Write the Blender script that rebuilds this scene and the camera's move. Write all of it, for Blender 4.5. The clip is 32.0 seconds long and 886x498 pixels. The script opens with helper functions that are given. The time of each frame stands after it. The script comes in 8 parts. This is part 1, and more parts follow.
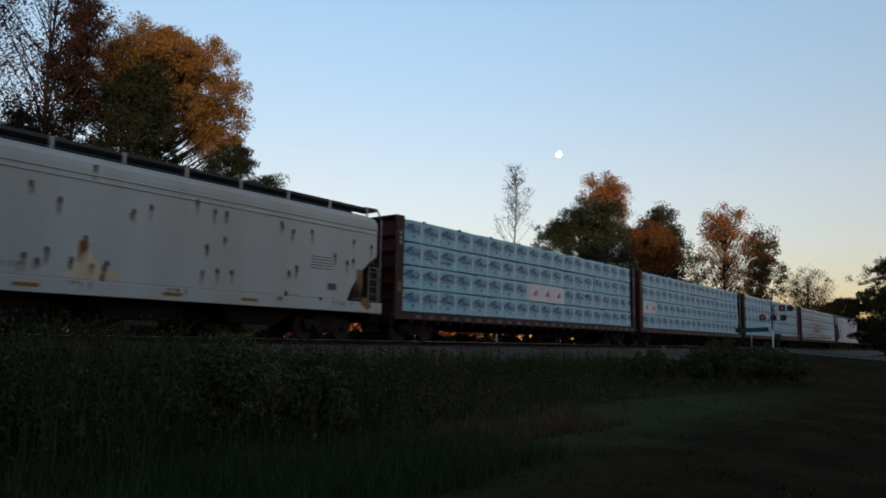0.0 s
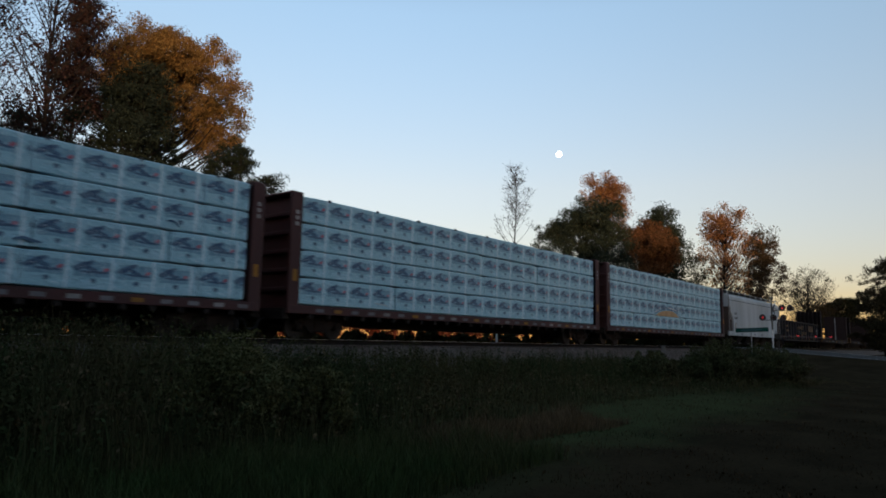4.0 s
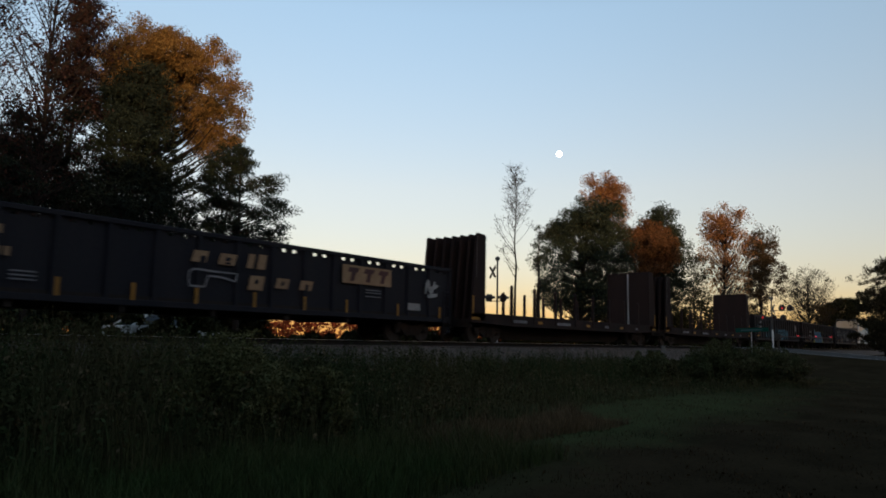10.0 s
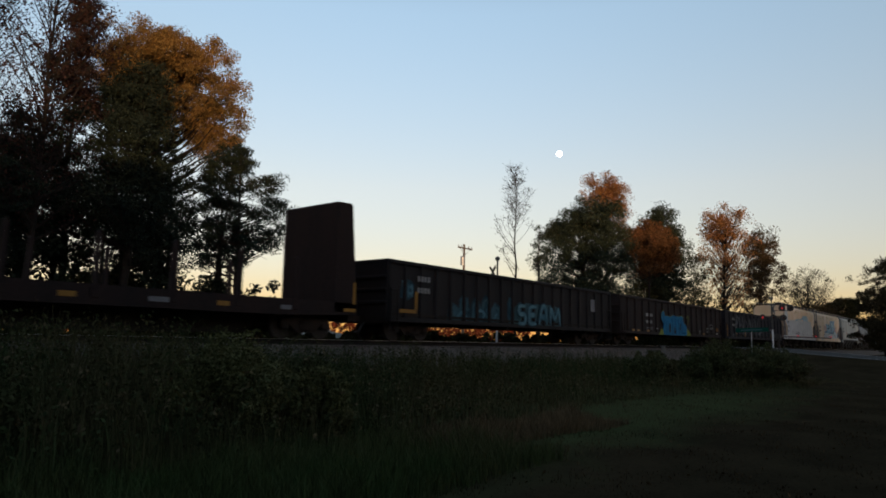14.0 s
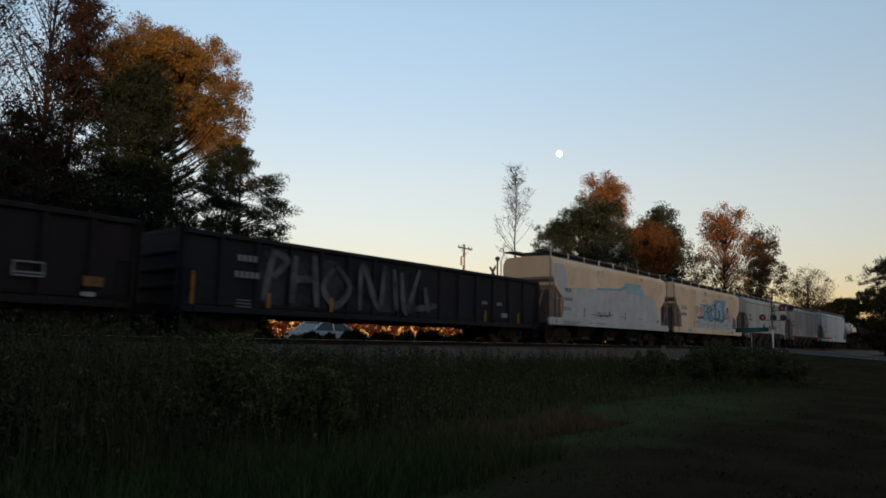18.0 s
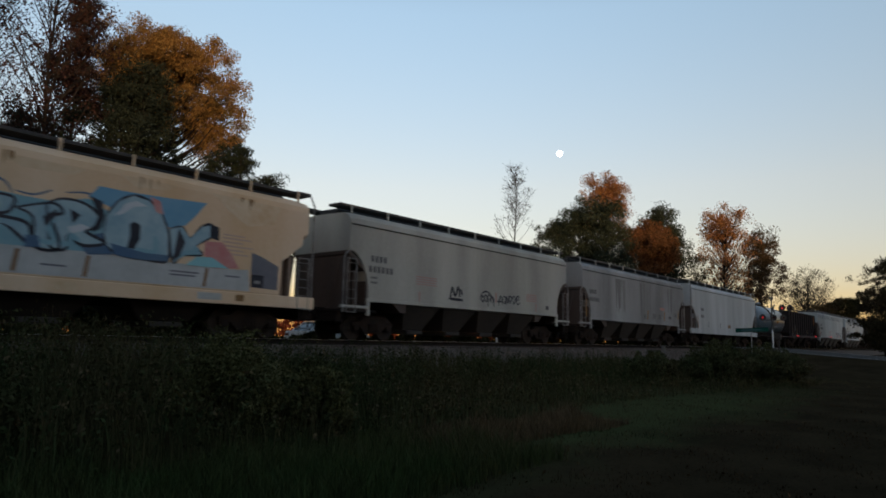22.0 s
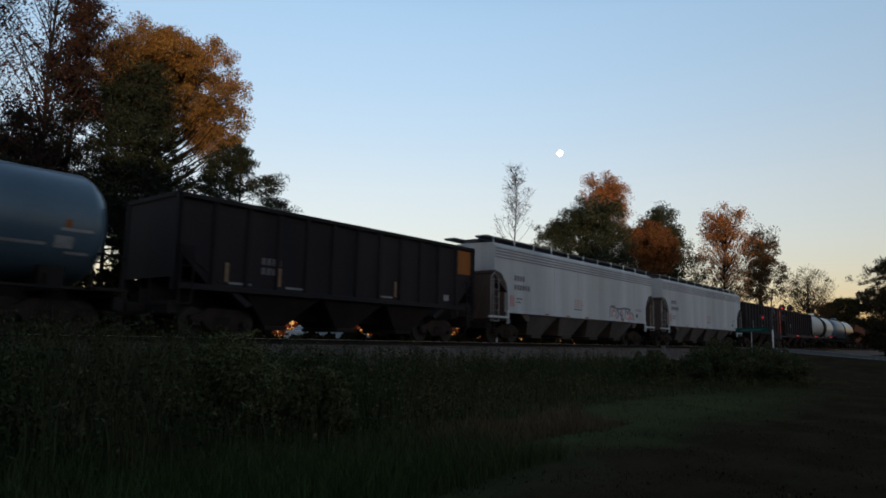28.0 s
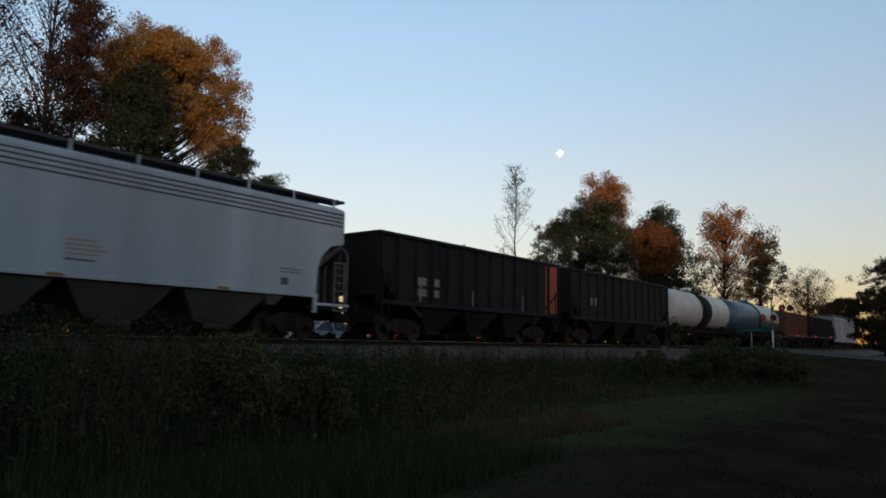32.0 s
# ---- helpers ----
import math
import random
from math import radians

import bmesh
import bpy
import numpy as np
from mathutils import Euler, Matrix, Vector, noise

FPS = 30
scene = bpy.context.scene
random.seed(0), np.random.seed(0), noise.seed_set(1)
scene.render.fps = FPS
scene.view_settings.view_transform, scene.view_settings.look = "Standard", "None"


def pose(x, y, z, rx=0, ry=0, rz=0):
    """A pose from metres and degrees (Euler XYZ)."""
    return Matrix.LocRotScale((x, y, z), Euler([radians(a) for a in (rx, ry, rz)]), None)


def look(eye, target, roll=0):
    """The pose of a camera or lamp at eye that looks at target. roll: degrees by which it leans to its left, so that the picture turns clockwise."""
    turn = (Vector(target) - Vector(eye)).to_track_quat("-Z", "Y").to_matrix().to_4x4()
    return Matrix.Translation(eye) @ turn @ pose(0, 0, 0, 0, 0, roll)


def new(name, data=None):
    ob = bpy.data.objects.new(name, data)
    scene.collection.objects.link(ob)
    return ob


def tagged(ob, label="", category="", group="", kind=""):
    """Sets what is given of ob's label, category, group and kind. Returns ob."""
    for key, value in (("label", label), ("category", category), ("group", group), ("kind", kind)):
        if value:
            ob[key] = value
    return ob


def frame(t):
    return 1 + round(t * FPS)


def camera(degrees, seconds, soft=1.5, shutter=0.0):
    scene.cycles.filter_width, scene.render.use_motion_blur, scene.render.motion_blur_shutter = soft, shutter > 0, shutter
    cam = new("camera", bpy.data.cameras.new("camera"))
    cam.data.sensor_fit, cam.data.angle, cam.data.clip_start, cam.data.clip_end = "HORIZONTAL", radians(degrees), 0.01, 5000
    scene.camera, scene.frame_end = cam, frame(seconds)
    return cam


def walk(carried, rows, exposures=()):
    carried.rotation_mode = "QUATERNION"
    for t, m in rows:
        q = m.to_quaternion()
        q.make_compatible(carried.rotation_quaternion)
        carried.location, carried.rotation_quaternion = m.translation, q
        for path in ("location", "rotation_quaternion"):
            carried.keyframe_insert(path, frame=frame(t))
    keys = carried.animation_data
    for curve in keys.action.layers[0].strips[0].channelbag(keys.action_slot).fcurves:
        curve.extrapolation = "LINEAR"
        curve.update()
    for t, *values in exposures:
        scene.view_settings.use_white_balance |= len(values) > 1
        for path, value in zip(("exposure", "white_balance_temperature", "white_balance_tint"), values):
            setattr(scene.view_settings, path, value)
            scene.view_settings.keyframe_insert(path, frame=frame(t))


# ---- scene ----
# ================= camera =================
EYE = (0.0, 0.0, 0.05)
YAW, PITCH, ROLL = radians(39.0916), radians(7.6905), 1.1617
cam = camera(66.316, 32.0, soft=1.75, shutter=0.3)
AIM = (EYE[0] + 100 * math.cos(YAW) * math.cos(PITCH), EYE[1] + 100 * math.sin(YAW) * math.cos(PITCH), EYE[2] + 100 * math.sin(PITCH))
walk(cam, [(0.0, look(EYE, AIM, ROLL)), (32.0, look(EYE, AIM, ROLL))], exposures=[(0.0, 0.72, 6270, 10), (7.5, 0.72, 6270, 10), (9.0, 0.7, 6400, 10), (11.5, 0.7, 6650, 10), (23.0, 0.7, 6680, 10), (24.5, 0.7, 6400, 10), (28.0, 0.7, 6300, 10), (32.0, 0.7, 6300, 10)])

# ================= world and sun =================
SUN_AZIMUTH, SUN_HEIGHT = radians(232.0), radians(4.0)   # from +x, anticlockwise: behind the camera
world = bpy.data.worlds.new("dusk_sky")
scene.world = world
world.use_nodes = True
wn, wl = world.node_tree.nodes, world.node_tree.links
wn.clear()
sky = wn.new("ShaderNodeTexSky")
sky.sky_type, sky.sun_disc = "NISHITA", False
sky.sun_elevation, sky.sun_rotation = SUN_HEIGHT, radians(90.0) - SUN_AZIMUTH
sky.altitude, sky.air_density, sky.dust_density, sky.ozone_density = 50.0, 1.0, 0.5, 1.5
backg, wout = wn.new("ShaderNodeBackground"), wn.new("ShaderNodeOutputWorld")
backg.inputs["Strength"].default_value = 0.346
# the dusk gradient of the whole dome, from the warm horizon to the zenith
geo_n, sepz, ramp, tint = wn.new("ShaderNodeTexCoord"), wn.new("ShaderNodeSeparateXYZ"), wn.new("ShaderNodeValToRGB"), wn.new("ShaderNodeMix")
wl.new(geo_n.outputs["Generated"], sepz.inputs[0])
wl.new(sepz.outputs[2], ramp.inputs[0])
cr = ramp.color_ramp
cr.elements[0].position, cr.elements[0].color = 0.0, (0.45, 0.33, 0.36, 1)
cr.elements[1].position, cr.elements[1].color = 1.0, (0.60, 0.58, 0.60, 1)
for at_, col_ in ((0.06, (0.47, 0.37, 0.42)), (0.22, (0.735, 0.55, 0.525)), (0.45, (0.89, 0.78, 0.76))):
    cr.elements.new(at_).color = (*col_, 1)
tint.data_type, tint.blend_type = "RGBA", "MULTIPLY"
tint.inputs["Factor"].default_value = 1.0
wl.new(sky.outputs[0], tint.inputs["A"])
wl.new(ramp.outputs[0], tint.inputs["B"])
wl.new(tint.outputs["Result"], backg.inputs[0])
wl.new(backg.outputs[0], wout.inputs[0])

sun_data = bpy.data.lights.new("sun", "SUN")
sun_data.energy, sun_data.angle, sun_data.color = 2.0, radians(0.53), (1.0, 0.66, 0.38)
sun = new("sun", sun_data)
sun_dir = Vector((math.cos(SUN_AZIMUTH) * math.cos(SUN_HEIGHT), math.sin(SUN_AZIMUTH) * math.cos(SUN_HEIGHT), math.sin(SUN_HEIGHT)))
sun.matrix_world = look(sun_dir * 200, (0, 0, 0))


# ================= materials =================
def mat(name, col, col2=None, rough=0.8, metal=0.0, big=0.6, small=9.0, streak=0.0, bump=0.15, mix=0.55, rnd=0.0, spec=0.4, island=False, grain=0.5):
    """A worn surface: two colours mixed by broad and fine noise, optional upright streaks, fine relief."""
    m = bpy.data.materials.new(name)
    m.use_nodes = True
    n, l = m.node_tree.nodes, m.node_tree.links
    b = n["Principled BSDF"]
    col2 = col2 or tuple(c * 0.7 for c in col)
    tc = n.new("ShaderNodeTexCoord")
    n1, n2 = n.new("ShaderNodeTexNoise"), n.new("ShaderNodeTexNoise")
    n1.inputs["Scale"].default_value, n1.inputs["Detail"].default_value = big, 5
    n2.inputs["Scale"].default_value, n2.inputs["Detail"].default_value = small, 6
    if streak:
        mp = n.new("ShaderNodeMapping")
        mp.inputs["Scale"].default_value = (streak, streak, 0.16)
        l.new(tc.outputs["Object"], mp.inputs[0])
        l.new(mp.outputs[0], n1.inputs["Vector"])
    else:
        l.new(tc.outputs["Object"], n1.inputs["Vector"])
    l.new(tc.outputs["Object"], n2.inputs["Vector"])
    add = n.new("ShaderNodeMath")
    add.operation = "MULTIPLY_ADD"
    l.new(n2.outputs[0], add.inputs[0])
    add.inputs[1].default_value = grain
    mix -= (0.5 - grain) * 0.5
    l.new(n1.outputs[0], add.inputs[2])
    rng = n.new("ShaderNodeMapRange")
    rng.inputs["From Min"].default_value, rng.inputs["From Max"].default_value = mix, mix + 0.4
    l.new(add.outputs[0], rng.inputs["Value"])
    mx = n.new("ShaderNodeMix")
    mx.data_type = "RGBA"
    mx.inputs["A"].default_value, mx.inputs["B"].default_value = (*col, 1), (*col2, 1)
    l.new(rng.outputs[0], mx.inputs["Factor"])
    out = mx.outputs["Result"]
    if rnd:
        hsv = n.new("ShaderNodeHueSaturation")
        if island:
            src = n.new("ShaderNodeNewGeometry").outputs["Random Per Island"]
        else:
            src = n.new("ShaderNodeObjectInfo").outputs["Random"]
        mr = n.new("ShaderNodeMapRange")
        mr.inputs["To Min"].default_value, mr.inputs["To Max"].default_value = 1 - rnd, 1 + rnd
        l.new(src, mr.inputs["Value"])
        l.new(mr.outputs[0], hsv.inputs["Value"])
        l.new(out, hsv.inputs["Color"])
        out = hsv.outputs[0]
    l.new(out, b.inputs["Base Color"])
    b.inputs["Roughness"].default_value, b.inputs["Metallic"].default_value = rough, metal
    b.inputs["Specular IOR Level"].default_value = spec
    if bump:
        bp = n.new("ShaderNodeBump")
        bp.inputs["Strength"].default_value, bp.inputs["Distance"].default_value = bump, 0.03
        l.new(n2.outputs[0], bp.inputs["Height"])
        l.new(bp.outputs[0], b.inputs["Normal"])
    return m


def glow(name, col, strength):
    m = bpy.data.materials.new(name)
    m.use_nodes = True
    b = m.node_tree.nodes["Principled BSDF"]
    b.inputs["Base Color"].default_value = (*col, 1)
    b.inputs["Emission Color"].default_value = (*col, 1)
    b.inputs["Emission Strength"].default_value = strength
    return m


def leafmat(name, col, col2, rnd=0.5):
    m = mat(name, col, col2, rough=0.85, big=0.25, small=2.0, bump=0, rnd=rnd, island=True, spec=0.0)
    b = m.node_tree.nodes["Principled BSDF"]
    return m


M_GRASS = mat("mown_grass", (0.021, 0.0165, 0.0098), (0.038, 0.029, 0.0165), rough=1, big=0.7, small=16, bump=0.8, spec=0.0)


def green_strip(m):
    """Greener turf where the lawn meets the weeds, with a ragged edge."""
    n, l = m.node_tree.nodes, m.node_tree.links
    b = n["Principled BSDF"]
    under = b.inputs["Base Color"].links[0].from_socket
    tc, ns, sp, ad, mr, mx = (n.new(k) for k in ("ShaderNodeTexCoord", "ShaderNodeTexNoise", "ShaderNodeSeparateXYZ", "ShaderNodeMath", "ShaderNodeMapRange", "ShaderNodeMix"))
    l.new(tc.outputs["Object"], ns.inputs["Vector"])
    ns.inputs["Scale"].default_value, ns.inputs["Detail"].default_value = 0.9, 6
    l.new(tc.outputs["Object"], sp.inputs[0])
    ad.operation = "MULTIPLY_ADD"
    l.new(ns.outputs[0], ad.inputs[0])
    ad.inputs[1].default_value = 3.2
    l.new(sp.outputs[1], ad.inputs[2])
    mr.inputs["From Min"].default_value, mr.inputs["From Max"].default_value = 5.6, 7.4
    l.new(ad.outputs[0], mr.inputs["Value"])
    far, mul = n.new("ShaderNodeMapRange"), n.new("ShaderNodeMath")
    far.inputs["From Min"].default_value, far.inputs["From Max"].default_value = 32.0, 20.0
    l.new(sp.outputs[0], far.inputs["Value"])
    mul.operation = "MULTIPLY"
    l.new(mr.outputs[0], mul.inputs[0])
    l.new(far.outputs[0], mul.inputs[1])
    mx.data_type = "RGBA"
    l.new(mul.outputs[0], mx.inputs["Factor"])
    l.new(under, mx.inputs["A"])
    mx.inputs["B"].default_value = (0.046, 0.055, 0.024, 1)
    l.new(mx.outputs["Result"], b.inputs["Base Color"])


green_strip(M_GRASS)
M_TUFT = leafmat("pale_dry_tufts", (0.125, 0.09, 0.05), (0.075, 0.055, 0.032))
M_LONG = leafmat("long_grass_blades", (0.036, 0.063, 0.022), (0.067, 0.064, 0.030))
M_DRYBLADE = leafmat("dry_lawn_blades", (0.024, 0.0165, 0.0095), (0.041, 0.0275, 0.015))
M_BLADE = leafmat("grass_blades", (0.0264, 0.0444, 0.0180), (0.0720, 0.0564, 0.0300))
M_WEED = leafmat("weed_leaves", (0.0288, 0.0456, 0.0192), (0.0540, 0.0504, 0.0240))
M_BUSH = leafmat("bush_leaves", (0.0456, 0.0600, 0.0264), (0.0660, 0.0600, 0.0312))
M_BUSHLIGHT = leafmat("light_bush_leaves", (0.074, 0.084, 0.034), (0.10, 0.092, 0.042))
M_CONCRETE = mat("grey_concrete", (0.17, 0.165, 0.155), (0.11, 0.105, 0.10), rough=0.95, spec=0.1)
M_STEM = mat("weed_stems", (0.05, 0.04, 0.022), rough=1, spec=0.0)
M_SEED = leafmat("seed_heads", (0.11, 0.09, 0.05), (0.07, 0.055, 0.03))
M_BALLAST = mat("ballast", (0.1500, 0.1260, 0.1056), (0.0660, 0.0576, 0.0504), spec=0.1, rough=0.95, big=3, small=22, bump=1.0, rnd=0.4, island=True)
M_BALLAST_BED = mat("ballast_bed", (0.1140, 0.0984, 0.0840), (0.0540, 0.0480, 0.0420), spec=0.1, rough=0.95, big=5, small=25, bump=1.0)
M_TIE = mat("creosoted_wood", (0.055, 0.043, 0.033), (0.10, 0.085, 0.07), rough=0.9, big=2, small=20)
M_RAIL = mat("rusty_rail", (0.02, 0.015, 0.013), (0.014, 0.012, 0.011), rough=0.9, spec=0.1)
M_RAILTOP = mat("polished_rail", (0.66, 0.66, 0.66), rough=0.42, metal=1.0, bump=0.03)
M_ASPHALT = mat("asphalt", (0.045, 0.044, 0.043), (0.07, 0.067, 0.063), spec=0.02, rough=0.95, big=0.8, small=30)
M_LINE = mat("road_paint", (0.62, 0.60, 0.52), rough=0.8)
M_BARK = mat("bark", (0.026, 0.021, 0.018), (0.015, 0.012, 0.010), rough=1, big=3, small=14, bump=0.6, spec=0.1)
M_PINE = leafmat("pine_needles", (0.015, 0.022, 0.018), (0.024, 0.029, 0.018))
M_PINEFAR = leafmat("grey_green_needles", (0.022, 0.031, 0.023), (0.034, 0.041, 0.025))
# low sun on the big pine's crown is put into this orange
M_ORANGE = leafmat("sunset_orange_needles", (0.225, 0.122, 0.036), (0.09, 0.062, 0.022))
M_RUST = leafmat("rust_leaves", (0.13, 0.058, 0.025), (0.075, 0.042, 0.02))
# brightened rust: sunset on the treetops is part of this colour
M_RUSTBRIGHT = leafmat("sunset_rust_leaves", (0.28, 0.12, 0.042), (0.15, 0.075, 0.03))
M_REDBROWN = leafmat("redbrown_leaves", (0.046, 0.023, 0.02), (0.028, 0.018, 0.014))
M_BROWN = leafmat("brown_leaves", (0.066, 0.042, 0.021), (0.045, 0.033, 0.018))
M_OLIVE = leafmat("olive_leaves", (0.020, 0.024, 0.011), (0.034, 0.029, 0.013))
M_BROWNOLIVE = leafmat("brown_olive_leaves", (0.030, 0.028, 0.016), (0.045, 0.034, 0.018))
M_FIELD = leafmat("dry_field_brush", (0.105, 0.028, 0.015), (0.06, 0.02, 0.012))
M_WOODPOLE = mat("weathered_pole", (0.16, 0.125, 0.10), (0.09, 0.07, 0.055), rough=0.95, streak=2)
M_GALV = mat("galvanised_steel", (0.42, 0.43, 0.44), (0.30, 0.30, 0.30), rough=0.5, metal=0.6)
M_WHITEPAINT = mat("white_paint", (0.72, 0.72, 0.70), (0.5, 0.49, 0.46), rough=0.6)
M_BLACK = mat("black_paint", (0.018, 0.018, 0.019), (0.03, 0.03, 0.03), rough=0.6)
M_GREENSIGN = mat("green_sign", (0.006, 0.052, 0.040), (0.005, 0.04, 0.03), spec=0.03, rough=0.8, bump=0.02)
M_REDLAMP = glow("red_lamp", (1.0, 0.05, 0.06), 0.26)
M_DARKLENS = mat("unlit_lens", (0.09, 0.01, 0.01), rough=0.2, bump=0)
M_MOON = glow("moonlit_rock", (1.0, 0.99, 0.96), 2.2)

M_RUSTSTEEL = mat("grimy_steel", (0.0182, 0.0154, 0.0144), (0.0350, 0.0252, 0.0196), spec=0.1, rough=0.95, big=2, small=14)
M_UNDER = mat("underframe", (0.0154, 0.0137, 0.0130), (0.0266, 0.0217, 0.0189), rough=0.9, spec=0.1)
M_WHEEL = mat("wheel_steel", (0.05, 0.043, 0.038), (0.028, 0.023, 0.02), rough=0.8, metal=0.0, spec=0.15)
M_HOPGREY = mat("grey_hopper_paint", (0.4410, 0.4620, 0.4515), (0.3570, 0.3675, 0.3570), rough=0.65, streak=1.2, grain=0.18, spec=0.15, bump=0.05)
M_HOPWHITE = mat("white_hopper_paint", (0.4410, 0.4883, 0.5040), (0.3045, 0.3360, 0.3413), rough=0.6, streak=1.2, grain=0.18, spec=0.15, bump=0.02)
M_HOPBEIGE = mat("beige_hopper_paint", (0.715, 0.575, 0.430), (0.575, 0.408, 0.250), rough=0.7, streak=0.8, grain=0.18, spec=0.15, bump=0.05)
M_HOPDIRTY = mat("dirty_cream_paint", (0.4357, 0.4462, 0.4043), (0.2730, 0.2783, 0.2520), rough=0.75, streak=0.9, grain=0.18, spec=0.15, bump=0.02)
M_HOPGRIME = mat("grimy_grey_paint", (0.3308, 0.3465, 0.3465), (0.1785, 0.1837, 0.1837), rough=0.75, streak=0.7, grain=0.18, spec=0.15, bump=0.02)
M_HOPOLD = mat("stained_grey_paint", (0.4725, 0.4987, 0.4830), (0.4095, 0.3938, 0.3465), rough=0.7, streak=1.0, grain=0.18, spec=0.15, bump=0.05)
# brown steel, darkened by the shade inside the hopper ends
M_ENDSHADE = mat("shaded_brown_end_steel", (0.050, 0.038, 0.033), (0.075, 0.055, 0.045), rough=0.8, streak=1.0)
M_ENDBROWN = mat("rusty_beige_end_paint", (0.15, 0.115, 0.09), (0.24, 0.18, 0.14), rough=0.8, streak=1.0)
M_SPRAYNAVY = mat("navy_spray_paint", (0.004, 0.035, 0.10), (0.005, 0.028, 0.08), bump=0, spec=0.04)
M_SPRAYFAINT = mat("thin_grey_spray_paint", (0.12, 0.12, 0.125), (0.045, 0.045, 0.05), big=1.2, small=5, bump=0, spec=0.04)
M_SPRAYDARK = mat("slate_blue_spray_paint", (0.07, 0.13, 0.22), (0.11, 0.17, 0.24), rough=0.6, bump=0, spec=0.04)
M_SLATE = mat("dark_slate_patch_paint", (0.13, 0.14, 0.165), (0.18, 0.18, 0.2), rough=0.7, bump=0.03, spec=0.04)
M_RUSTBLOOM = mat("faint_rust_bloom", (0.64, 0.53, 0.385), (0.55, 0.39, 0.235), rough=0.8, big=1.2, small=5, bump=0, mix=0.6, spec=0.04)
M_LADDER = mat("dirty_ladder_paint", (0.24, 0.235, 0.225), (0.12, 0.115, 0.11), rough=0.8, big=2, spec=0.1)
M_GRATING = mat("walkway_grating", (0.03, 0.03, 0.031), (0.055, 0.052, 0.05), rough=0.7, metal=0.2)
M_LUMRED = mat("oxide_red_paint", (0.062, 0.018, 0.018), (0.04, 0.015, 0.014), rough=0.7, streak=1.0)
M_GONBLACK = mat("black_gondola_paint", (0.0112, 0.0105, 0.0119), (0.0196, 0.0168, 0.0168), rough=0.65, streak=1.2, spec=0.12)
M_GONBROWN = mat("dark_brown_paint", (0.0154, 0.0119, 0.0119), (0.0238, 0.0168, 0.0161), rough=0.7, streak=1.2, spec=0.12)
M_GONNAVY = mat("dark_blue_black_paint", (0.0098, 0.0105, 0.0154), (0.0168, 0.0161, 0.0196), rough=0.65, streak=1.2, spec=0.12)
M_COAL = mat("coal_hopper_paint", (0.0126, 0.0115, 0.0140), (0.0224, 0.0189, 0.0196), rough=0.7, streak=1.4, spec=0.12)
M_FLATBROWN = mat("flatcar_brown_paint", (0.029, 0.0185, 0.0165), (0.0170, 0.0135, 0.0130), rough=0.85, streak=1.0, spec=0.08)
M_TANKBLUE = mat("blue_grey_tank_paint", (0.075, 0.115, 0.15), (0.055, 0.09, 0.12), rough=0.28, bump=0.03, big=0.5)
M_TANKWHITE = mat("white_tank_paint", (0.58, 0.56, 0.52), (0.46, 0.43, 0.38), rough=0.5, bump=0.03)
M_YELLOW = mat("yellow_reflector", (0.31, 0.155, 0.03), (0.2, 0.11, 0.035), rough=0.5, spec=0.04)
M_ORANGEPAINT = mat("orange_patch_paint", (0.25, 0.1, 0.03), (0.17, 0.07, 0.025), rough=0.7, streak=1.5, spec=0.04)
M_REDPATCH = mat("red_patch_paint", (0.40, 0.10, 0.06), (0.28, 0.08, 0.05), rough=0.7, streak=1.5, spec=0.04)
M_DECAL_W = mat("white_stencil", (0.3, 0.3, 0.295), (0.15, 0.15, 0.15), rough=0.7, bump=0, spec=0.04)
M_DECAL_D = mat("dark_stencil", (0.08, 0.08, 0.085), (0.15, 0.15, 0.15), rough=0.7, bump=0, spec=0.04)
M_DECAL_R = mat("red_stencil", (0.37, 0.20, 0.18), (0.39, 0.29, 0.27), rough=0.7, bump=0, spec=0.04)
M_DECAL_Y = mat("cream_stencil", (0.27, 0.185, 0.11), (0.17, 0.11, 0.07), rough=0.7, bump=0, spec=0.04)
M_SPRAYBLUE = mat("blue_spray_paint", (0.003, 0.125, 0.26), (0.004, 0.09, 0.19), rough=0.5, big=1.4, small=6, bump=0, spec=0.04)
M_SPRAYPALE = mat("pale_spray_paint", (0.33, 0.45, 0.49), (0.22, 0.35, 0.42), rough=0.6, big=1.4, small=6, bump=0, spec=0.04)
M_SPRAYTEAL = mat("teal_spray_paint", (0.028, 0.085, 0.105), (0.045, 0.075, 0.085), rough=0.6, bump=0, spec=0.04)
M_SPRAYTEALPALE = mat("faded_teal_spray_paint", (0.17, 0.34, 0.42), (0.22, 0.37, 0.42), rough=0.6, big=1.4, small=6, bump=0, spec=0.04)
M_SPRAYPINK = mat("pink_spray_paint", (0.48, 0.19, 0.19), (0.50, 0.33, 0.30), rough=0.6, bump=0, spec=0.04)
M_PINKPALE = mat("faded_pink_stencil", (0.46, 0.33, 0.28), (0.47, 0.38, 0.31), rough=0.7, bump=0, spec=0.04)
M_SPRAYCYAN = mat("cyan_spray_paint", (0.22, 0.48, 0.53), (0.27, 0.50, 0.54), rough=0.6, bump=0, spec=0.04)
M_SPRAYBLUEMID = mat("mid_blue_spray_paint", (0.13, 0.30, 0.44), (0.17, 0.33, 0.45), rough=0.6, big=1.4, small=6, bump=0, spec=0.04)
M_REDPRINT = mat("red_print_ink", (0.50, 0.10, 0.12), (0.45, 0.18, 0.2), rough=0.5, bump=0)
M_SPRAYYEL = mat("lime_spray_paint", (0.19, 0.22, 0.045), (0.14, 0.16, 0.04), rough=0.6, bump=0, spec=0.04)
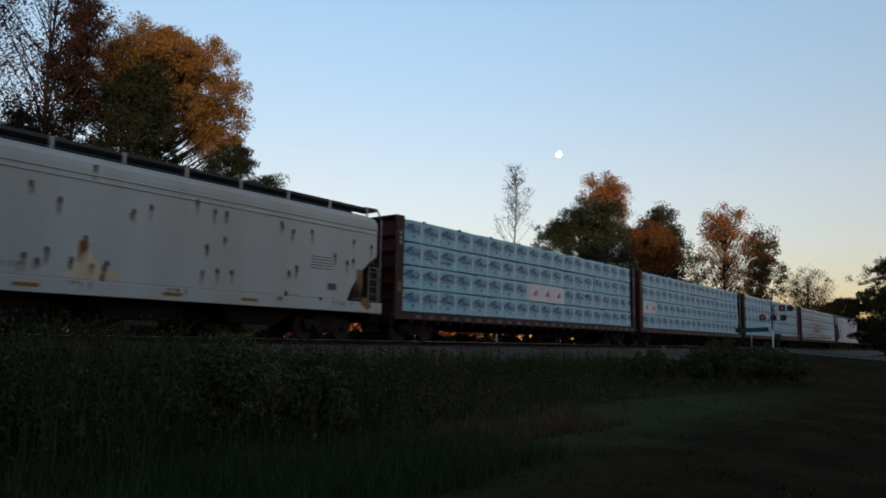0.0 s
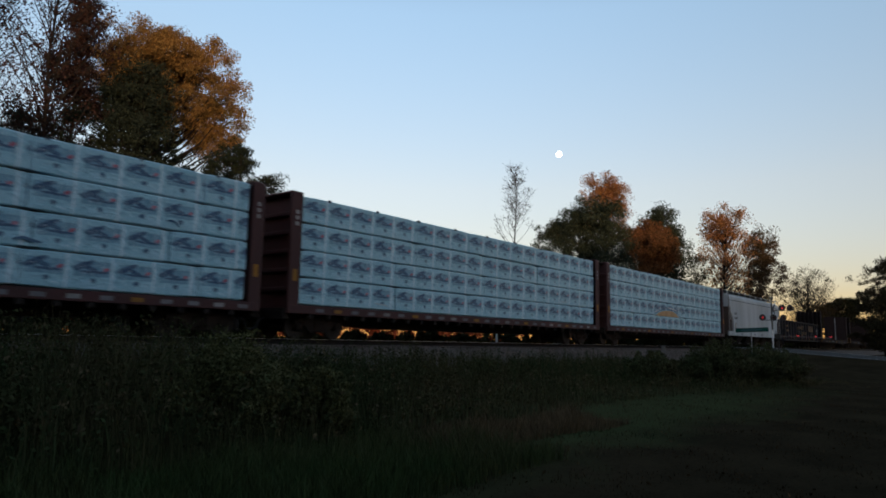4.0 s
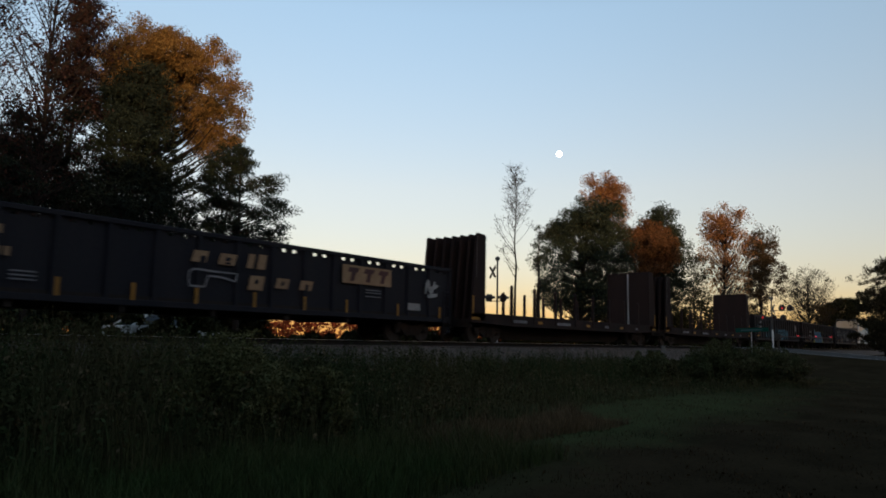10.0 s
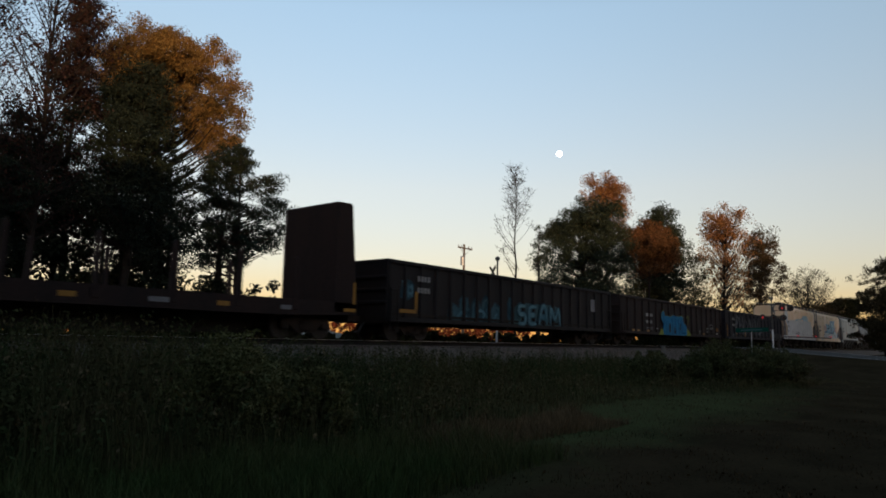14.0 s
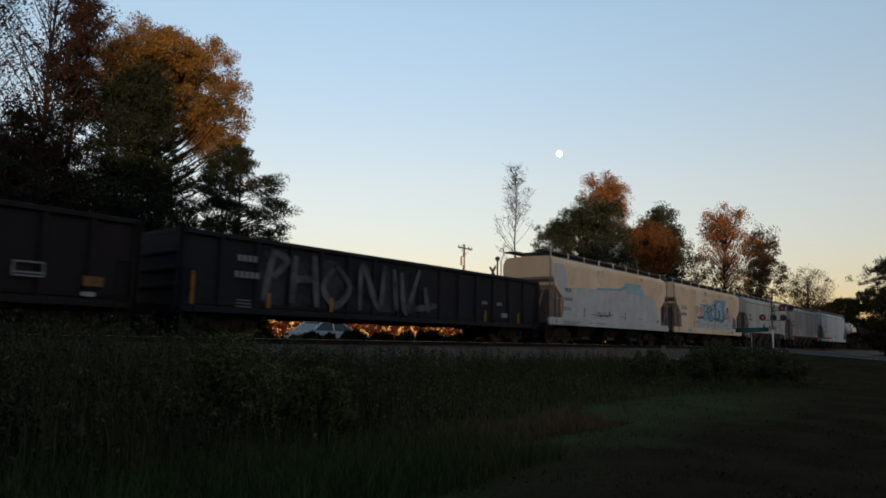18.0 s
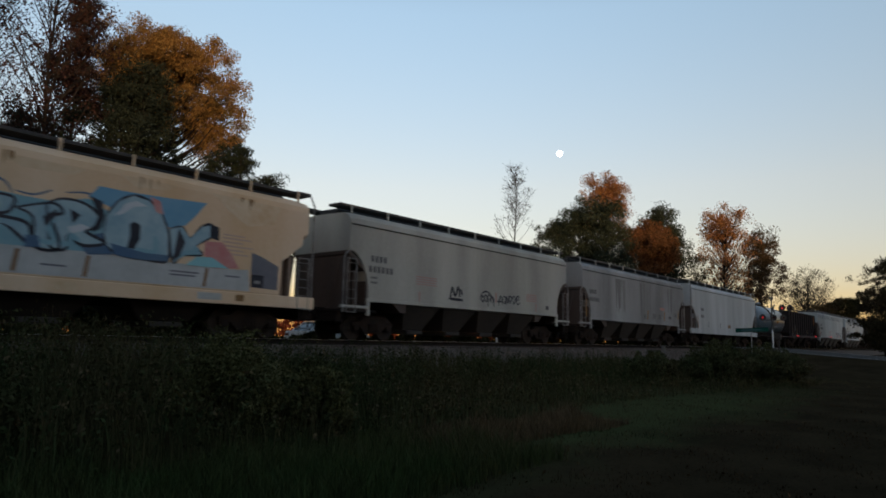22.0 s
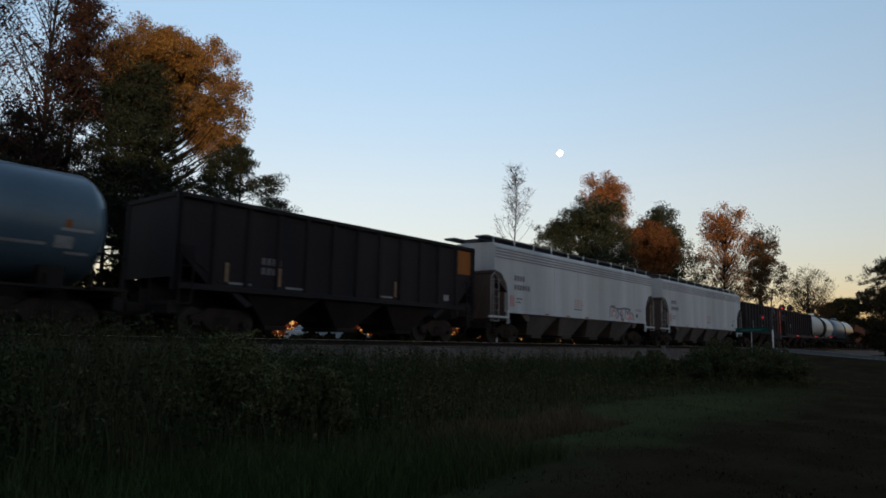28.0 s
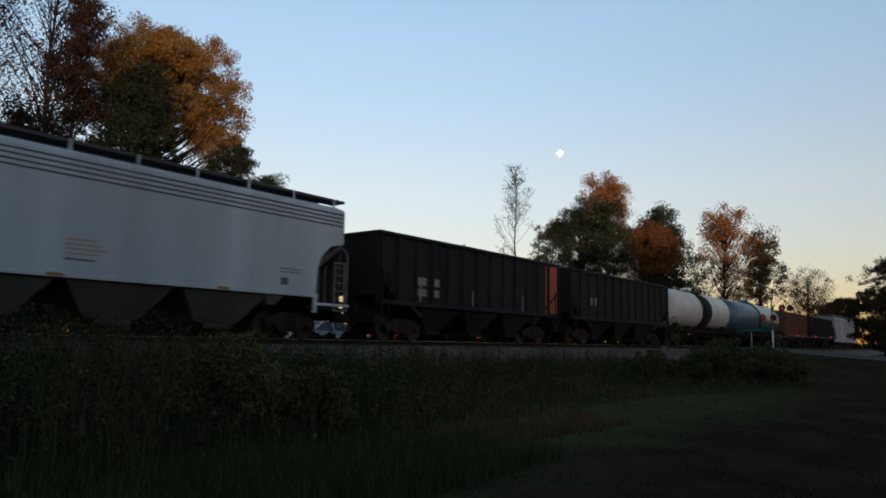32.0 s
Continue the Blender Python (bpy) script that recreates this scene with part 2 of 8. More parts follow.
M_SPRAYWHITE = mat("thin_white_spray_paint", (0.2, 0.2, 0.21), (0.11, 0.11, 0.12), rough=0.7, bump=0, spec=0.04)
M_SPRAYBLACK = mat("black_spray_paint", (0.03, 0.035, 0.045), (0.06, 0.06, 0.07), rough=0.7, bump=0, spec=0.04)
M_SPRAYWHITEHI = mat("white_spray_paint", (0.52, 0.56, 0.58), (0.42, 0.48, 0.52), rough=0.6, bump=0, spec=0.04)
M_RUSTSTAIN = mat("rust_stain", (0.15, 0.07, 0.028), (0.27, 0.17, 0.085), rough=0.9, bump=0, spec=0.04)
M_PATCHGREY = mat("primer_patch_paint", (0.45, 0.475, 0.475), (0.37, 0.39, 0.385), rough=0.6, big=1.4, small=6, bump=0.03, spec=0.04)
M_GLASS = mat("dark_car_glass", (0.02, 0.025, 0.03), rough=0.1, bump=0)
M_TYRE = mat("tyre_rubber", (0.02, 0.02, 0.02), rough=0.9)


def wrap_material():
    """Printed lumber wrap: pale film with a repeated blue print and a red mark, and creases."""
    m = bpy.data.materials.new("printed_lumber_wrap")
    m.use_nodes = True
    n, l = m.node_tree.nodes, m.node_tree.links
    b = n["Principled BSDF"]

    def math_node(op, a, c=None, d=None):
        k = n.new("ShaderNodeMath")
        k.operation = op
        for i, v in enumerate((a, c, d)):
            if v is None:
                continue
            if isinstance(v, (int, float)):
                k.inputs[i].default_value = v
            else:
                l.new(v, k.inputs[i])
        return k.outputs[0]
    tc = n.new("ShaderNodeTexCoord")
    warp = n.new("ShaderNodeTexNoise")
    warp.inputs["Scale"].default_value, warp.inputs["Detail"].default_value = 6, 4
    l.new(tc.outputs["Object"], warp.inputs[0])
    sep = n.new("ShaderNodeSeparateXYZ")
    l.new(tc.outputs["Object"], sep.inputs[0])
    wob = math_node("MULTIPLY_ADD", warp.outputs[0], 0.12, -0.06)
    u = math_node("ADD", math_node("MULTIPLY", math_node("FRACT", math_node("DIVIDE", sep.outputs[0], 1.16)), 1.16), wob)   # 0..1.16 along the bundle
    v = math_node("ADD", sep.outputs[2], math_node("MULTIPLY", wob, 0.7))                                                  # -0.44..0.44 up it

    def blob(cu, cv, ru, rv, slope=0.0, soft=0.35):
        du = math_node("DIVIDE", math_node("SUBTRACT", u, cu), ru)
        dv = math_node("DIVIDE", math_node("SUBTRACT", math_node("SUBTRACT", v, cv), math_node("MULTIPLY", math_node("SUBTRACT", u, cu), slope)), rv)
        d2 = math_node("ADD", math_node("MULTIPLY", du, du), math_node("MULTIPLY", dv, dv))
        r = n.new("ShaderNodeMapRange")
        r.inputs["From Min"].default_value, r.inputs["From Max"].default_value = 1 + soft, 1 - soft
        l.new(d2, r.inputs["Value"])
        return r.outputs[0]
    fine = n.new("ShaderNodeTexNoise")
    fine.inputs["Scale"].default_value, fine.inputs["Detail"].default_value = 19, 3
    l.new(tc.outputs["Object"], fine.inputs[0])
    broken = math_node("MULTIPLY_ADD", fine.outputs[0], 2.6, -0.3)
    blue = math_node("MAXIMUM", blob(0.36, 0.21, 0.23, 0.075, 0.42), blob(0.18, 0.11, 0.14, 0.075, 0.1))
    blue = math_node("MAXIMUM", blue, blob(0.48, 0.12, 0.20, 0.055, -0.2))
    blue = math_node("MAXIMUM", math_node("MULTIPLY", blue, broken), math_node("MULTIPLY", blob(0.62, 0.02, 0.38, 0.036, 0.0, 0.25), 0.95))
    blue = math_node("MAXIMUM", blue, blob(0.58, -0.21, 0.075, 0.07))
    red = blob(0.90, 0.10, 0.075, 0.05, 0.3)
    inside = math_node("MULTIPLY", math_node("LESS_THAN", math_node("ABSOLUTE", math_node("SUBTRACT", u, 0.55)), 0.46), math_node("LESS_THAN", math_node("ABSOLUTE", math_node("SUBTRACT", v, 0.09)), 0.20))
    pale = math_node("MULTIPLY", inside, math_node("MULTIPLY_ADD", fine.outputs[0], 0.9, 0.25))
    film = n.new("ShaderNodeTexNoise")
    film.inputs["Scale"].default_value = 1.3
    l.new(tc.outputs["Object"], film.inputs[0])

    def over(under, col, fac):
        k = n.new("ShaderNodeMix")
        k.data_type = "RGBA"
        l.new(fac, k.inputs["Factor"])
        if isinstance(under, tuple):
            k.inputs["A"].default_value = (*under, 1)
        else:
            l.new(under, k.inputs["A"])
        k.inputs["B"].default_value = (*col, 1)
        return k.outputs["Result"]
    c = over((0.19, 0.42, 0.51), (0.33, 0.54, 0.63), film.outputs[0])
    c = over(c, (0.09, 0.21, 0.31), math_node("MINIMUM", pale, 0.9))
    c = over(c, (0.012, 0.05, 0.12), math_node("MULTIPLY", math_node("MINIMUM", math_node("MAXIMUM", blue, 0.0), 1.0), 0.95))
    c = over(c, (0.42, 0.05, 0.08), math_node("MULTIPLY", red, 0.9))
    fold = n.new("ShaderNodeTexNoise")                  # crumpled film: highlights on ridges and shade in hollows, put into the colour
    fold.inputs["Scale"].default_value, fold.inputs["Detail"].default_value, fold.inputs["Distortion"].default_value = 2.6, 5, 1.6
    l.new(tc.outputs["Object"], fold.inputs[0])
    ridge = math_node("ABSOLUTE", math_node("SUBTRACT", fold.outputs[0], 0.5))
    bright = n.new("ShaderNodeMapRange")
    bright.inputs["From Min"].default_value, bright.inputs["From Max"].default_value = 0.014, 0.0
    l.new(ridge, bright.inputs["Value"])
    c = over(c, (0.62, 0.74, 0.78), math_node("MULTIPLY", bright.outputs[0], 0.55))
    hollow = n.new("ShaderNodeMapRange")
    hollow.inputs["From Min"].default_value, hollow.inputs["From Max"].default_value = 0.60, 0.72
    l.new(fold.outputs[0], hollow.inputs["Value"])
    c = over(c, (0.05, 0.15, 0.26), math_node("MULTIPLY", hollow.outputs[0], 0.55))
    # pale seam of the film, once every repeat
    seam = math_node("LESS_THAN", math_node("ABSOLUTE", math_node("SUBTRACT", u, 1.07)), 0.035)
    c = over(c, (0.66, 0.76, 0.78), math_node("MULTIPLY", seam, 0.6))
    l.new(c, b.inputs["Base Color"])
    b.inputs["Roughness"].default_value = 0.42
    crease = n.new("ShaderNodeTexNoise")
    crease.inputs["Scale"].default_value, crease.inputs["Detail"].default_value, crease.inputs["Distortion"].default_value = 4, 7, 1.2
    l.new(tc.outputs["Object"], crease.inputs[0])
    bp = n.new("ShaderNodeBump")
    bp.inputs["Strength"].default_value, bp.inputs["Distance"].default_value = 0.9, 0.06
    l.new(crease.outputs[0], bp.inputs["Height"])
    l.new(bp.outputs[0], b.inputs["Normal"])
    return m


M_WRAP = wrap_material()
# near-black: the shade beneath the cars is put into this paint
M_BAYDARK = mat("shaded_bay_paint", (0.021, 0.019, 0.017), (0.036, 0.032, 0.028), rough=0.85, streak=1.0)
M_BAYGREY = mat("grey_bay_paint", (0.095, 0.092, 0.086), (0.045, 0.042, 0.038), rough=0.8, streak=1.0)
M_WRAPWHITE = mat("white_lumber_wrap", (0.66, 0.68, 0.70), (0.58, 0.60, 0.62), rough=0.45, small=4, bump=0.5)
M_LUMBER = mat("bare_lumber", (0.50, 0.33, 0.17), (0.40, 0.25, 0.12), rough=0.8, big=3, small=12)


# ================= mesh building =================
class Build:
    """Gathers solids into one mesh."""

    def __init__(self):
        self.v, self.f = [], []

    def add(self, verts, faces):
        o = len(self.v)
        self.v += [tuple(p) for p in verts]
        self.f += [tuple(i + o for i in q) for q in faces]
        return self

    def box(self, x0, x1, y0, y1, z0, z1, c=0.0):
        if c <= 0:
            v = [(x, y, z) for x in (x0, x1) for y in (y0, y1) for z in (z0, z1)]
            return self.add(v, [(0, 1, 3, 2), (4, 6, 7, 5), (0, 4, 5, 1), (2, 3, 7, 6), (0, 2, 6, 4), (1, 5, 7, 3)])
        loops = []                                     # chamfered along the long edges and ends
        for x, k in ((x0, c), (x0 + c, 0), (x1 - c, 0), (x1, c)):
            a, e = c + k, c + k
            loops.append([(x, y0 + a, z0 + k), (x, y1 - a, z0 + k), (x, y1 - k, z0 + e), (x, y1 - k, z1 - e),
                          (x, y1 - a, z1 - k), (x, y0 + a, z1 - k), (x, y0 + k, z1 - e), (x, y0 + k, z0 + e)])
        return self.loft(loops)

    def loft(self, loops, closed=True, caps=True):
        n = len(loops[0])
        v = [p for lp in loops for p in lp]
        f = []
        for i in range(len(loops) - 1):
            for j in range(n if closed else n - 1):
                k = (j + 1) % n
                f.append((i * n + j, i * n + k, (i + 1) * n + k, (i + 1) * n + j))
        if caps and closed:
            f += [tuple(range(n))[::-1], tuple(range((len(loops) - 1) * n, len(loops) * n))]
        return self.add(v, f)

    def tube(self, p0, p1, r0, r1=None, n=8):
        r1 = r0 if r1 is None else r1
        p0, p1 = Vector(p0), Vector(p1)
        q = (p1 - p0).to_track_quat("Z", "Y")
        ring = [Vector((math.cos(2 * math.pi * i / n), math.sin(2 * math.pi * i / n), 0)) for i in range(n)]
        return self.loft([[p0 + q @ (d * r0) for d in ring], [p1 + q @ (d * r1) for d in ring]])

    def prism(self, pts, y0, y1):
        """A profile of (x, z) points pushed from y0 to y1."""
        return self.loft([[(x, y0, z) for x, z in pts], [(x, y1, z) for x, z in pts]])

    def path(self, pts, r, n=6):
        """A bent pipe in one piece."""
        pts = [Vector(p) for p in pts]
        ring = [(math.cos(2 * math.pi * i / n) * r, math.sin(2 * math.pi * i / n) * r) for i in range(n)]
        way = (pts[1] - pts[0]).normalized()
        side_ = way.orthogonal().normalized()
        loops = []
        for i, p in enumerate(pts):
            d = (pts[min(i + 1, len(pts) - 1)] - pts[max(i - 1, 0)]).normalized()
            side_ = way.rotation_difference(d) @ side_
            way = d
            other = d.cross(side_)
            loops.append([p + side_ * a + other * c for a, c in ring])
        return self.loft(loops)

    def turned(self, rings, n=24):
        """A turned solid round the y axis from (y, radius) pairs."""
        return self.loft([[(math.cos(2 * math.pi * i / n) * r, y, math.sin(2 * math.pi * i / n) * r) for i in range(n)] for y, r in rings])

    def frame_ring(self, x0, x1, z0, z1, t, y0, y1):
        """An upright rectangular frame of bars t wide."""
        out, inn = [(x0, z0), (x1, z0), (x1, z1), (x0, z1)], [(x0 + t, z0 + t), (x1 - t, z0 + t), (x1 - t, z1 - t), (x0 + t, z1 - t)]
        v = [(x, y, z) for y in (y0, y1) for lp in (out, inn) for x, z in lp]
        f = []
        for i in range(4):
            k = (i + 1) % 4
            f += [(i, k, 4 + k, 4 + i), (8 + i, 12 + i, 12 + k, 8 + k), (i, 8 + i, 8 + k, k), (4 + i, 4 + k, 12 + k, 12 + i)]
        return self.add(v, f)

    def mesh(self, name, material=None, smooth=False):
        me = bpy.data.meshes.new(name)
        me.from_pydata(self.v, [], self.f)
        if smooth:
            me.shade_smooth()
        bm = bmesh.new()
        bm.from_mesh(me)
        bmesh.ops.recalc_face_normals(bm, faces=bm.faces)
        bm.to_mesh(me)
        bm.free()
        if material:
            me.materials.append(material)
        return me


def part(name, shape, material, parent, label="", at=None, smooth=False):
    """One mesh object under a thing or a part; shape is a Build or a mesh that is shared."""
    me = shape.mesh(name, material, smooth) if isinstance(shape, Build) else shape
    ob = new(name, me)
    if parent:
        ob.parent = parent
    if at is not None:
        ob.matrix_basis = at if isinstance(at, Matrix) else Matrix.Translation(at)
    if label:
        tagged(ob, label)
    return ob


def thing(name, label, category, group="", at=(0, 0, 0), kind=""):
    ob = tagged(new(name), label, category, group, kind)
    ob.empty_display_size = 0.3
    ob.location = at
    return ob


def fast_mesh(name, verts, faces, material, smooth=False):
    me = bpy.data.meshes.new(name)
    verts, faces = np.asarray(verts, dtype=np.float32), np.asarray(faces, dtype=np.int32)
    me.vertices.add(len(verts))
    me.vertices.foreach_set("co", verts.ravel())
    k = faces.shape[1]
    me.loops.add(faces.size)
    me.loops.foreach_set("vertex_index", faces.ravel())
    me.polygons.add(len(faces))
    me.polygons.foreach_set("loop_start", np.arange(0, faces.size, k, dtype=np.int32))
    me.update(calc_edges=True)
    me.validate()
    if smooth:
        me.shade_smooth()
    me.materials.append(material)
    return me


# ================= ground, road, track =================
TRACK_Y = 19.8
ROAD_AT, ROAD_WAY = np.array((63.0, 12.0)), np.array((0.355, 0.935))


def smooth(a, b, x):
    t = np.clip((x - a) / (b - a), 0, 1)
    return t * t * (3 - 2 * t)


def road_height(y):
    return np.interp(y, [-400, -12, 4, 9, 16.5, 23.5, 34, 400], [-1.6, -1.3, -0.75, -0.5, -0.02, -0.02, -0.5, -0.7])


def off_road(x, y):
    return np.abs((x - ROAD_AT[0]) * ROAD_WAY[1] - (y - ROAD_AT[1]) * ROAD_WAY[0])


def ground_height(x, y):
    z = np.interp(y, [-4000, -30, 4, 11, 15, 16.6, 23.2, 27, 60, 4000], [-1.6, -1.6, -1.55, -1.45, -1.2, -0.95, -0.95, -0.52, -0.6, -0.6])
    z = z + 0.05 * np.sin(x * 0.7 + y * 0.4) * np.sin(y * 0.9 - x * 0.3) + 0.03 * np.sin(x * 2.1) * np.sin(y * 1.7 + 1)
    w = 1 - smooth(4.2, 13, off_road(x, y))
    return z * (1 - w) + (road_height(y) - 0.07) * w


def axis(steps):
    return np.concatenate([np.arange(a, b, s) for a, b, s in steps])


gx = axis([(-3500, -400, 310), (-400, -60, 34), (-60, -10, 5), (-10, 90, 0.8), (90, 300, 14), (300, 3600, 300)])
gy = axis([(-3500, -400, 310), (-400, -60, 34), (-60, -6, 4), (-6, 32, 0.8), (32, 80, 6), (80, 400, 40), (400, 3600, 320)])
GX, GY = np.meshgrid(gx, gy, indexing="ij")
gv = np.stack([GX, GY, ground_height(GX, GY)], -1).reshape(-1, 3)
ii, jj = np.meshgrid(np.arange(len(gx) - 1), np.arange(len(gy) - 1), indexing="ij")
q0 = (ii * len(gy) + jj).ravel()
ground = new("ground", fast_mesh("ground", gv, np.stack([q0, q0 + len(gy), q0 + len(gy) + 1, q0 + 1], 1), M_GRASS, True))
tagged(ground, "dark mown grass with patches of dry brown", "ground", kind="structure")

# road: crowned strip with edge lines
road_b, line_b = Build(), Build()
side = np.array((ROAD_WAY[1], -ROAD_WAY[0]))
rows_r, rows_l = [], []
for s in np.concatenate([np.arange(-150, -14, 8), np.arange(-14, 30, 1.0), np.arange(30, 160, 10)]):
    c = ROAD_AT + ROAD_WAY * s
    z = float(road_height(c[1]))
    e = [c + side * w for w in (-3.9, -3.6, 0, 3.6, 3.9)]
    rows_r.append([(*e[0], z - 0.12), (*e[1], z + 0.005), (*e[2], z + 0.03), (*e[3], z + 0.005), (*e[4], z - 0.12)])
    rows_l.append([[(*(c + side * w), z + 0.014 + 0.005 * (3.6 - abs(w))) for w in (a, a + 0.12)] for a in (-3.42, 3.30)])
road_b.loft(rows_r, closed=False)
for k in range(2):
    line_b.loft([r[k] for r in rows_l if not 17.2 < r[k][0][1] < 22.4], closed=False)
road = tagged(new("road", road_b.mesh("road", M_ASPHALT)), "grey asphalt road crossing the railway", "road", kind="structure")
part("edge_line", line_b, M_LINE, road, "pale painted edge line")

# ballast bed with loose stones on its near shoulder
bed = Build()
prof = [(16.35, -1.15), (17.75, -0.24), (21.85, -0.24), (23.3, -1.15)]
xs = np.concatenate([np.arange(-300, -20, 20), np.arange(-20, 150, 2.0), np.arange(150, 460, 20)])
bed.loft([[(x, y + 0.06 * math.sin(x * 1.3 + i), z + 0.03 * math.sin(x * 0.9 + 2 * i)) for i, (y, z) in enumerate(prof)] for x in xs], closed=False)
ballast = tagged(new("ballast_bed", bed.mesh("ballast_bed", M_BALLAST_BED)), "grey crushed-stone bed under the railway track", "ballast", kind="structure")
rng = np.random.default_rng(5)
n_st = 26000
sx = rng.uniform(-2, 60, n_st)
sy = rng.uniform(16.2, 18.6, n_st)
sz = np.interp(sy, [16.35, 17.75, 18.6], [-1.15, -0.24, -0.24]) + rng.uniform(0.0, 0.02, n_st)
r = rng.uniform(0.018, 0.045, n_st)
oct_v = np.array([(1, 0, 0), (-1, 0, 0), (0, 1, 0), (0, -1, 0), (0, 0, 1), (0, 0, -1)], float)
oct_f = np.array([(0, 2, 4), (2, 1, 4), (1, 3, 4), (3, 0, 4), (2, 0, 5), (1, 2, 5), (3, 1, 5), (0, 3, 5)])
sv = oct_v[None] * r[:, None, None] * rng.uniform(0.6, 1.3, (n_st, 6, 3)) + np.stack([sx, sy, sz], 1)[:, None]
sf = oct_f[None] + 6 * np.arange(n_st)[:, None, None]
stones = new("stones", fast_mesh("stones", sv.reshape(-1, 3), sf.reshape(-1, 3), M_BALLAST))
stones.parent = ballast
tagged(stones, "loose grey ballast stones", kind="stuff")

track = tagged(thing("railway_track", "single railway track with rusty rails on wooden sleepers", "railway track"), kind="structure")
rail_prof = [(-0.07, -0.18), (0.07, -0.18), (0.07, -0.165), (0.012, -0.14), (0.010, -0.045), (0.035, -0.03), (0.035, -0.004), (-0.035, -0.004),
             (-0.035, -0.03), (-0.010, -0.045), (-0.012, -0.14), (-0.07, -0.165)]
for y in (TRACK_Y - 0.755, TRACK_Y + 0.755):
    rb = Build().loft([[(x, y + a, z) for a, z in rail_prof] for x in (-300, 460)])
    rail = part("rail", rb, M_RAIL, track, "rusty steel rail")
    part("running_surface", Build().box(-300, 460, y - 0.033, y + 0.033, -0.004, 0.0), M_RAILTOP, rail, "bright worn rail head")
tie_me = Build().box(-0.115, 0.115, -1.3, 1.3, -0.36, -0.185, 0.012).mesh("sleeper", M_TIE)
for i in range(170):
    part("sleeper", tie_me, None, track, at=pose(-3 + i * 0.53, TRACK_Y + random.uniform(-0.05, 0.05), random.uniform(-0.012, 0.004), 0, 0, random.uniform(-1, 1)))
far_ties = Build()
for i in range(600):
    x = 87.5 + i * 0.6
    far_ties.box(x, x + 0.23, TRACK_Y - 1.3, TRACK_Y + 1.3, -0.36, -0.19)
for i in range(150):
    x = -3.6 - i * 0.6
    far_ties.box(x, x + 0.23, TRACK_Y - 1.3, TRACK_Y + 1.3, -0.36, -0.19)
tagged(part("sleepers", far_ties, M_TIE, track, "distant wooden sleepers"), kind="stuff")
cross_panel = Build()
for y0, y1 in ((17.9, 18.95), (19.12, 20.47), (20.63, 21.7)):
    c = (y0 + y1) / 2
    cx = ROAD_AT[0] + ROAD_WAY[0] * (c - ROAD_AT[1]) / ROAD_WAY[1]
    cross_panel.box(cx - 4.4, cx + 4.4, y0, y1, -0.2, -0.008, 0.01)
part("crossing_panel", cross_panel, M_ASPHALT, road, "dark panels between the rails")


# ================= trees =================
def limb_tree(b, base, height, trunk_r, crown_low, crown_r, n_limbs, rnd, rise=0.5, lean=0.0, twigs=3):
    """Trunk with limbs and twigs; returns the tips."""
    tips = []
    x, y, z = base
    pts, segs = [], 7
    ox, oy = 0.0, 0.0
    for i in range(segs + 1):
        t = i / segs
        pts.append(Vector((x + ox + lean * t * height, y + oy, z + t * height * 0.96)))
        ox += rnd.uniform(-0.012, 0.012) * height
        oy += rnd.uniform(-0.012, 0.012) * height
    for i in range(segs):
        b.tube(pts[i], pts[i + 1], trunk_r * (1 - 0.9 * i / segs), trunk_r * (1 - 0.9 * (i + 1) / segs), 8)
    for k in range(n_limbs):
        t = crown_low + (0.97 - crown_low) * (k + rnd.random()) / n_limbs
        f = t * segs
        i = min(int(f), segs - 1)
        p = pts[i].lerp(pts[i + 1], f - i)
        u = (t - crown_low) / (1 - crown_low)
        reach = crown_r * math.sqrt(max(0.08, 1 - ((u - 0.42) / 0.62) ** 2)) * rnd.uniform(0.55, 1.05)
        a = rnd.uniform(0, 2 * math.pi)
        q = p + Vector((math.cos(a) * reach, math.sin(a) * reach, reach * rnd.uniform(0.3, 1.0) * rise))
        mid = p.lerp(q, 0.5) + Vector((0, 0, -0.06 * reach))
        r0 = trunk_r * (1 - 0.85 * t) * 0.55
        b.tube(p, mid, r0, r0 * 0.6, 5)
        b.tube(mid, q, r0 * 0.6, 0.012, 5)
        tips.append(q)
        for _ in range(twigs):
            s = rnd.uniform(0.35, 0.95)
            c = p.lerp(q, s)
            d = Vector((rnd.uniform(-1, 1), rnd.uniform(-1, 1), rnd.uniform(-0.2, 0.9))) * reach * 0.35
            b.tube(c, c + d, r0 * 0.3, 0.008, 4)
            tips.append(c + d)
    return tips


def leaf_cloud(centres, radii, per, size, gen, flat=0.75, slim=0.55):
    """Small bent leaf quads scattered in clumps."""
    n = len(centres)
    c = np.repeat(np.asarray(centres, float), per, 0)
    rr = np.repeat(np.asarray(radii, float), per)
    d = gen.normal(0, 1, (n * per, 3))
    d /= np.linalg.norm(d, axis=1)[:, None]
    d *= (gen.random(n * per) ** 0.45 * rr)[:, None]
    d[:, 2] *= flat
    p = c + d
    a, e = gen.normal(0, 1, (n * per, 3)), gen.normal(0, 1, (n * per, 3))
    a /= np.linalg.norm(a, axis=1)[:, None]
    e -= a * np.sum(a * e, 1)[:, None]
    e /= np.linalg.norm(e, axis=1)[:, None]
    s = size * gen.uniform(0.6, 1.4, n * per)[:, None]
    v = np.stack([p - a * s, p + e * s * slim, p + a * s, p - e * s * slim], 1).reshape(-1, 3)
    f = np.arange(len(v)).reshape(-1, 4)
    return v, f


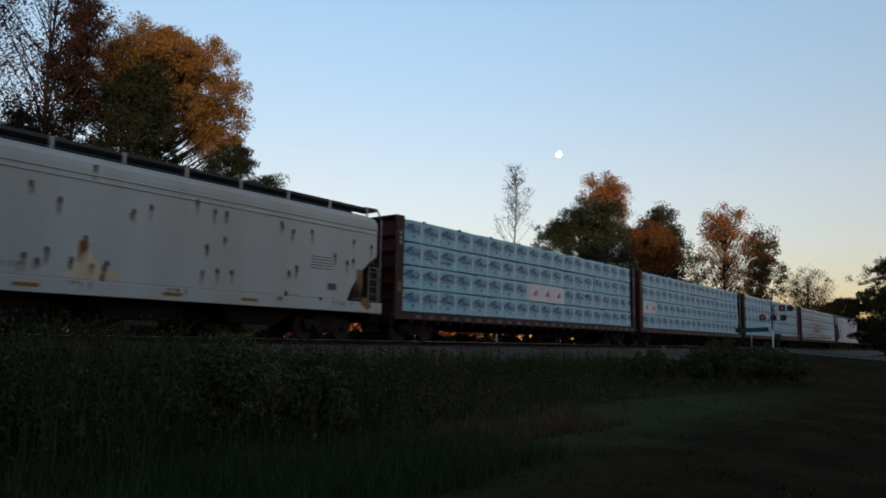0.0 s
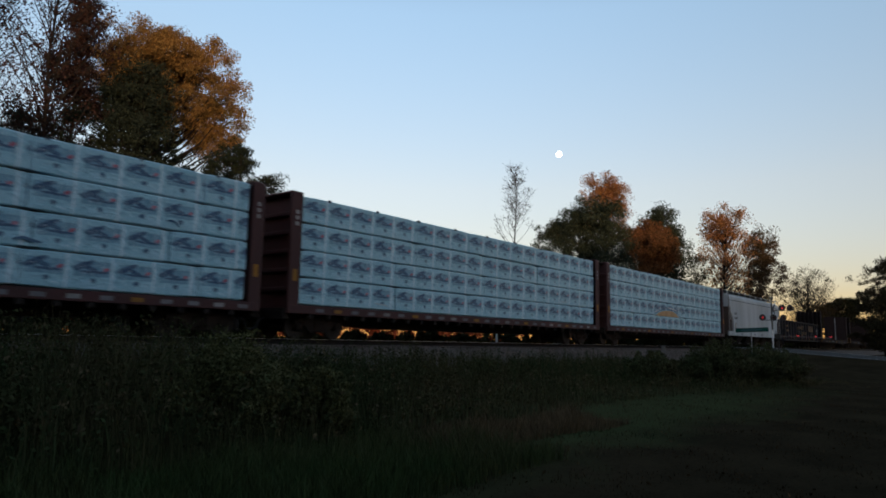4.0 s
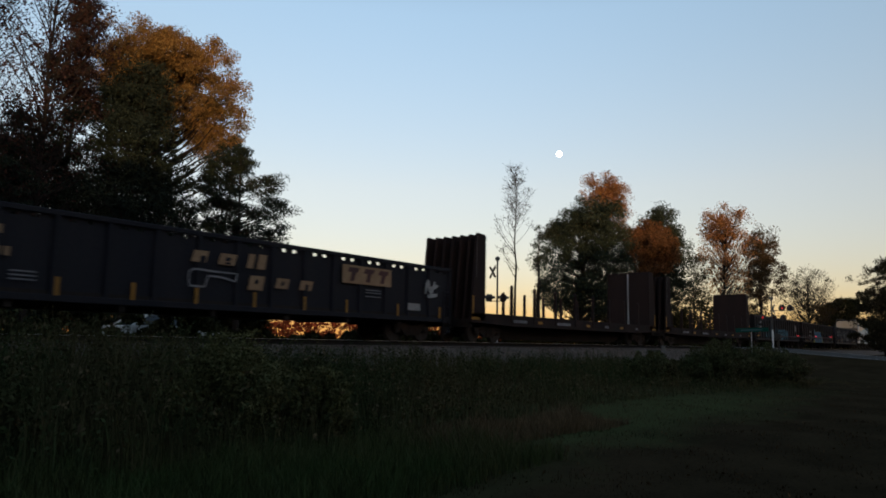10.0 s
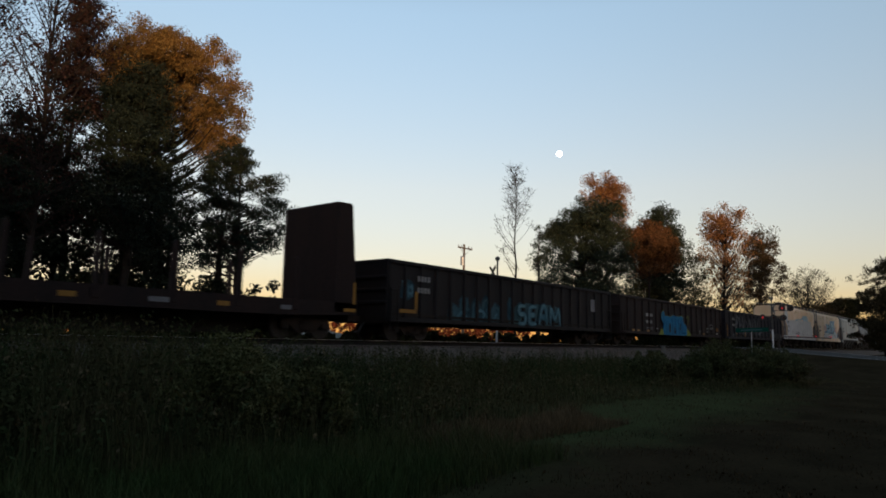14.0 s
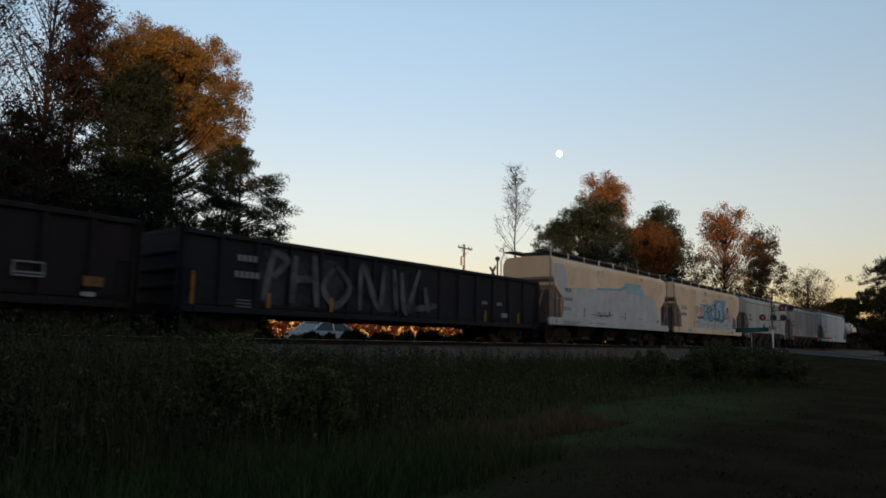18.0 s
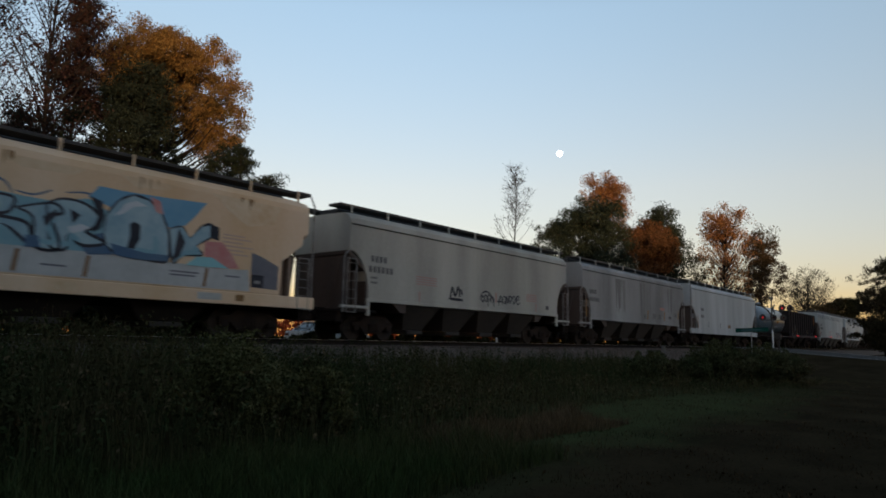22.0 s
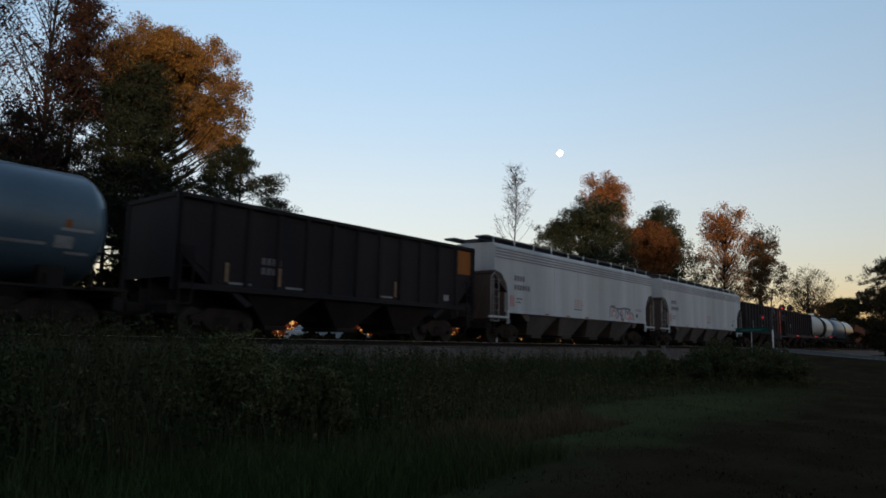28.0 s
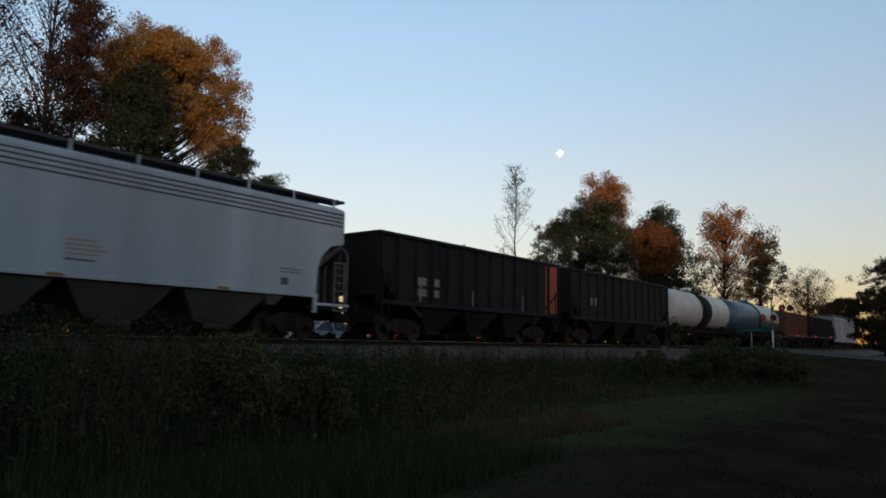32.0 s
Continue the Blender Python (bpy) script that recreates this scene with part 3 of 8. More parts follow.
def tree(name, label, x, y, top, low, width, leaf, seed, bark=None, per=60, size=0.17, clump=0.16, limbs=34, rise=0.5, lean=0.0, trunk=None, fill=1.0, flat=0.75, extra=0, slim=0.5):
    """A tree whose crown spans low..top and is about width across."""
    rnd, gen = random.Random(seed), np.random.default_rng(seed)
    g = float(ground_height(np.array(x), np.array(y))) - 0.05
    h = top - g
    th = tagged(new(name), label, "tree")
    th.location = (x, y, g)
    b = Build()
    tips = limb_tree(b, (0, 0, 0), h, trunk or (0.05 + h * 0.012), max(0.12, (low - g) / h), width * 0.5, limbs, rnd, rise, lean)
    part("trunk", b, bark or M_BARK, th)
    tips = [t for t in tips if rnd.random() < fill]
    cs = [tuple(t) for t in tips]
    for _ in range(extra):
        t = rnd.choice(tips)
        cs.append((t.x * rnd.uniform(0.2, 0.9), t.y * rnd.uniform(0.2, 0.9), t.z + rnd.uniform(-0.05, 0.03) * h))
    rad = [width * clump * rnd.uniform(0.55, 1.25) for _ in cs]
    v, f = leaf_cloud(cs, rad, per, size, gen, flat, slim)
    part("crown", fast_mesh("crown", v, f, leaf), None, th)
    return th


def clump_tree(name, label, x, y, lobes, leaf, seed, puff=0.6, per=150, size=0.11, slim=0.25, flat=0.6, trunk=0.2, bark=None, limbs=0.42, shell=0.42, twigs=1, top=0.95, bare=0.0, steep=0.6, full=1.6):
    """A tree whose crown is made of leafy puffs on limbs; each lobe is (x, y, z, half width, half height, puffs)."""
    rnd, gen = random.Random(seed), np.random.default_rng(seed)
    g = float(ground_height(np.array(x), np.array(y))) - 0.05
    th = tagged(new(name), label, "tree")
    th.location = (x, y, g)
    h = max(l[2] + l[4] for l in lobes) - g
    hi = max(lobes, key=lambda l: l[2] + l[4])
    b, pts, segs = Build(), [], 9
    for i in range(segs + 1):
        t = i / segs
        k = t * t * 0.9
        pts.append(Vector(((hi[0] - x) * k + rnd.uniform(-0.006, 0.006) * h, (hi[1] - y) * k + rnd.uniform(-0.006, 0.006) * h, h * top * t)))
    for i in range(segs):
        b.tube(pts[i], pts[i + 1], trunk * (1 - 0.92 * i / segs), trunk * (1 - 0.92 * (i + 1) / segs), 8)
    cs, rad = [], []
    for lx, ly, lz, rh, rv, n in lobes:
        for _ in range(int(n * full)):
            d = Vector((rnd.gauss(0, 1), rnd.gauss(0, 1), rnd.gauss(0, 1))).normalized() * rnd.random() ** shell
            q = Vector((lx - x + d.x * rh * 1.1, ly - y + d.y * rh * 1.1, lz - g + d.z * rv * 1.1))
            if rnd.random() < limbs:
                reach = math.hypot(q.x, q.y)
                f = min(0.97, max(0.1, (q.z - steep * reach) / (h * top))) * segs
                i = min(int(f), segs - 1)
                p = pts[i].lerp(pts[i + 1], f - i)
                r0 = max(0.018, trunk * (1 - 0.9 * f / segs) * 0.38)
                mid = p.lerp(q, 0.55) + Vector((rnd.uniform(-0.1, 0.1), rnd.uniform(-0.1, 0.1), -0.1)) * reach
                b.tube(p, mid, r0, r0 * 0.6, 5)
                b.tube(mid, q, r0 * 0.6, 0.012, 5)
                for _k in range(twigs):
                    c = mid.lerp(q, rnd.uniform(0.2, 1.0))
                    b.tube(c, c + Vector((rnd.uniform(-1, 1), rnd.uniform(-1, 1), rnd.uniform(-0.1, 1))) * puff * 1.3, r0 * 0.3, 0.008, 4)
            if rnd.random() >= bare:
                cs.append(tuple(q))
                rad.append(puff * rnd.uniform(0.6, 1.3))
    part("trunk", b, bark or M_BARK, th)
    v, f = leaf_cloud(cs, rad, per, size, gen, flat, slim)
    part("crown", fast_mesh("crown", v, f, leaf), None, th)
    return th


# trees beyond the railway, beside the camera
tree("bare_tree", "tall thin dark tree with few red-brown leaves", 11.0, 31.0, 17.5, 4.0, 4.6, M_REDBROWN, 1, per=34, size=0.06, clump=0.18, trunk=0.15, limbs=125, rise=2.0, fill=0.6)
tree("bare_tree", "tall thin dark tree with few red-brown leaves", 8.4, 33.5, 17.0, 4.0, 4.6, M_REDBROWN, 2, per=34, size=0.06, clump=0.18, trunk=0.14, limbs=125, rise=2.0, fill=0.6)
PINE_LABEL = "dark green pine among close trunks"
clump_tree("pine_tree", "tall pine with a red-brown sunlit top", 14.6, 38.3, [(15.1, 38.0, 16.9, 0.8, 2.4, 44), (14.42, 38.38, 14.3, 1.2, 1.6, 40), (15.36, 38.01, 12.4, 1.24, 1.4, 30)], M_REDBROWN, 3, puff=0.62, per=125, size=0.09, slim=0.3, trunk=0.2, flat=0.62)
clump_tree("pine_tree", "large pine with an orange sunlit rounded crown", 19.9, 37.0, [(18.24, 37.83, 15.25, 2.9, 3.0, 105), (20.85, 36.45, 14.6, 2.75, 3.15, 96), (21.95, 35.8, 12.25, 1.75, 1.8, 34), (17.3, 38.27, 13.8, 1.6, 2.1, 34), (19.75, 37.1, 16.35, 2.0, 1.5, 28)], M_ORANGE, 5, puff=0.66, per=250, size=0.085, slim=0.26, flat=0.8, trunk=0.34, shell=0.4, steep=1.0, full=1.75)
clump_tree("pine_tree", "dark green pine beneath a large orange crown", 21.9, 34.6, [(22.73, 34.12, 10.81, 1.15, 0.85, 18), (21.58, 34.86, 9.71, 1.45, 0.7, 15), (22.3, 34.3, 8.6, 0.7, 0.5, 4)], M_PINE, 6, full=1.0, puff=0.5, per=139, slim=0.22, trunk=0.16, twigs=3, flat=0.62)
clump_tree("pine_tree", "dense dark green pine standing before an orange one", 15.4, 31.9, [(15.42, 31.98, 11.64, 1.35, 1.75, 82), (15.15, 32.1, 9.03, 1.85, 1.9, 85), (14.83, 32.26, 6.46, 2.5, 1.7, 95), (15.72, 31.83, 4.68, 1.9, 1.36, 36)], M_PINE, 4, full=1.0, puff=0.72, per=156, size=0.10, slim=0.24, trunk=0.26, flat=0.62)
clump_tree("pine_tree", "dark green pine with open spreading branches", 21.3, 31.5, [(22.21, 30.83, 8.2, 1.0, 0.95, 15), (22.68, 30.49, 6.37, 1.1, 1.25, 20), (20.64, 31.9, 8.51, 1.35, 0.75, 12), (20.4, 32.06, 5.0, 1.7, 1.4, 42), (21.91, 31.05, 5.06, 1.2, 0.65, 12), (21.22, 31.53, 6.87, 1.5, 0.8, 11), (20.53, 30.78, 9.36, 1.15, 0.95, 12), (20.02, 31.12, 7.61, 1.2, 0.9, 10), (19.02, 31.74, 7.35, 1.3, 1.2, 16)], M_PINE, 7, full=1.25, puff=0.58, per=139, size=0.10, slim=0.22, flat=0.5, trunk=0.2, twigs=3)
clump_tree("pine_tree", PINE_LABEL, 12.8, 36.8, [(12.36, 36.99, 10.33, 1.47, 1.13, 23), (11.52, 37.26, 9.01, 1.11, 1.33, 18), (13.43, 36.62, 9.18, 1.32, 1.26, 20), (12.82, 36.83, 7.56, 1.69, 1.13, 18)], M_PINE, 13, puff=0.6, per=115, trunk=0.2, twigs=2, flat=0.62, full=0.95)
clump_tree("pine_tree", PINE_LABEL, 14.5, 36.7, [(14.11, 36.89, 10.69, 1.4, 1.7, 24), (15.09, 36.5, 7.97, 2.1, 2.0, 54), (14.33, 36.81, 5.48, 2.3, 1.7, 52)], M_PINE, 8, puff=0.72, per=123, trunk=0.24, twigs=2, flat=0.62, full=1.0)
clump_tree("pine_tree", PINE_LABEL, 12.3, 36.5, [(12.21, 36.51, 8.67, 1.3, 1.5, 26), (12.51, 36.41, 6.45, 1.9, 1.6, 52), (12.24, 36.5, 4.32, 1.9, 1.2, 35)], M_PINE, 9, puff=0.72, per=123, trunk=0.22, twigs=2, flat=0.62, full=1.0)
clump_tree("pine_tree", PINE_LABEL, 19.5, 35.4, [(19.25, 35.63, 9.0, 1.7, 1.5, 24), (19.91, 35.27, 6.64, 1.9, 1.7, 39), (19.25, 35.63, 4.82, 2.2, 1.26, 35)], M_PINE, 10, puff=0.69, per=123, trunk=0.24, twigs=2, flat=0.62, full=0.62)
clump_tree("pine_tree", PINE_LABEL, 17.2, 33.5, [(17.2, 33.5, 8.2, 1.5, 1.3, 23), (17.4, 33.4, 6.0, 1.9, 1.5, 41), (17.0, 33.6, 4.2, 1.9, 1.1, 31)], M_PINE, 11, puff=0.69, per=123, trunk=0.2, twigs=2, flat=0.62, full=0.8)
clump_tree("pine_tree", PINE_LABEL, 10.2, 33.0, [(10.2, 33.0, 7.0, 1.4, 1.4, 24), (10.4, 33.0, 5.0, 1.9, 1.4, 41), (10.0, 33.2, 3.5, 1.6, 0.9, 20)], M_PINE, 12, puff=0.69, per=123, trunk=0.2, twigs=2, flat=0.62, full=1.0)
for k, (tx, ty, tt) in enumerate(((7.8, 35.0, 8.6), (11.0, 36.5, 9.0), (14.2, 37.5, 11.0), (17.0, 35.5, 10.0), (20.6, 39.0, 9.8), (8.6, 31.0, 7.0), (15.2, 33.5, 8.5), (23.0, 36.0, 8.2))):
    tree("pine_tree", PINE_LABEL, tx, ty, tt, 3.4, 4.6, M_PINE, 300 + k, fill=0.6, per=49, size=0.095, slim=0.22, clump=0.085, limbs=40, flat=0.5)

# trees by the crossing
clump_tree("birch_tree", "slender nearly bare tree with a few leaves at its top", 44.5, 28.8, [(44.45, 28.85, 12.95, 0.7, 1.3, 30), (44.55, 28.75, 11.4, 1.15, 1.5, 30), (44.45, 28.9, 9.5, 1.75, 1.1, 14), (44.4, 28.9, 7.2, 1.4, 1.4, 8)], M_OLIVE, 20, bark=M_BARK, puff=0.42, per=14, size=0.055, slim=0.5, trunk=0.12, limbs=0.85, twigs=6, bare=0.3, top=0.99, steep=1.25, full=1.2, flat=0.9)
clump_tree("pine_tree", "dark green dense pine behind the railway", 71.0, 37.0, [(71.39, 36.11, 13.82, 3.55, 3.2, 80), (69.54, 39.56, 12.92, 1.8, 1.5, 20), (70.35, 38.08, 9.57, 3.3, 2.6, 50), (72.3, 34.24, 10.34, 2.9, 3.6, 58), (69.78, 39.12, 5.73, 2.7, 2.0, 28), (71.73, 35.43, 5.76, 3.3, 2.4, 45)], M_PINEFAR, 21, puff=0.98, per=202, size=0.14, slim=0.26, trunk=0.34, flat=0.85)
clump_tree("pine_tree", "thin ragged pine with a bare dark trunk", 63.4, 38.1, [(63.46, 38.06, 11.15, 0.7, 1.6, 9), (63.27, 38.37, 8.48, 1.05, 1.4, 10), (63.49, 38.01, 5.9, 0.98, 1.3, 8)], M_PINEFAR, 31, puff=0.53, per=49, size=0.12, slim=0.26, trunk=0.3, limbs=1.0, flat=0.62)
clump_tree("maple_tree", "autumn tree with an orange sunlit crown", 87.6, 41.6, [(87.27, 42.34, 21.04, 2.6, 2.9, 54), (88.2, 40.37, 20.56, 2.1, 2.7, 44), (87.66, 41.53, 17.75, 3.4, 2.3, 36)], M_RUSTBRIGHT, 22, puff=0.90, per=84, size=0.12, slim=0.4, trunk=0.3, twigs=2, shell=0.4, flat=0.85, steep=1.1)
clump_tree("oak_tree", "dark green rounded tree behind the railway", 102.4, 40.0, [(102.53, 39.84, 18.27, 2.8, 3.2, 50), (103.09, 38.36, 14.05, 2.4, 4.4, 46), (102.05, 41.07, 11.44, 3.9, 4.9, 60), (102.93, 38.79, 8.78, 3.4, 3.4, 36)], M_PINEFAR, 23, puff=1.19, per=179, size=0.15, slim=0.36, trunk=0.34, flat=0.85, steep=1.1)
clump_tree("maple_tree", "rust-red leaved autumn tree", 91.7, 37.2, [(91.82, 37.03, 14.47, 3.3, 2.5, 60), (91.04, 38.88, 13.54, 1.9, 2.0, 28), (92.58, 35.08, 12.98, 1.7, 2.0, 26), (91.65, 37.44, 10.95, 2.7, 1.4, 16)], M_RUST, 24, puff=1.00, per=143, size=0.14, slim=0.38, trunk=0.28, flat=0.85, steep=1.1)
clump_tree("maple_tree", "tall airy autumn tree with an orange sunlit top", 107.4, 31.9, [(107.64, 30.95, 18.65, 3.1, 2.8, 66), (106.99, 33.12, 18.4, 1.8, 2.5, 26), (107.23, 32.35, 13.42, 3.4, 4.4, 34), (107.71, 30.7, 9.73, 3.5, 3.4, 22), (106.92, 33.36, 15.92, 2.1, 3.2, 17), (108.03, 29.55, 14.46, 2.7, 3.6, 20), (107.39, 31.79, 11.48, 3.6, 3.2, 12)], M_RUSTBRIGHT, 25, puff=0.94, per=58, size=0.13, slim=0.42, trunk=0.3, limbs=0.9, twigs=2, bare=0.08, flat=0.85, steep=1.1)
clump_tree("oak_tree", "brown-leaved tall autumn tree", 130.0, 32.3, [(130.1, 32.08, 17.69, 3.1, 3.9, 52), (130.23, 31.56, 12.56, 3.5, 4.5, 56), (129.71, 33.63, 9.54, 3.4, 3.4, 26)], M_BROWN, 26, puff=1.06, per=101, size=0.15, slim=0.42, trunk=0.3, twigs=2, flat=0.85, steep=1.1)
clump_tree("young_tree", "thin olive-leaved young tree", 107.0, 36.3, [(107.07, 36.13, 12.2, 2.2, 2.7, 22), (106.93, 36.55, 7.94, 2.7, 2.8, 28)], M_OLIVE, 27, puff=1.00, per=71, size=0.14, slim=0.42, trunk=0.18, twigs=2, flat=0.85, steep=1.1)
clump_tree("bare_tree", "nearly bare spreading brown tree", 140.5, 26.6, [(140.53, 26.49, 11.4, 4.4, 3.2, 60), (140.14, 28.45, 8.5, 3.2, 2.8, 30), (140.9, 24.4, 7.94, 3.4, 2.6, 30), (140.5, 26.5, 4.5, 3.5, 2.4, 26)], M_BROWNOLIVE, 28, puff=1.06, per=31, size=0.13, slim=0.42, trunk=0.26, limbs=1.0, twigs=3, flat=0.85, steep=1.1)
tree("oak_tree", "dark olive low spreading tree", 178.0, 27.0, 10.4, 1.5, 11.0, M_OLIVE, 29, per=110, size=0.25, clump=0.13, limbs=40)
tree("roadside_tree", "dark leafy tree beside the road", 93.5, 8.2, 11.0, 0.0, 8.2, M_BROWNOLIVE, 30, per=60, size=0.11, slim=0.42, clump=0.075, limbs=120, extra=60)
tree("roadside_tree", "dark leafy tree beside the road", 104.5, 11.2, 7.5, -0.3, 7.0, M_BROWNOLIVE, 32, per=110, size=0.14, slim=0.42, clump=0.11, limbs=44, extra=20)

# undergrowth and far woods
def thicket(name, label, spots, leaf, per, size, seed, category="bushes"):
    gen = np.random.default_rng(seed)
    v, f = leaf_cloud([s[:3] for s in spots], [s[3] for s in spots], per, size, gen, 0.9)
    return tagged(new(name, fast_mesh(name, v, f, leaf)), label, category, kind="stuff")


rnd = random.Random(77)
thicket("undergrowth", "dark undergrowth beneath the trees behind the railway", [(x, 38 + rnd.uniform(0, 6), rnd.uniform(0, 7.0 + 2.0 * math.sin(x * 0.21)), rnd.uniform(1.2, 2.2)) for x in np.arange(78, 180, 0.27)], M_OLIVE, 80, 0.22, 41)
thicket("undergrowth", "dark undergrowth beneath the pines behind the railway", [(x, 33 + rnd.uniform(0, 5), rnd.uniform(-0.8, 3.5 - 0.6 * abs(math.sin(x * 1.3)) if x < 18 else 2.1), rnd.uniform(0.45, 1.0)) for x in np.arange(4, 26, 0.055) if not 12.2 < x < 13.3], M_OLIVE, 90, 0.13, 42)
thicket("undergrowth", "young dark pines filling the gaps between trunks", [(x, 31.5 + rnd.uniform(0, 6), rnd.uniform(0.5, 4.6 if x < 18 else 3.3), rnd.uniform(0.4, 0.8)) for x in np.arange(4, 25, 0.075) if math.sin(x * 2.9) + 0.6 * math.sin(x * 7.3) < 0.75], M_PINE, 72, 0.12, 48)
thicket("far_brush", "sunlit orange autumn brush across the field", [(a, 255 + rnd.uniform(0, 30), rnd.uniform(-0.5, 9.0), rnd.uniform(1.5, 3.0)) for a in np.arange(60, 420, 0.5)], M_FIELD, 26, 0.8, 43)


def hedge_top(x):
    """Height of the dark weeds beyond the track; low where the field shows through."""
    gap = max(smooth(15.6, 17.2, x) * (1 - smooth(43.0, 47.0, x)), 0.5 * math.exp(-((x - 11.9) / 0.6) ** 4), 0.8 * math.exp(-((x - 9.3) / 0.8) ** 4))
    rough = abs(math.sin(x * 2.3) * math.sin(x * 1.1 + 0.6)) + 0.35 * abs(math.sin(x * 5.9))
    return 1.2 * (1 - gap) + (0.12 if 19.3 < x < 21.0 else 0.26 + 0.012 * (x - 16) + 0.28 * rough) * gap



spots = []
for x in np.arange(2, 75, 0.13):
    top_ = hedge_top(x)
    spots.append((x, 25.2 + rnd.uniform(-0.7, 0.7), rnd.uniform(-0.7, max(-0.6, top_ - 0.3)), rnd.uniform(0.2, 0.34)))
    spots.append((x, 25.2 + rnd.uniform(-0.7, 0.7), rnd.uniform(-0.8, -0.2), 0.45))
thicket("lineside_weeds", "dark weeds along the far side of the railway", spots, M_OLIVE, 80, 0.16, 44, "weeds")
thicket("lineside_weeds", "dark weeds along the far side of the railway", [(x, 25.5 + rnd.uniform(-1.5, 1.5), rnd.uniform(-0.6, 1.1), rnd.uniform(0.5, 0.8)) for x in np.arange(75, 300, 0.5)], M_OLIVE, 40, 0.25, 45, "weeds")

# moon
moon_b = bmesh.new()
bmesh.ops.create_icosphere(moon_b, subdivisions=4, radius=13.0)
moon_me = bpy.data.meshes.new("moon")
moon_b.to_mesh(moon_me)
moon_b.free()
moon_me.shade_smooth()
moon_me.materials.append(M_MOON)
moon = tagged(new("moon", moon_me), "white nearly full moon in the evening sky", "moon")
moon.location = (2520.06, 1413.38, 807.3)

# unseen wood added behind the camera to keep the low sun off the railway
rnd = random.Random(9)
back_dir = Vector((math.cos(SUN_AZIMUTH), math.sin(SUN_AZIMUTH), 0))
back_side = Vector((back_dir.y, -back_dir.x, 0))          # towards the camera's left
for row, (dist, step) in enumerate(((46, 6.5), (58, 7.5))):
    for k in range(-13, 26):
        off = k * step + rnd.uniform(-1.5, 1.5)
        p = back_dir * (dist + rnd.uniform(-4, 4)) - back_side * off
        tall = float(np.interp(off, [-60, -14.5, -11, 5, 40, 90, 160], [24, 24, 12.6, 13.2, 22.5, 29, 29])) + rnd.uniform(-1.5, 1.0)
        tree("unseen_shade_tree", "unseen leafy tree added to block the low sun", p.x, p.y, tall - 1.5, 0.3, 9.5, M_OLIVE, 200 + 50 * row + k, per=22, size=0.75, clump=0.2, limbs=16, extra=10)


# added leaf screen, out of view, closes the gaps between these trees
spots = []
for k in range(1500):
    off = -95 + 290 * k / 1500
    top_ = float(np.interp(off, [-60, -14.5, -11, 5, 40, 90, 160], [22, 22, 10.6, 11.2, 20.5, 27, 27]))
    p = back_dir * (53 + rnd.uniform(-4, 4)) - back_side * off
    spots.append((p.x, p.y, rnd.uniform(-1, top_ - 1.5), rnd.uniform(1.6, 2.6)))
thicket("wood_edge", "unseen mass of leaves added to block the low sun", spots, M_OLIVE, 34, 0.95, 46)


# more unseen trees, added to cut sky light on the train's left
for k, (tx, ty) in enumerate(((-8.5, 16), (-13, 13), (-15, 8), (-12, 3), (-16, -1), (-12, -6), (-18, -8), (-9, -11), (-14, -15), (-20, 4))):
    tree("unseen_shade_tree", "unseen leafy tree added to dim the left of the train", tx, ty, 11.6, 0.3, 6.6, M_OLIVE, 400 + k, per=26, size=0.5, clump=0.2, limbs=20, extra=14)


# ================= poles and crossing signals =================
def utility_pole(x, y, top):
    th = thing("utility_pole", "wooden utility pole with a crossarm and transformer", "utility pole", at=(x, y, -0.75))
    h = top + 0.75
    part("pole", Build().tube((0, 0, 0), (0, 0, h), 0.15, 0.10, 10), M_WOODPOLE, th)
    part("crossarm", Build().box(-1.1, 1.1, -0.17, -0.08, h - 0.45, h - 0.33, 0.01), M_WOODPOLE, th)
    for dx in (-1.0, -0.55, 0.55, 1.0):
        part("insulator", Build().tube((dx, -0.12, h - 0.33), (dx, -0.12, h - 0.12), 0.05, 0.03, 8), M_GALV, th, "grey porcelain insulator")
    part("transformer", Build().tube((-0.34, -0.1, h - 2.0), (-0.34, -0.1, h - 1.25), 0.2, 0.2, 12).tube((-0.34, -0.1, h - 1.25), (-0.34, -0.1, h - 1.15), 0.2, 0.08, 12), M_GALV, th, "grey drum transformer")
    part("brace", Build().tube((-0.8, -0.12, h - 0.45), (0, -0.12, h - 1.0), 0.02).tube((0.8, -0.12, h - 0.45), (0, -0.12, h - 1.0), 0.02), M_GALV, th)
    return th


def lamp_head(parent, x, z, y, lit, turn):
    """A round crossing lamp on a black backplate with a hood."""
    m = pose(x, y, z, 0, 0, turn)
    hd = part("lamp_head", Build().turned([(0.16, 0.12), (0.021, 0.16), (0.02, 0.25), (-0.01, 0.25)], 18), M_BLACK, parent, "round black lamp backplate", at=m)
    part("lens", Build().tube((0, -0.012, 0), (0, -0.035, 0), 0.07, 0.062, 16), M_REDLAMP if lit else M_DARKLENS, hd, "glowing red lens" if lit else "dark red lens")
    hood = Build()
    ring = [math.radians(a) for a in range(-20, 201, 20)]
    hood.loft([[(math.cos(a) * 0.125, d, math.sin(a) * 0.125) for a in ring] for d in (-0.012, -0.26)], closed=False)
    part("hood", hood, M_BLACK, hd)


def crossbuck(parent, z, off, turn, paint):
    for ang in (45, -45):
        part("crossbuck_blade", Build().box(-0.5, 0.5, -0.012, 0.012, -0.085, 0.085), paint, parent, "dull white crossbuck blade", at=pose(0, 0, z, 0, 0, turn) @ pose(0, off, 0) @ pose(0, 0, 0, 0, ang, 0))


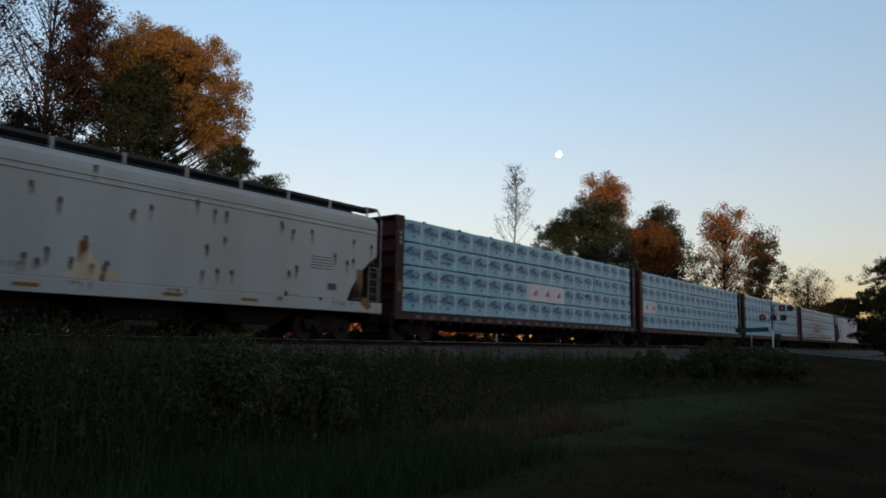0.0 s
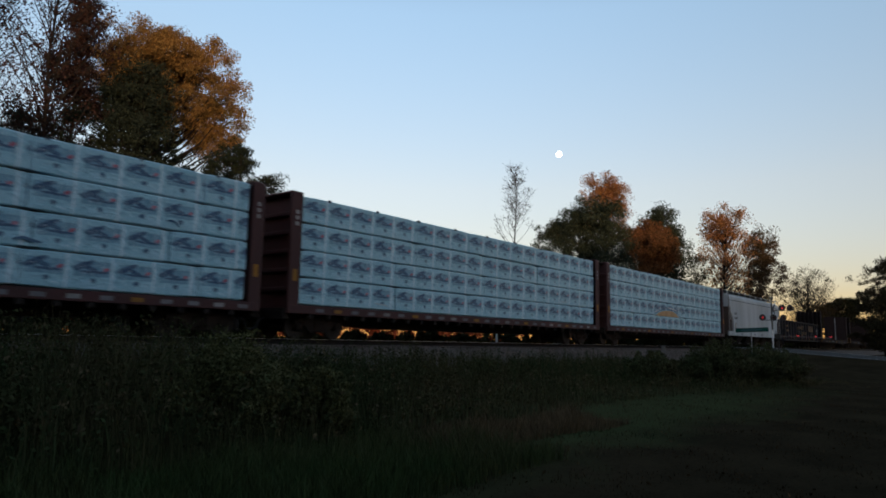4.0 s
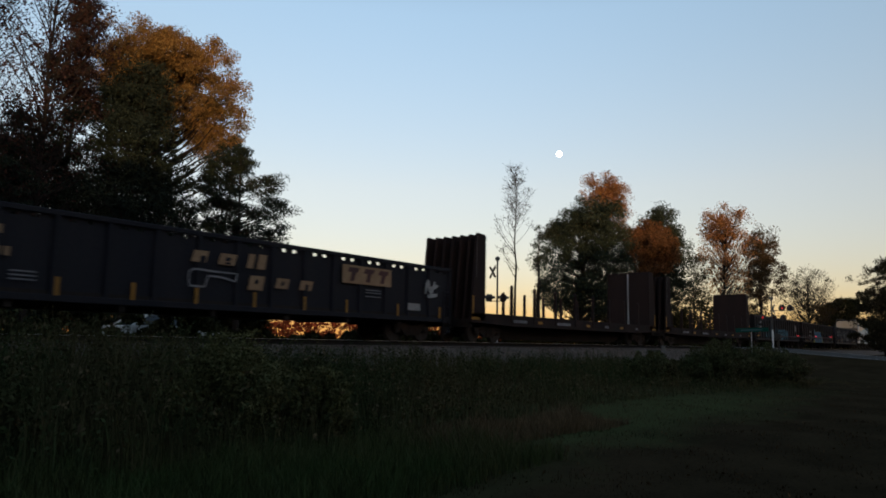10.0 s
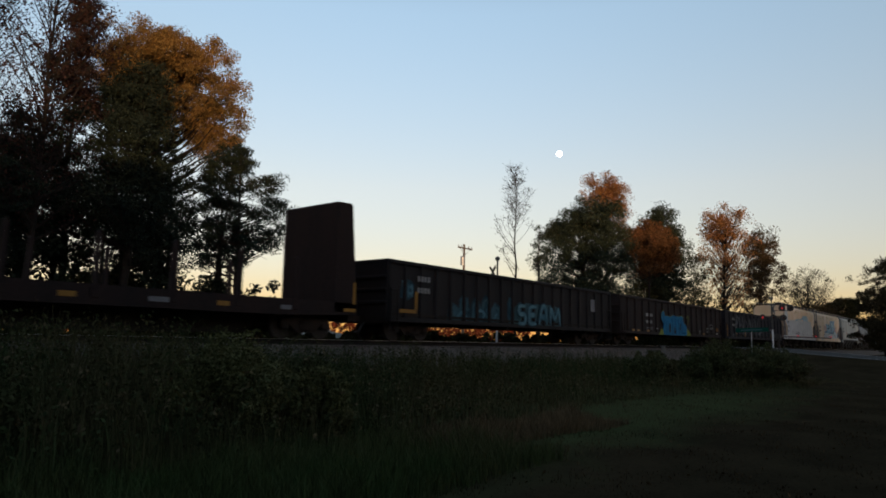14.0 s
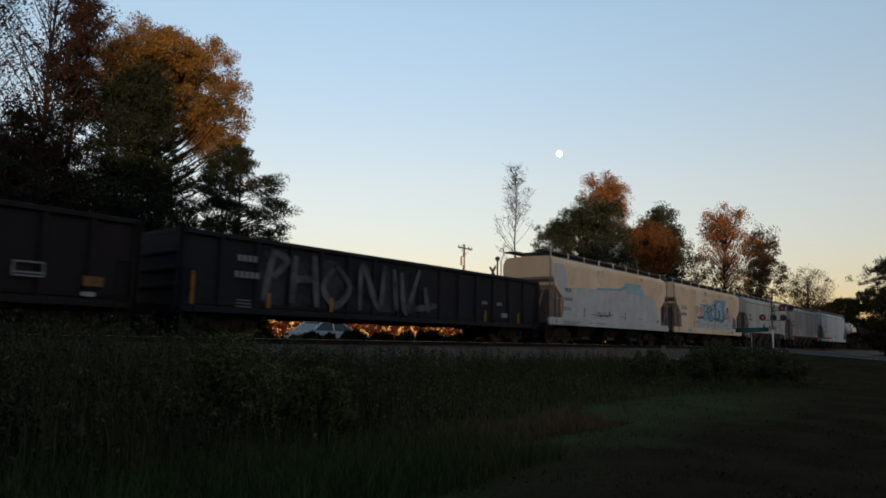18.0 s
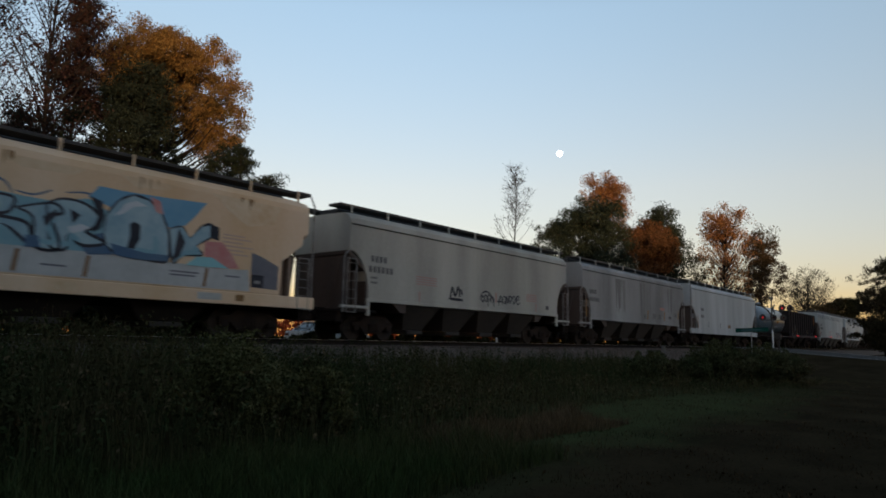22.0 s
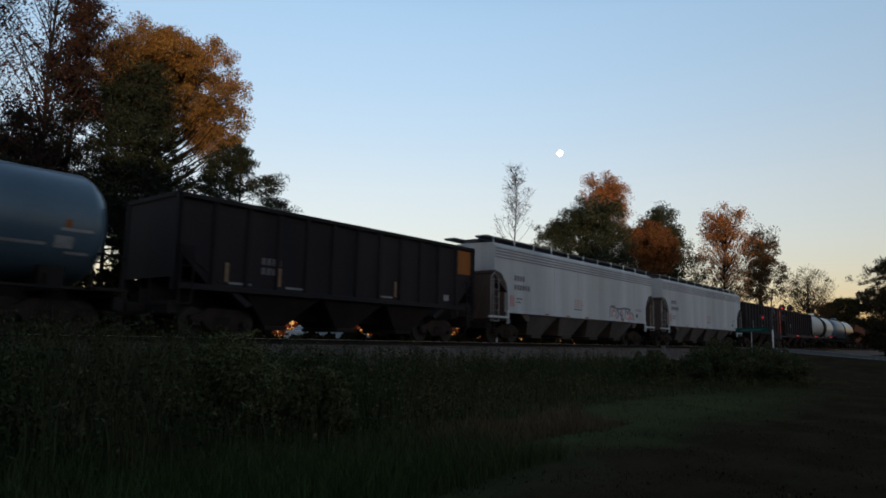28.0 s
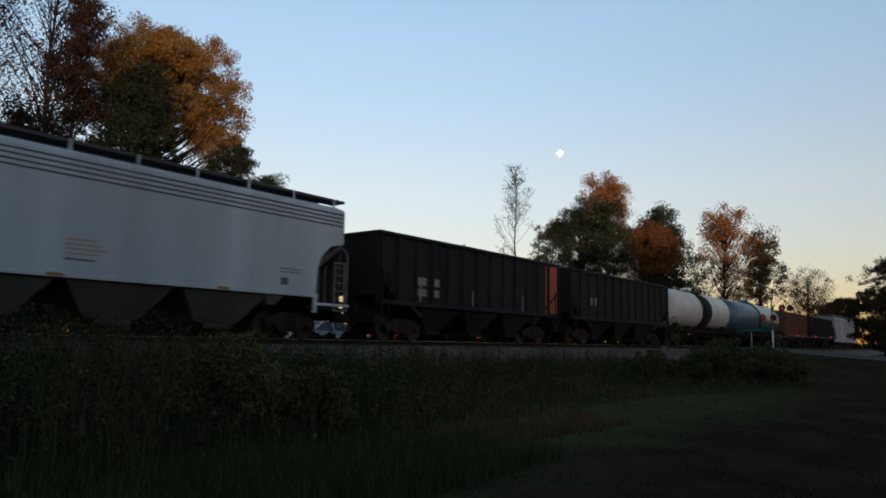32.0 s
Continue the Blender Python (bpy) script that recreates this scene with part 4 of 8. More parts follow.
def signal(x, y, top, face, lights, label, off=-0.09, twin=None):
    g = -0.1
    th = thing("crossing_signal", label, "crossing signal", at=(x, y, g))
    h = top - g
    part("mast", Build().tube((0, 0, 1.5), (0, 0, h), 0.06, 0.055, 12), M_BAYGREY, th, "dull grey mast")
    part("mast_foot", Build().tube((0, 0, 0), (0, 0, 1.5), 0.065, 0.062, 12), M_WHITEPAINT, th, "white lower mast")
    part("base", Build().box(-0.3, 0.3, -0.3, 0.3, -0.25, 0.12, 0.02), M_BAYGREY, th)
    part("finial", Build().tube((0, 0, h), (0, 0, h + 0.16), 0.13, 0.16, 12).tube((0, 0, h + 0.16), (0, 0, h + 0.26), 0.16, 0.06, 12), M_BAYGREY, th, "bell on the mast top")
    crossbuck(th, h - 0.75, off, face, M_WOODPOLE if off < -0.2 else M_SPRAYWHITE)
    if off < -0.2:
        for dz in (-0.25, 0.25):
            part("bracket", Build().tube((0, 0, h - 0.75 + dz), tuple(pose(0, 0, h - 0.75 + dz, 0, 0, face) @ Vector((0, off, 0))), 0.02), M_BLACK, th)
    for z, dx, lit, turn in lights:
        part("lamp_arm", Build().tube((0, 0, z - g - 0.2), (dx * math.cos(radians(turn)), dx * math.sin(radians(turn)), z - g - 0.2), 0.025), M_BLACK, th)
        if twin is None:
            lamp_head(th, dx * math.cos(radians(turn)), z - g, dx * math.sin(radians(turn)) - 0.05, lit, turn)
        else:                                           # lamps back to back
            for way in (twin, twin + 180):
                p = pose(dx * math.cos(radians(turn)), dx * math.sin(radians(turn)), z - g, 0, 0, way) @ Vector((0, -0.10, 0))
                lamp_head(th, p.x, p.z, p.y, lit, way)
    return th


utility_pole(49.9, 38.0, 9.0)
signal(35.0, 24.0, 5.1, -115, [(2.75, -0.5, False, -56), (2.75, 0.36, False, -56)], "far crossing signal with crossbuck and dark lamps", off=-0.34, twin=-115)
near_sig = signal(57.6, 13.5, 3.75, 35, [(2.35, -0.75, True, -60), (2.35, 0.05, False, -60), (2.35, 0.78, False, -60), (3.1, 0.70, True, -60), (3.1, 1.32, False, -60)],
                  "silver crossing signal with red flashing lamps beside the road")
gate = thing("crossing_gate", "lowered striped crossing gate with red lamps", "crossing gate", at=(57.9, 13.2, -0.1))
part("gate_mechanism", Build().box(-0.18, 0.18, -0.22, 0.22, 0.75, 1.2, 0.03).box(-0.07, 0.07, -0.07, 0.07, -0.1, 0.8), M_BAYDARK, gate, "grey gate machine on a post")
for k in range(12):
    a, b = k / 12, (k + 1) / 12
    p0, p1 = Vector((7.3 * a, -2.45 * a, 1.0)), Vector((7.3 * b, -2.45 * b, 1.0))
    part("arm_section", Build().tube(p0, p1, 0.05, 0.05, 6), M_BAYGREY if k % 2 else M_LUMRED, gate, "dull grey arm band" if k % 2 else "dark red arm band")
for a in (0.36, 0.70, 0.99):
    c = Vector((7.3 * a, -2.45 * a, 1.1))
    part("gate_lamp", Build().tube(c + Vector((-0.06, -0.06, 0)), c + Vector((0.06, 0.06, 0)), 0.035, 0.035, 10), M_REDLAMP, gate, "small glowing red lamp")
sign = thing("street_sign", "green street name sign on a thin post", "street sign", at=(52.0, 13.6, -0.6))
part("post", Build().tube((0, 0, -0.2), (0, 0, 1.75), 0.035), M_GALV, sign)
part("blade", Build().box(-1.15, 1.15, -0.012, 0.012, -0.15, 0.15), M_GREENSIGN, sign, "green sign blade", at=pose(0.0, -0.05, 1.85, 0, -3, -55))
part("lettering", Build().box(-0.8, 0.7, -0.004, 0.004, -0.05, 0.05), M_SPRAYTEAL, sign, "pale lettering bar", at=pose(-0.012, -0.066, 1.85, 0, -3, -55))
marker = thing("marker_post", "short white roadside marker post", "marker post", at=(57.0, 5.6, -0.75))
part("post", Build().box(-0.05, 0.05, -0.05, 0.05, -0.2, 0.95, 0.01), M_WHITEPAINT, marker)
box_ = thing("relay_box", "small pale relay box beside the ballast", "relay box", at=(43.8, 16.9, -0.45))
part("cabinet", Build().box(-0.11, 0.11, -0.1, 0.1, -0.3, 0.42, 0.02), M_CONCRETE, box_)
part("lid", Build().box(-0.13, 0.13, -0.12, 0.12, 0.42, 0.47, 0.015), M_CONCRETE, box_)


# ================= train =================
V0, ACC = 12.8548, -0.017011            # speed at 16 s and its change


def travel(t):
    return V0 * (t - 16) + ACC * (t - 16) ** 2


CARS, WHEELSETS = [], []
WR = 0.457
wheel_b = Build().turned([(-1.04, 0.1), (-0.83, 0.1), (-0.825, 0.16), (-0.82, 0.30), (-0.82, WR), (-0.69, WR + 0.004), (-0.69, WR + 0.025), (-0.665, WR + 0.025), (-0.665, 0.3), (-0.68, 0.12), (-0.62, 0.085),
                          (0.62, 0.085), (0.68, 0.12), (0.665, 0.3), (0.665, WR + 0.025), (0.69, WR + 0.025), (0.69, WR + 0.004), (0.82, WR), (0.82, 0.30), (0.825, 0.16), (0.83, 0.1), (1.04, 0.1)])
WHEEL_ME = wheel_b.mesh("wheelset", M_WHEEL)
FRAME_ME = Build().box(-0.22, 0.22, -1.0, 1.0, 0.6, 0.88, 0.03).mesh("truck", M_RUSTSTEEL)
SIDEFRAME_ME = Build().prism([(-1.08, 0.52), (-1.08, 0.66), (-0.75, 0.72), (-0.45, 0.90), (0.45, 0.90), (0.75, 0.72), (1.08, 0.66), (1.08, 0.52), (0.7, 0.52), (0.42, 0.24), (-0.42, 0.24), (-0.7, 0.52)], -0.08, 0.08).mesh("side_frame", M_RUSTSTEEL)
SPRING_ME = Build().tube((0, 0, 0.32), (0, 0, 0.62), 0.055, 0.055, 8).mesh("spring", M_RUSTSTEEL)
BEARING_ME = Build().box(-0.14, 0.14, -0.10, 0.10, 0.34, 0.58, 0.02).mesh("bearing_box", M_RUSTSTEEL)
COUPLER_ME = Build().loft([[(x, -a, z0), (x, a, z0), (x, a, z1), (x, -a, z1)] for x, a, z0, z1 in ((-1.0, 0.12, 0.74, 0.96), (-0.94, 0.17, 0.70, 1.0), (-0.70, 0.17, 0.70, 1.0), (-0.66, 0.08, 0.74, 0.96), (0.0, 0.08, 0.74, 0.96))]).mesh("coupler", M_RUSTSTEEL)


def car(name, label, category, front, rear, inset=2.2, group=""):
    th = thing(name, label, category, group)
    L = rear - front
    CARS.append((th, (front + rear) / 2))
    for s in (-1, 1):
        tr = part("truck", FRAME_ME, None, th, "dark rusty wheel truck", at=pose(s * (L / 2 - inset), 0, 0))
        for sy in (-1, 1):
            part("side_frame", SIDEFRAME_ME, None, tr, at=(0, sy, 0))
            for dx in (-0.2, -0.07, 0.07, 0.2):
                part("spring", SPRING_ME, None, tr, at=(dx, sy * 1.12, 0))
            for dx in (-0.875, 0.875):
                part("bearing_box", BEARING_ME, None, tr, at=(dx, sy, 0))
        for k in (0, 1):
            WHEELSETS.append((part("wheelset", WHEEL_ME, None, tr, at=pose((-0.875, 0.875)[k], 0, WR)), k))
        part("end_sill", Build().box(*sorted((s * (L / 2 - 0.30), s * (L / 2 - 0.06))), -1.35, 1.35, 0.68, 1.04, 0.015), M_UNDER, th)
        part("air_hose", Build().path([(s * (L / 2 - 0.1), -0.34, 0.72), (s * (L / 2 + 0.12), -0.36, 0.62), (s * (L / 2 + 0.3), -0.34, 0.36), (s * (L / 2 + 0.5), -0.28, 0.30)], 0.028), M_BLACK, th, "black rubber air hose")
        part("uncoupling_lever", Build().path([(s * (L / 2 - 0.02), -1.4, 0.62), (s * (L / 2 - 0.02), -1.3, 0.92), (s * (L / 2 + 0.05), -0.2, 0.96)], 0.016), M_UNDER, th)
        part("coupler", COUPLER_ME, None, th, at=pose(s * (L / 2 - 0.02), 0, 0, 0, 0, 180 if s > 0 else 0))
    return th, L


def decal(parent, x0, x1, z0, z1, m, y, name="marking", label=""):
    return part(name, Build().box(x0, x1, y - 0.004, y + 0.004, z0, z1), m, parent, label)


def marks(parent, x, z, rows, m, y, h=0.16, gap=0.1, name="stencil"):
    """Lines of stencilled characters, each a row of short bars."""
    me = Build().box(0, h * 0.62, -0.003, 0.003, -h, 0).mesh(name, m)
    for r, n in enumerate(rows):
        for k in range(n):
            part(name, me, None, parent, at=(x + k * h * 0.95, y, z - r * (h + gap)))


def strokes(parent, lines, width, m, y, name="spray_stroke", label=""):
    """Spray-painted strokes along short (x, z) lines."""
    for k, ln in enumerate(lines):
        b = Build()
        yy = y - 0.003 - 0.0012 * (k % 5)
        pts = []
        for i in range(len(ln) - 1):
            p0, p1, p2, p3 = (Vector(ln[max(0, min(len(ln) - 1, j))]) for j in (i - 1, i, i + 1, i + 2))
            for s in (0, 0.25, 0.5, 0.75):
                pts.append(0.5 * ((2 * p1) + (p2 - p0) * s + (2 * p0 - 5 * p1 + 4 * p2 - p3) * s * s + (3 * p1 - p0 - 3 * p2 + p3) * s ** 3))
        pts.append(Vector(ln[-1]))
        loops = []
        for i, p in enumerate(pts):
            d = (pts[min(i + 1, len(pts) - 1)] - pts[max(i - 1, 0)]).normalized()
            w = width * 0.5 * (0.55 + 0.45 * math.sin(math.pi * (i + 0.6) / (len(pts) + 0.2)))
            nx, nz = -d.y * w, d.x * w
            loops.append([(p.x + nx, yy, p.y + nz), (p.x - nx, yy, p.y - nz), (p.x - nx, yy + 0.002, p.y - nz), (p.x + nx, yy + 0.002, p.y + nz)])
        b.loft(loops)
        part(name, b, m, parent, label)


def patch(parent, pts, m, y, name="paint_patch", label=""):
    part(name, Build().prism(pts, y - 0.004, y), m, parent, label)


def ladder(parent, x, y, z0, z1, wide, m, rungs):
    ld = part("ladder", Build().frame_ring(x - 0.018, x + wide + 0.018, z0, z1, 0.036, y - 0.022, y + 0.022), m, parent)
    rung = Build().tube((0, 0, 0), (wide, 0, 0), 0.013, 0.013, 6).mesh("rung", m)
    for k in range(rungs):
        part("rung", rung, None, ld, at=(x, y, z0 + 0.18 + (z1 - z0 - 0.36) * k / max(1, rungs - 1)))


def hopper(name, label, front, rear, paint, bays=3, sill="deep", ribs=(4.22,), top=4.80, notch=1.45, endpaint=None, group="covered hopper cars", low=1.40, baypaint=None, square=False, sillpaint=None):
    th, L = car(name, label, "hopper car", front, rear, group=group)
    w, e = 1.6, L / 2 - 0.35
    endpaint = endpaint or M_ENDSHADE

    def zb(d):
        return float(np.interp(d, [0, 0.10, 0.45, 0.9, 1.25, notch, 99], [3.15, 3.10, 2.85, 2.35, 1.85, low, low]))
    if square:                                          # straight-cut end sheets
        def zb(d):
            return float(np.interp(d, [0, 0.2, 0.24, 1.06, 1.12, 99], [3.6, 3.48, 3.16, 2.52, low, low]))
    if sill == "thin":                                  # round-arched end sheets
        notch = 1.05

        def zb(d):
            return low + 1.75 * math.sqrt(max(0.0, 1 - (d / 1.05) ** 2))
    if sill == "thin" and len(ribs) >= 3:               # eight-sided end openings
        notch = 1.22

        def zb(d):
            return float(np.interp(d, [0, 0.6, 1.0, 1.16, 1.2, 99], [3.42, 3.28, 2.88, 2.48, low, low]))
    ds = [0, 0.3, 0.6, 0.8, 1.0, 1.08, 1.16, 1.2, 1.22] if sill == "thin" and len(ribs) >= 3 else [0, 0.2, 0.4, 0.6, 0.75, 0.88, 0.97, 1.02, 1.05] if sill == "thin" else [0, 0.2, 0.24, 0.5, 0.8, 1.06, 1.12, 1.3, notch] if square else [0, 0.1, 0.28, 0.45, 0.68, 0.9, 1.08, 1.25, 1.36, notch]
    xs_ = [-e + d for d in ds] + [e - d for d in reversed(ds)]
    loops = []
    for x in xs_:
        d = e - abs(x)
        k = zb(d)
        sh = 0.04 * max(0.0, 1 - d / 0.3)               # eased top corners at the ends
        wall, eave, curb = (0.24, 0.15, 0.08) if len(ribs) >= 3 else (0.48, 0.30, 0.14)
        loops.append([(x, -w + 0.02, k), (x, -w, k + 0.04), (x, -w, top - wall), (x, -w + 0.03, top - eave - sh), (x, -w + 0.16, top - curb - sh), (x, -w + 0.45, top - 0.03 - sh),
                      (x, 0, top - sh), (x, w - 0.45, top - 0.03 - sh), (x, w - 0.16, top - curb - sh), (x, w, top - wall), (x, w, k + 0.04), (x, w - 0.02, k)])
    part("body", Build().loft(loops), paint, th)
    for zr in ribs:
        part("side_rib", Build().box(-e + 0.05, e - 0.05, -w - 0.03, w + 0.03, zr - 0.015, zr + 0.03, 0.006), paint, th)
        # dark strip paints the shade below each rib
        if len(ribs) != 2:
            part("seam", Build().box(-e + 0.06, e - 0.06, -w - 0.006, w + 0.006, zr - 0.055, zr - 0.015), M_UNDER if len(ribs) == 1 else M_SLATE, th, "dark strip for the shade under the rib")
    if sill == "deep":
        for s in (-1, 1):
            y0, y1 = sorted((s * (w + 0.02), s * (w - 0.12)))
            part("side_sill", Build().box(-L / 2, L / 2, y0, y1, 1.02, 1.41, 0.015), sillpaint or paint, th)
    else:
        for s in (-1, 1):
            y0, y1 = sorted((s * (w + 0.015), s * (w - 0.1)))
            part("side_sill", Build().box(-e + notch - 0.1, e - notch + 0.1, y0, y1, 1.44, 1.57, 0.012), paint, th)
            for q in (-1, 1):
                a, b = sorted((q * (e - notch - 0.05), q * L / 2))
                part("end_step", Build().box(a, b, y0, y1, 1.17, 1.27, 0.012), paint, th)
                c = q * (e - notch)
                part("step_hanger", Build().box(c - 0.07, c + 0.07, y0 - 0.004, y1 + 0.004, 0.92, 1.5, 0.012), paint, th)
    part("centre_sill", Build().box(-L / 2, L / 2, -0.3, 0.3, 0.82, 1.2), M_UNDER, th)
    # slope sheets, end platform, posts
    for s in (-1, 1):
        zt = 3.62 if square else 3.44 if len(ribs) >= 3 else 3.3 if sill == "thin" else 3.16
        pts = [(s * (e - 0.02), zt), (s * (e - 0.02), zt - 0.14), (s * (e - 2.9), 1.1), (s * (e - 3.2), 1.1), (s * (e - 3.2), 1.55)]
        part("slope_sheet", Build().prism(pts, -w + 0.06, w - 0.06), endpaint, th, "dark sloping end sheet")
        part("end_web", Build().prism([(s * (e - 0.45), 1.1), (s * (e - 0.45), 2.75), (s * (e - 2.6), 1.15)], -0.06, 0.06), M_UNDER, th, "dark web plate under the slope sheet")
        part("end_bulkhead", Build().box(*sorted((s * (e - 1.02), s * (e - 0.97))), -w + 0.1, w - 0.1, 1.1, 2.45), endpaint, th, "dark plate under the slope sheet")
        # added dark plate that closes the end opening in place of its shade
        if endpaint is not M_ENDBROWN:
            part("end_partition", Build().box(*sorted((s * (e - 0.10), s * (e - 0.06))), -w + 0.05, w - 0.05, 1.12, zt - 0.2), endpaint, th, "added dark plate for the shade in the end opening")
        else:
            part("end_partition", Build().box(*sorted((s * (e - 0.38), s * (e - 0.34))), -w + 0.42, w - 0.12, 1.1, 2.9), M_ENDSHADE, th, "added dark plate for the shade in the end opening")
            for y in (-1.42, -1.1, -0.75):
                part("end_strut", Build().box(*sorted((s * (e - 0.72), s * (e - 0.6))), y - 0.07, y + 0.07, 1.1, 2.75), endpaint, th, "rusty upright strut")
        a, b = sorted((s * L / 2, s * (e - 1.5)))
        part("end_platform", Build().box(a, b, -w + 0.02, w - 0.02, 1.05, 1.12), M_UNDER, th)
        for ya, yb in ((-0.5, -1.0), (0.5, 1.0)):
            part("end_brace", Build().tube((s * (L / 2 - 0.3), ya, 1.1), (s * (e - 0.1), yb, 3.1), 0.05), endpaint, th)
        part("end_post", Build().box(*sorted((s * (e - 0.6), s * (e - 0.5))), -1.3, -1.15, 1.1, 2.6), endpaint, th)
        for q in (-1, 1):
            y = q * (w - 0.02)
            x = s * (L / 2 - 0.12)
            if sill == "thin":
                part("corner_post", Build().path([(x, y, 1.0), (x, y, 3.0), (x - s * 0.08, y, 3.16), (x - s * 0.3, y, 3.3)], 0.036), M_LADDER, th)
            else:
                part("corner_post", Build().path([(x, y, 0.95), (x, y, 3.4), (x, y, top - 0.2), (x - s * 0.15, y - q * 0.1, top + 0.22), (x - s * 0.5, y - q * 0.45, top + 0.30)], 0.034), M_LADDER, th)
        ladder(th, s * (L / 2 - 0.5) - 0.23, -w + 0.0, 1.0, 3.0 if s < 0 else 2.75, 0.46, M_LADDER, 6)
        ladder(th, s * (L / 2 - 0.35) - 0.2, -w + 0.08, 0.35, 1.05, 0.40, M_UNDER, 2)
    # discharge bays
    span = (2 * e - 2 * 3.0) / bays
    for k in range(bays):
        c = -e + 3.0 + span * (k + 0.5)
        hw = span * 0.46
        nw = max(0.42, hw * 0.5)
        lo = [(c - nw, -0.95, 0.46), (c + nw, -0.95, 0.46), (c + nw, 0.95, 0.46), (c - nw, 0.95, 0.46)]
        hi = [(c - hw, -1.5, 1.42), (c + hw, -1.5, 1.42), (c + hw, 1.5, 1.42), (c - hw, 1.5, 1.42)]
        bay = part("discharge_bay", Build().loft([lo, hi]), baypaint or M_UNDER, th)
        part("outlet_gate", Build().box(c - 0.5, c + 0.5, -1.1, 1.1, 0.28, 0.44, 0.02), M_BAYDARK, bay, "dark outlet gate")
    # roof walkway
    for q in (-1, 1):
        y0, y1 = sorted((q * 0.62, q * 1.28))
        part("running_board", Build().box(-e - 0.25, e + 0.25, y0, y1, top + 0.17, top + 0.26), M_GRATING, th, "dark grating roof walkway")
    part("hatch_trough", Build().box(-e + 0.3, e - 0.3, -0.5, 0.5, top - 0.04, top + 0.21, 0.03), M_GRATING, th, "dark row of roof hatches")
    n = max(8, int(L / 1.75))
    for k in range(n):
        x = -e + 0.3 + (2 * e - 0.6) * k / (n - 1)
        part("walkway_bracket", Build().prism([(x - 0.03, top - 0.10), (x + 0.03, top - 0.10), (x + 0.03, top + 0.25), (x - 0.03, top + 0.25)], -1.34, -1.28), paint, th)
    return th, L, w


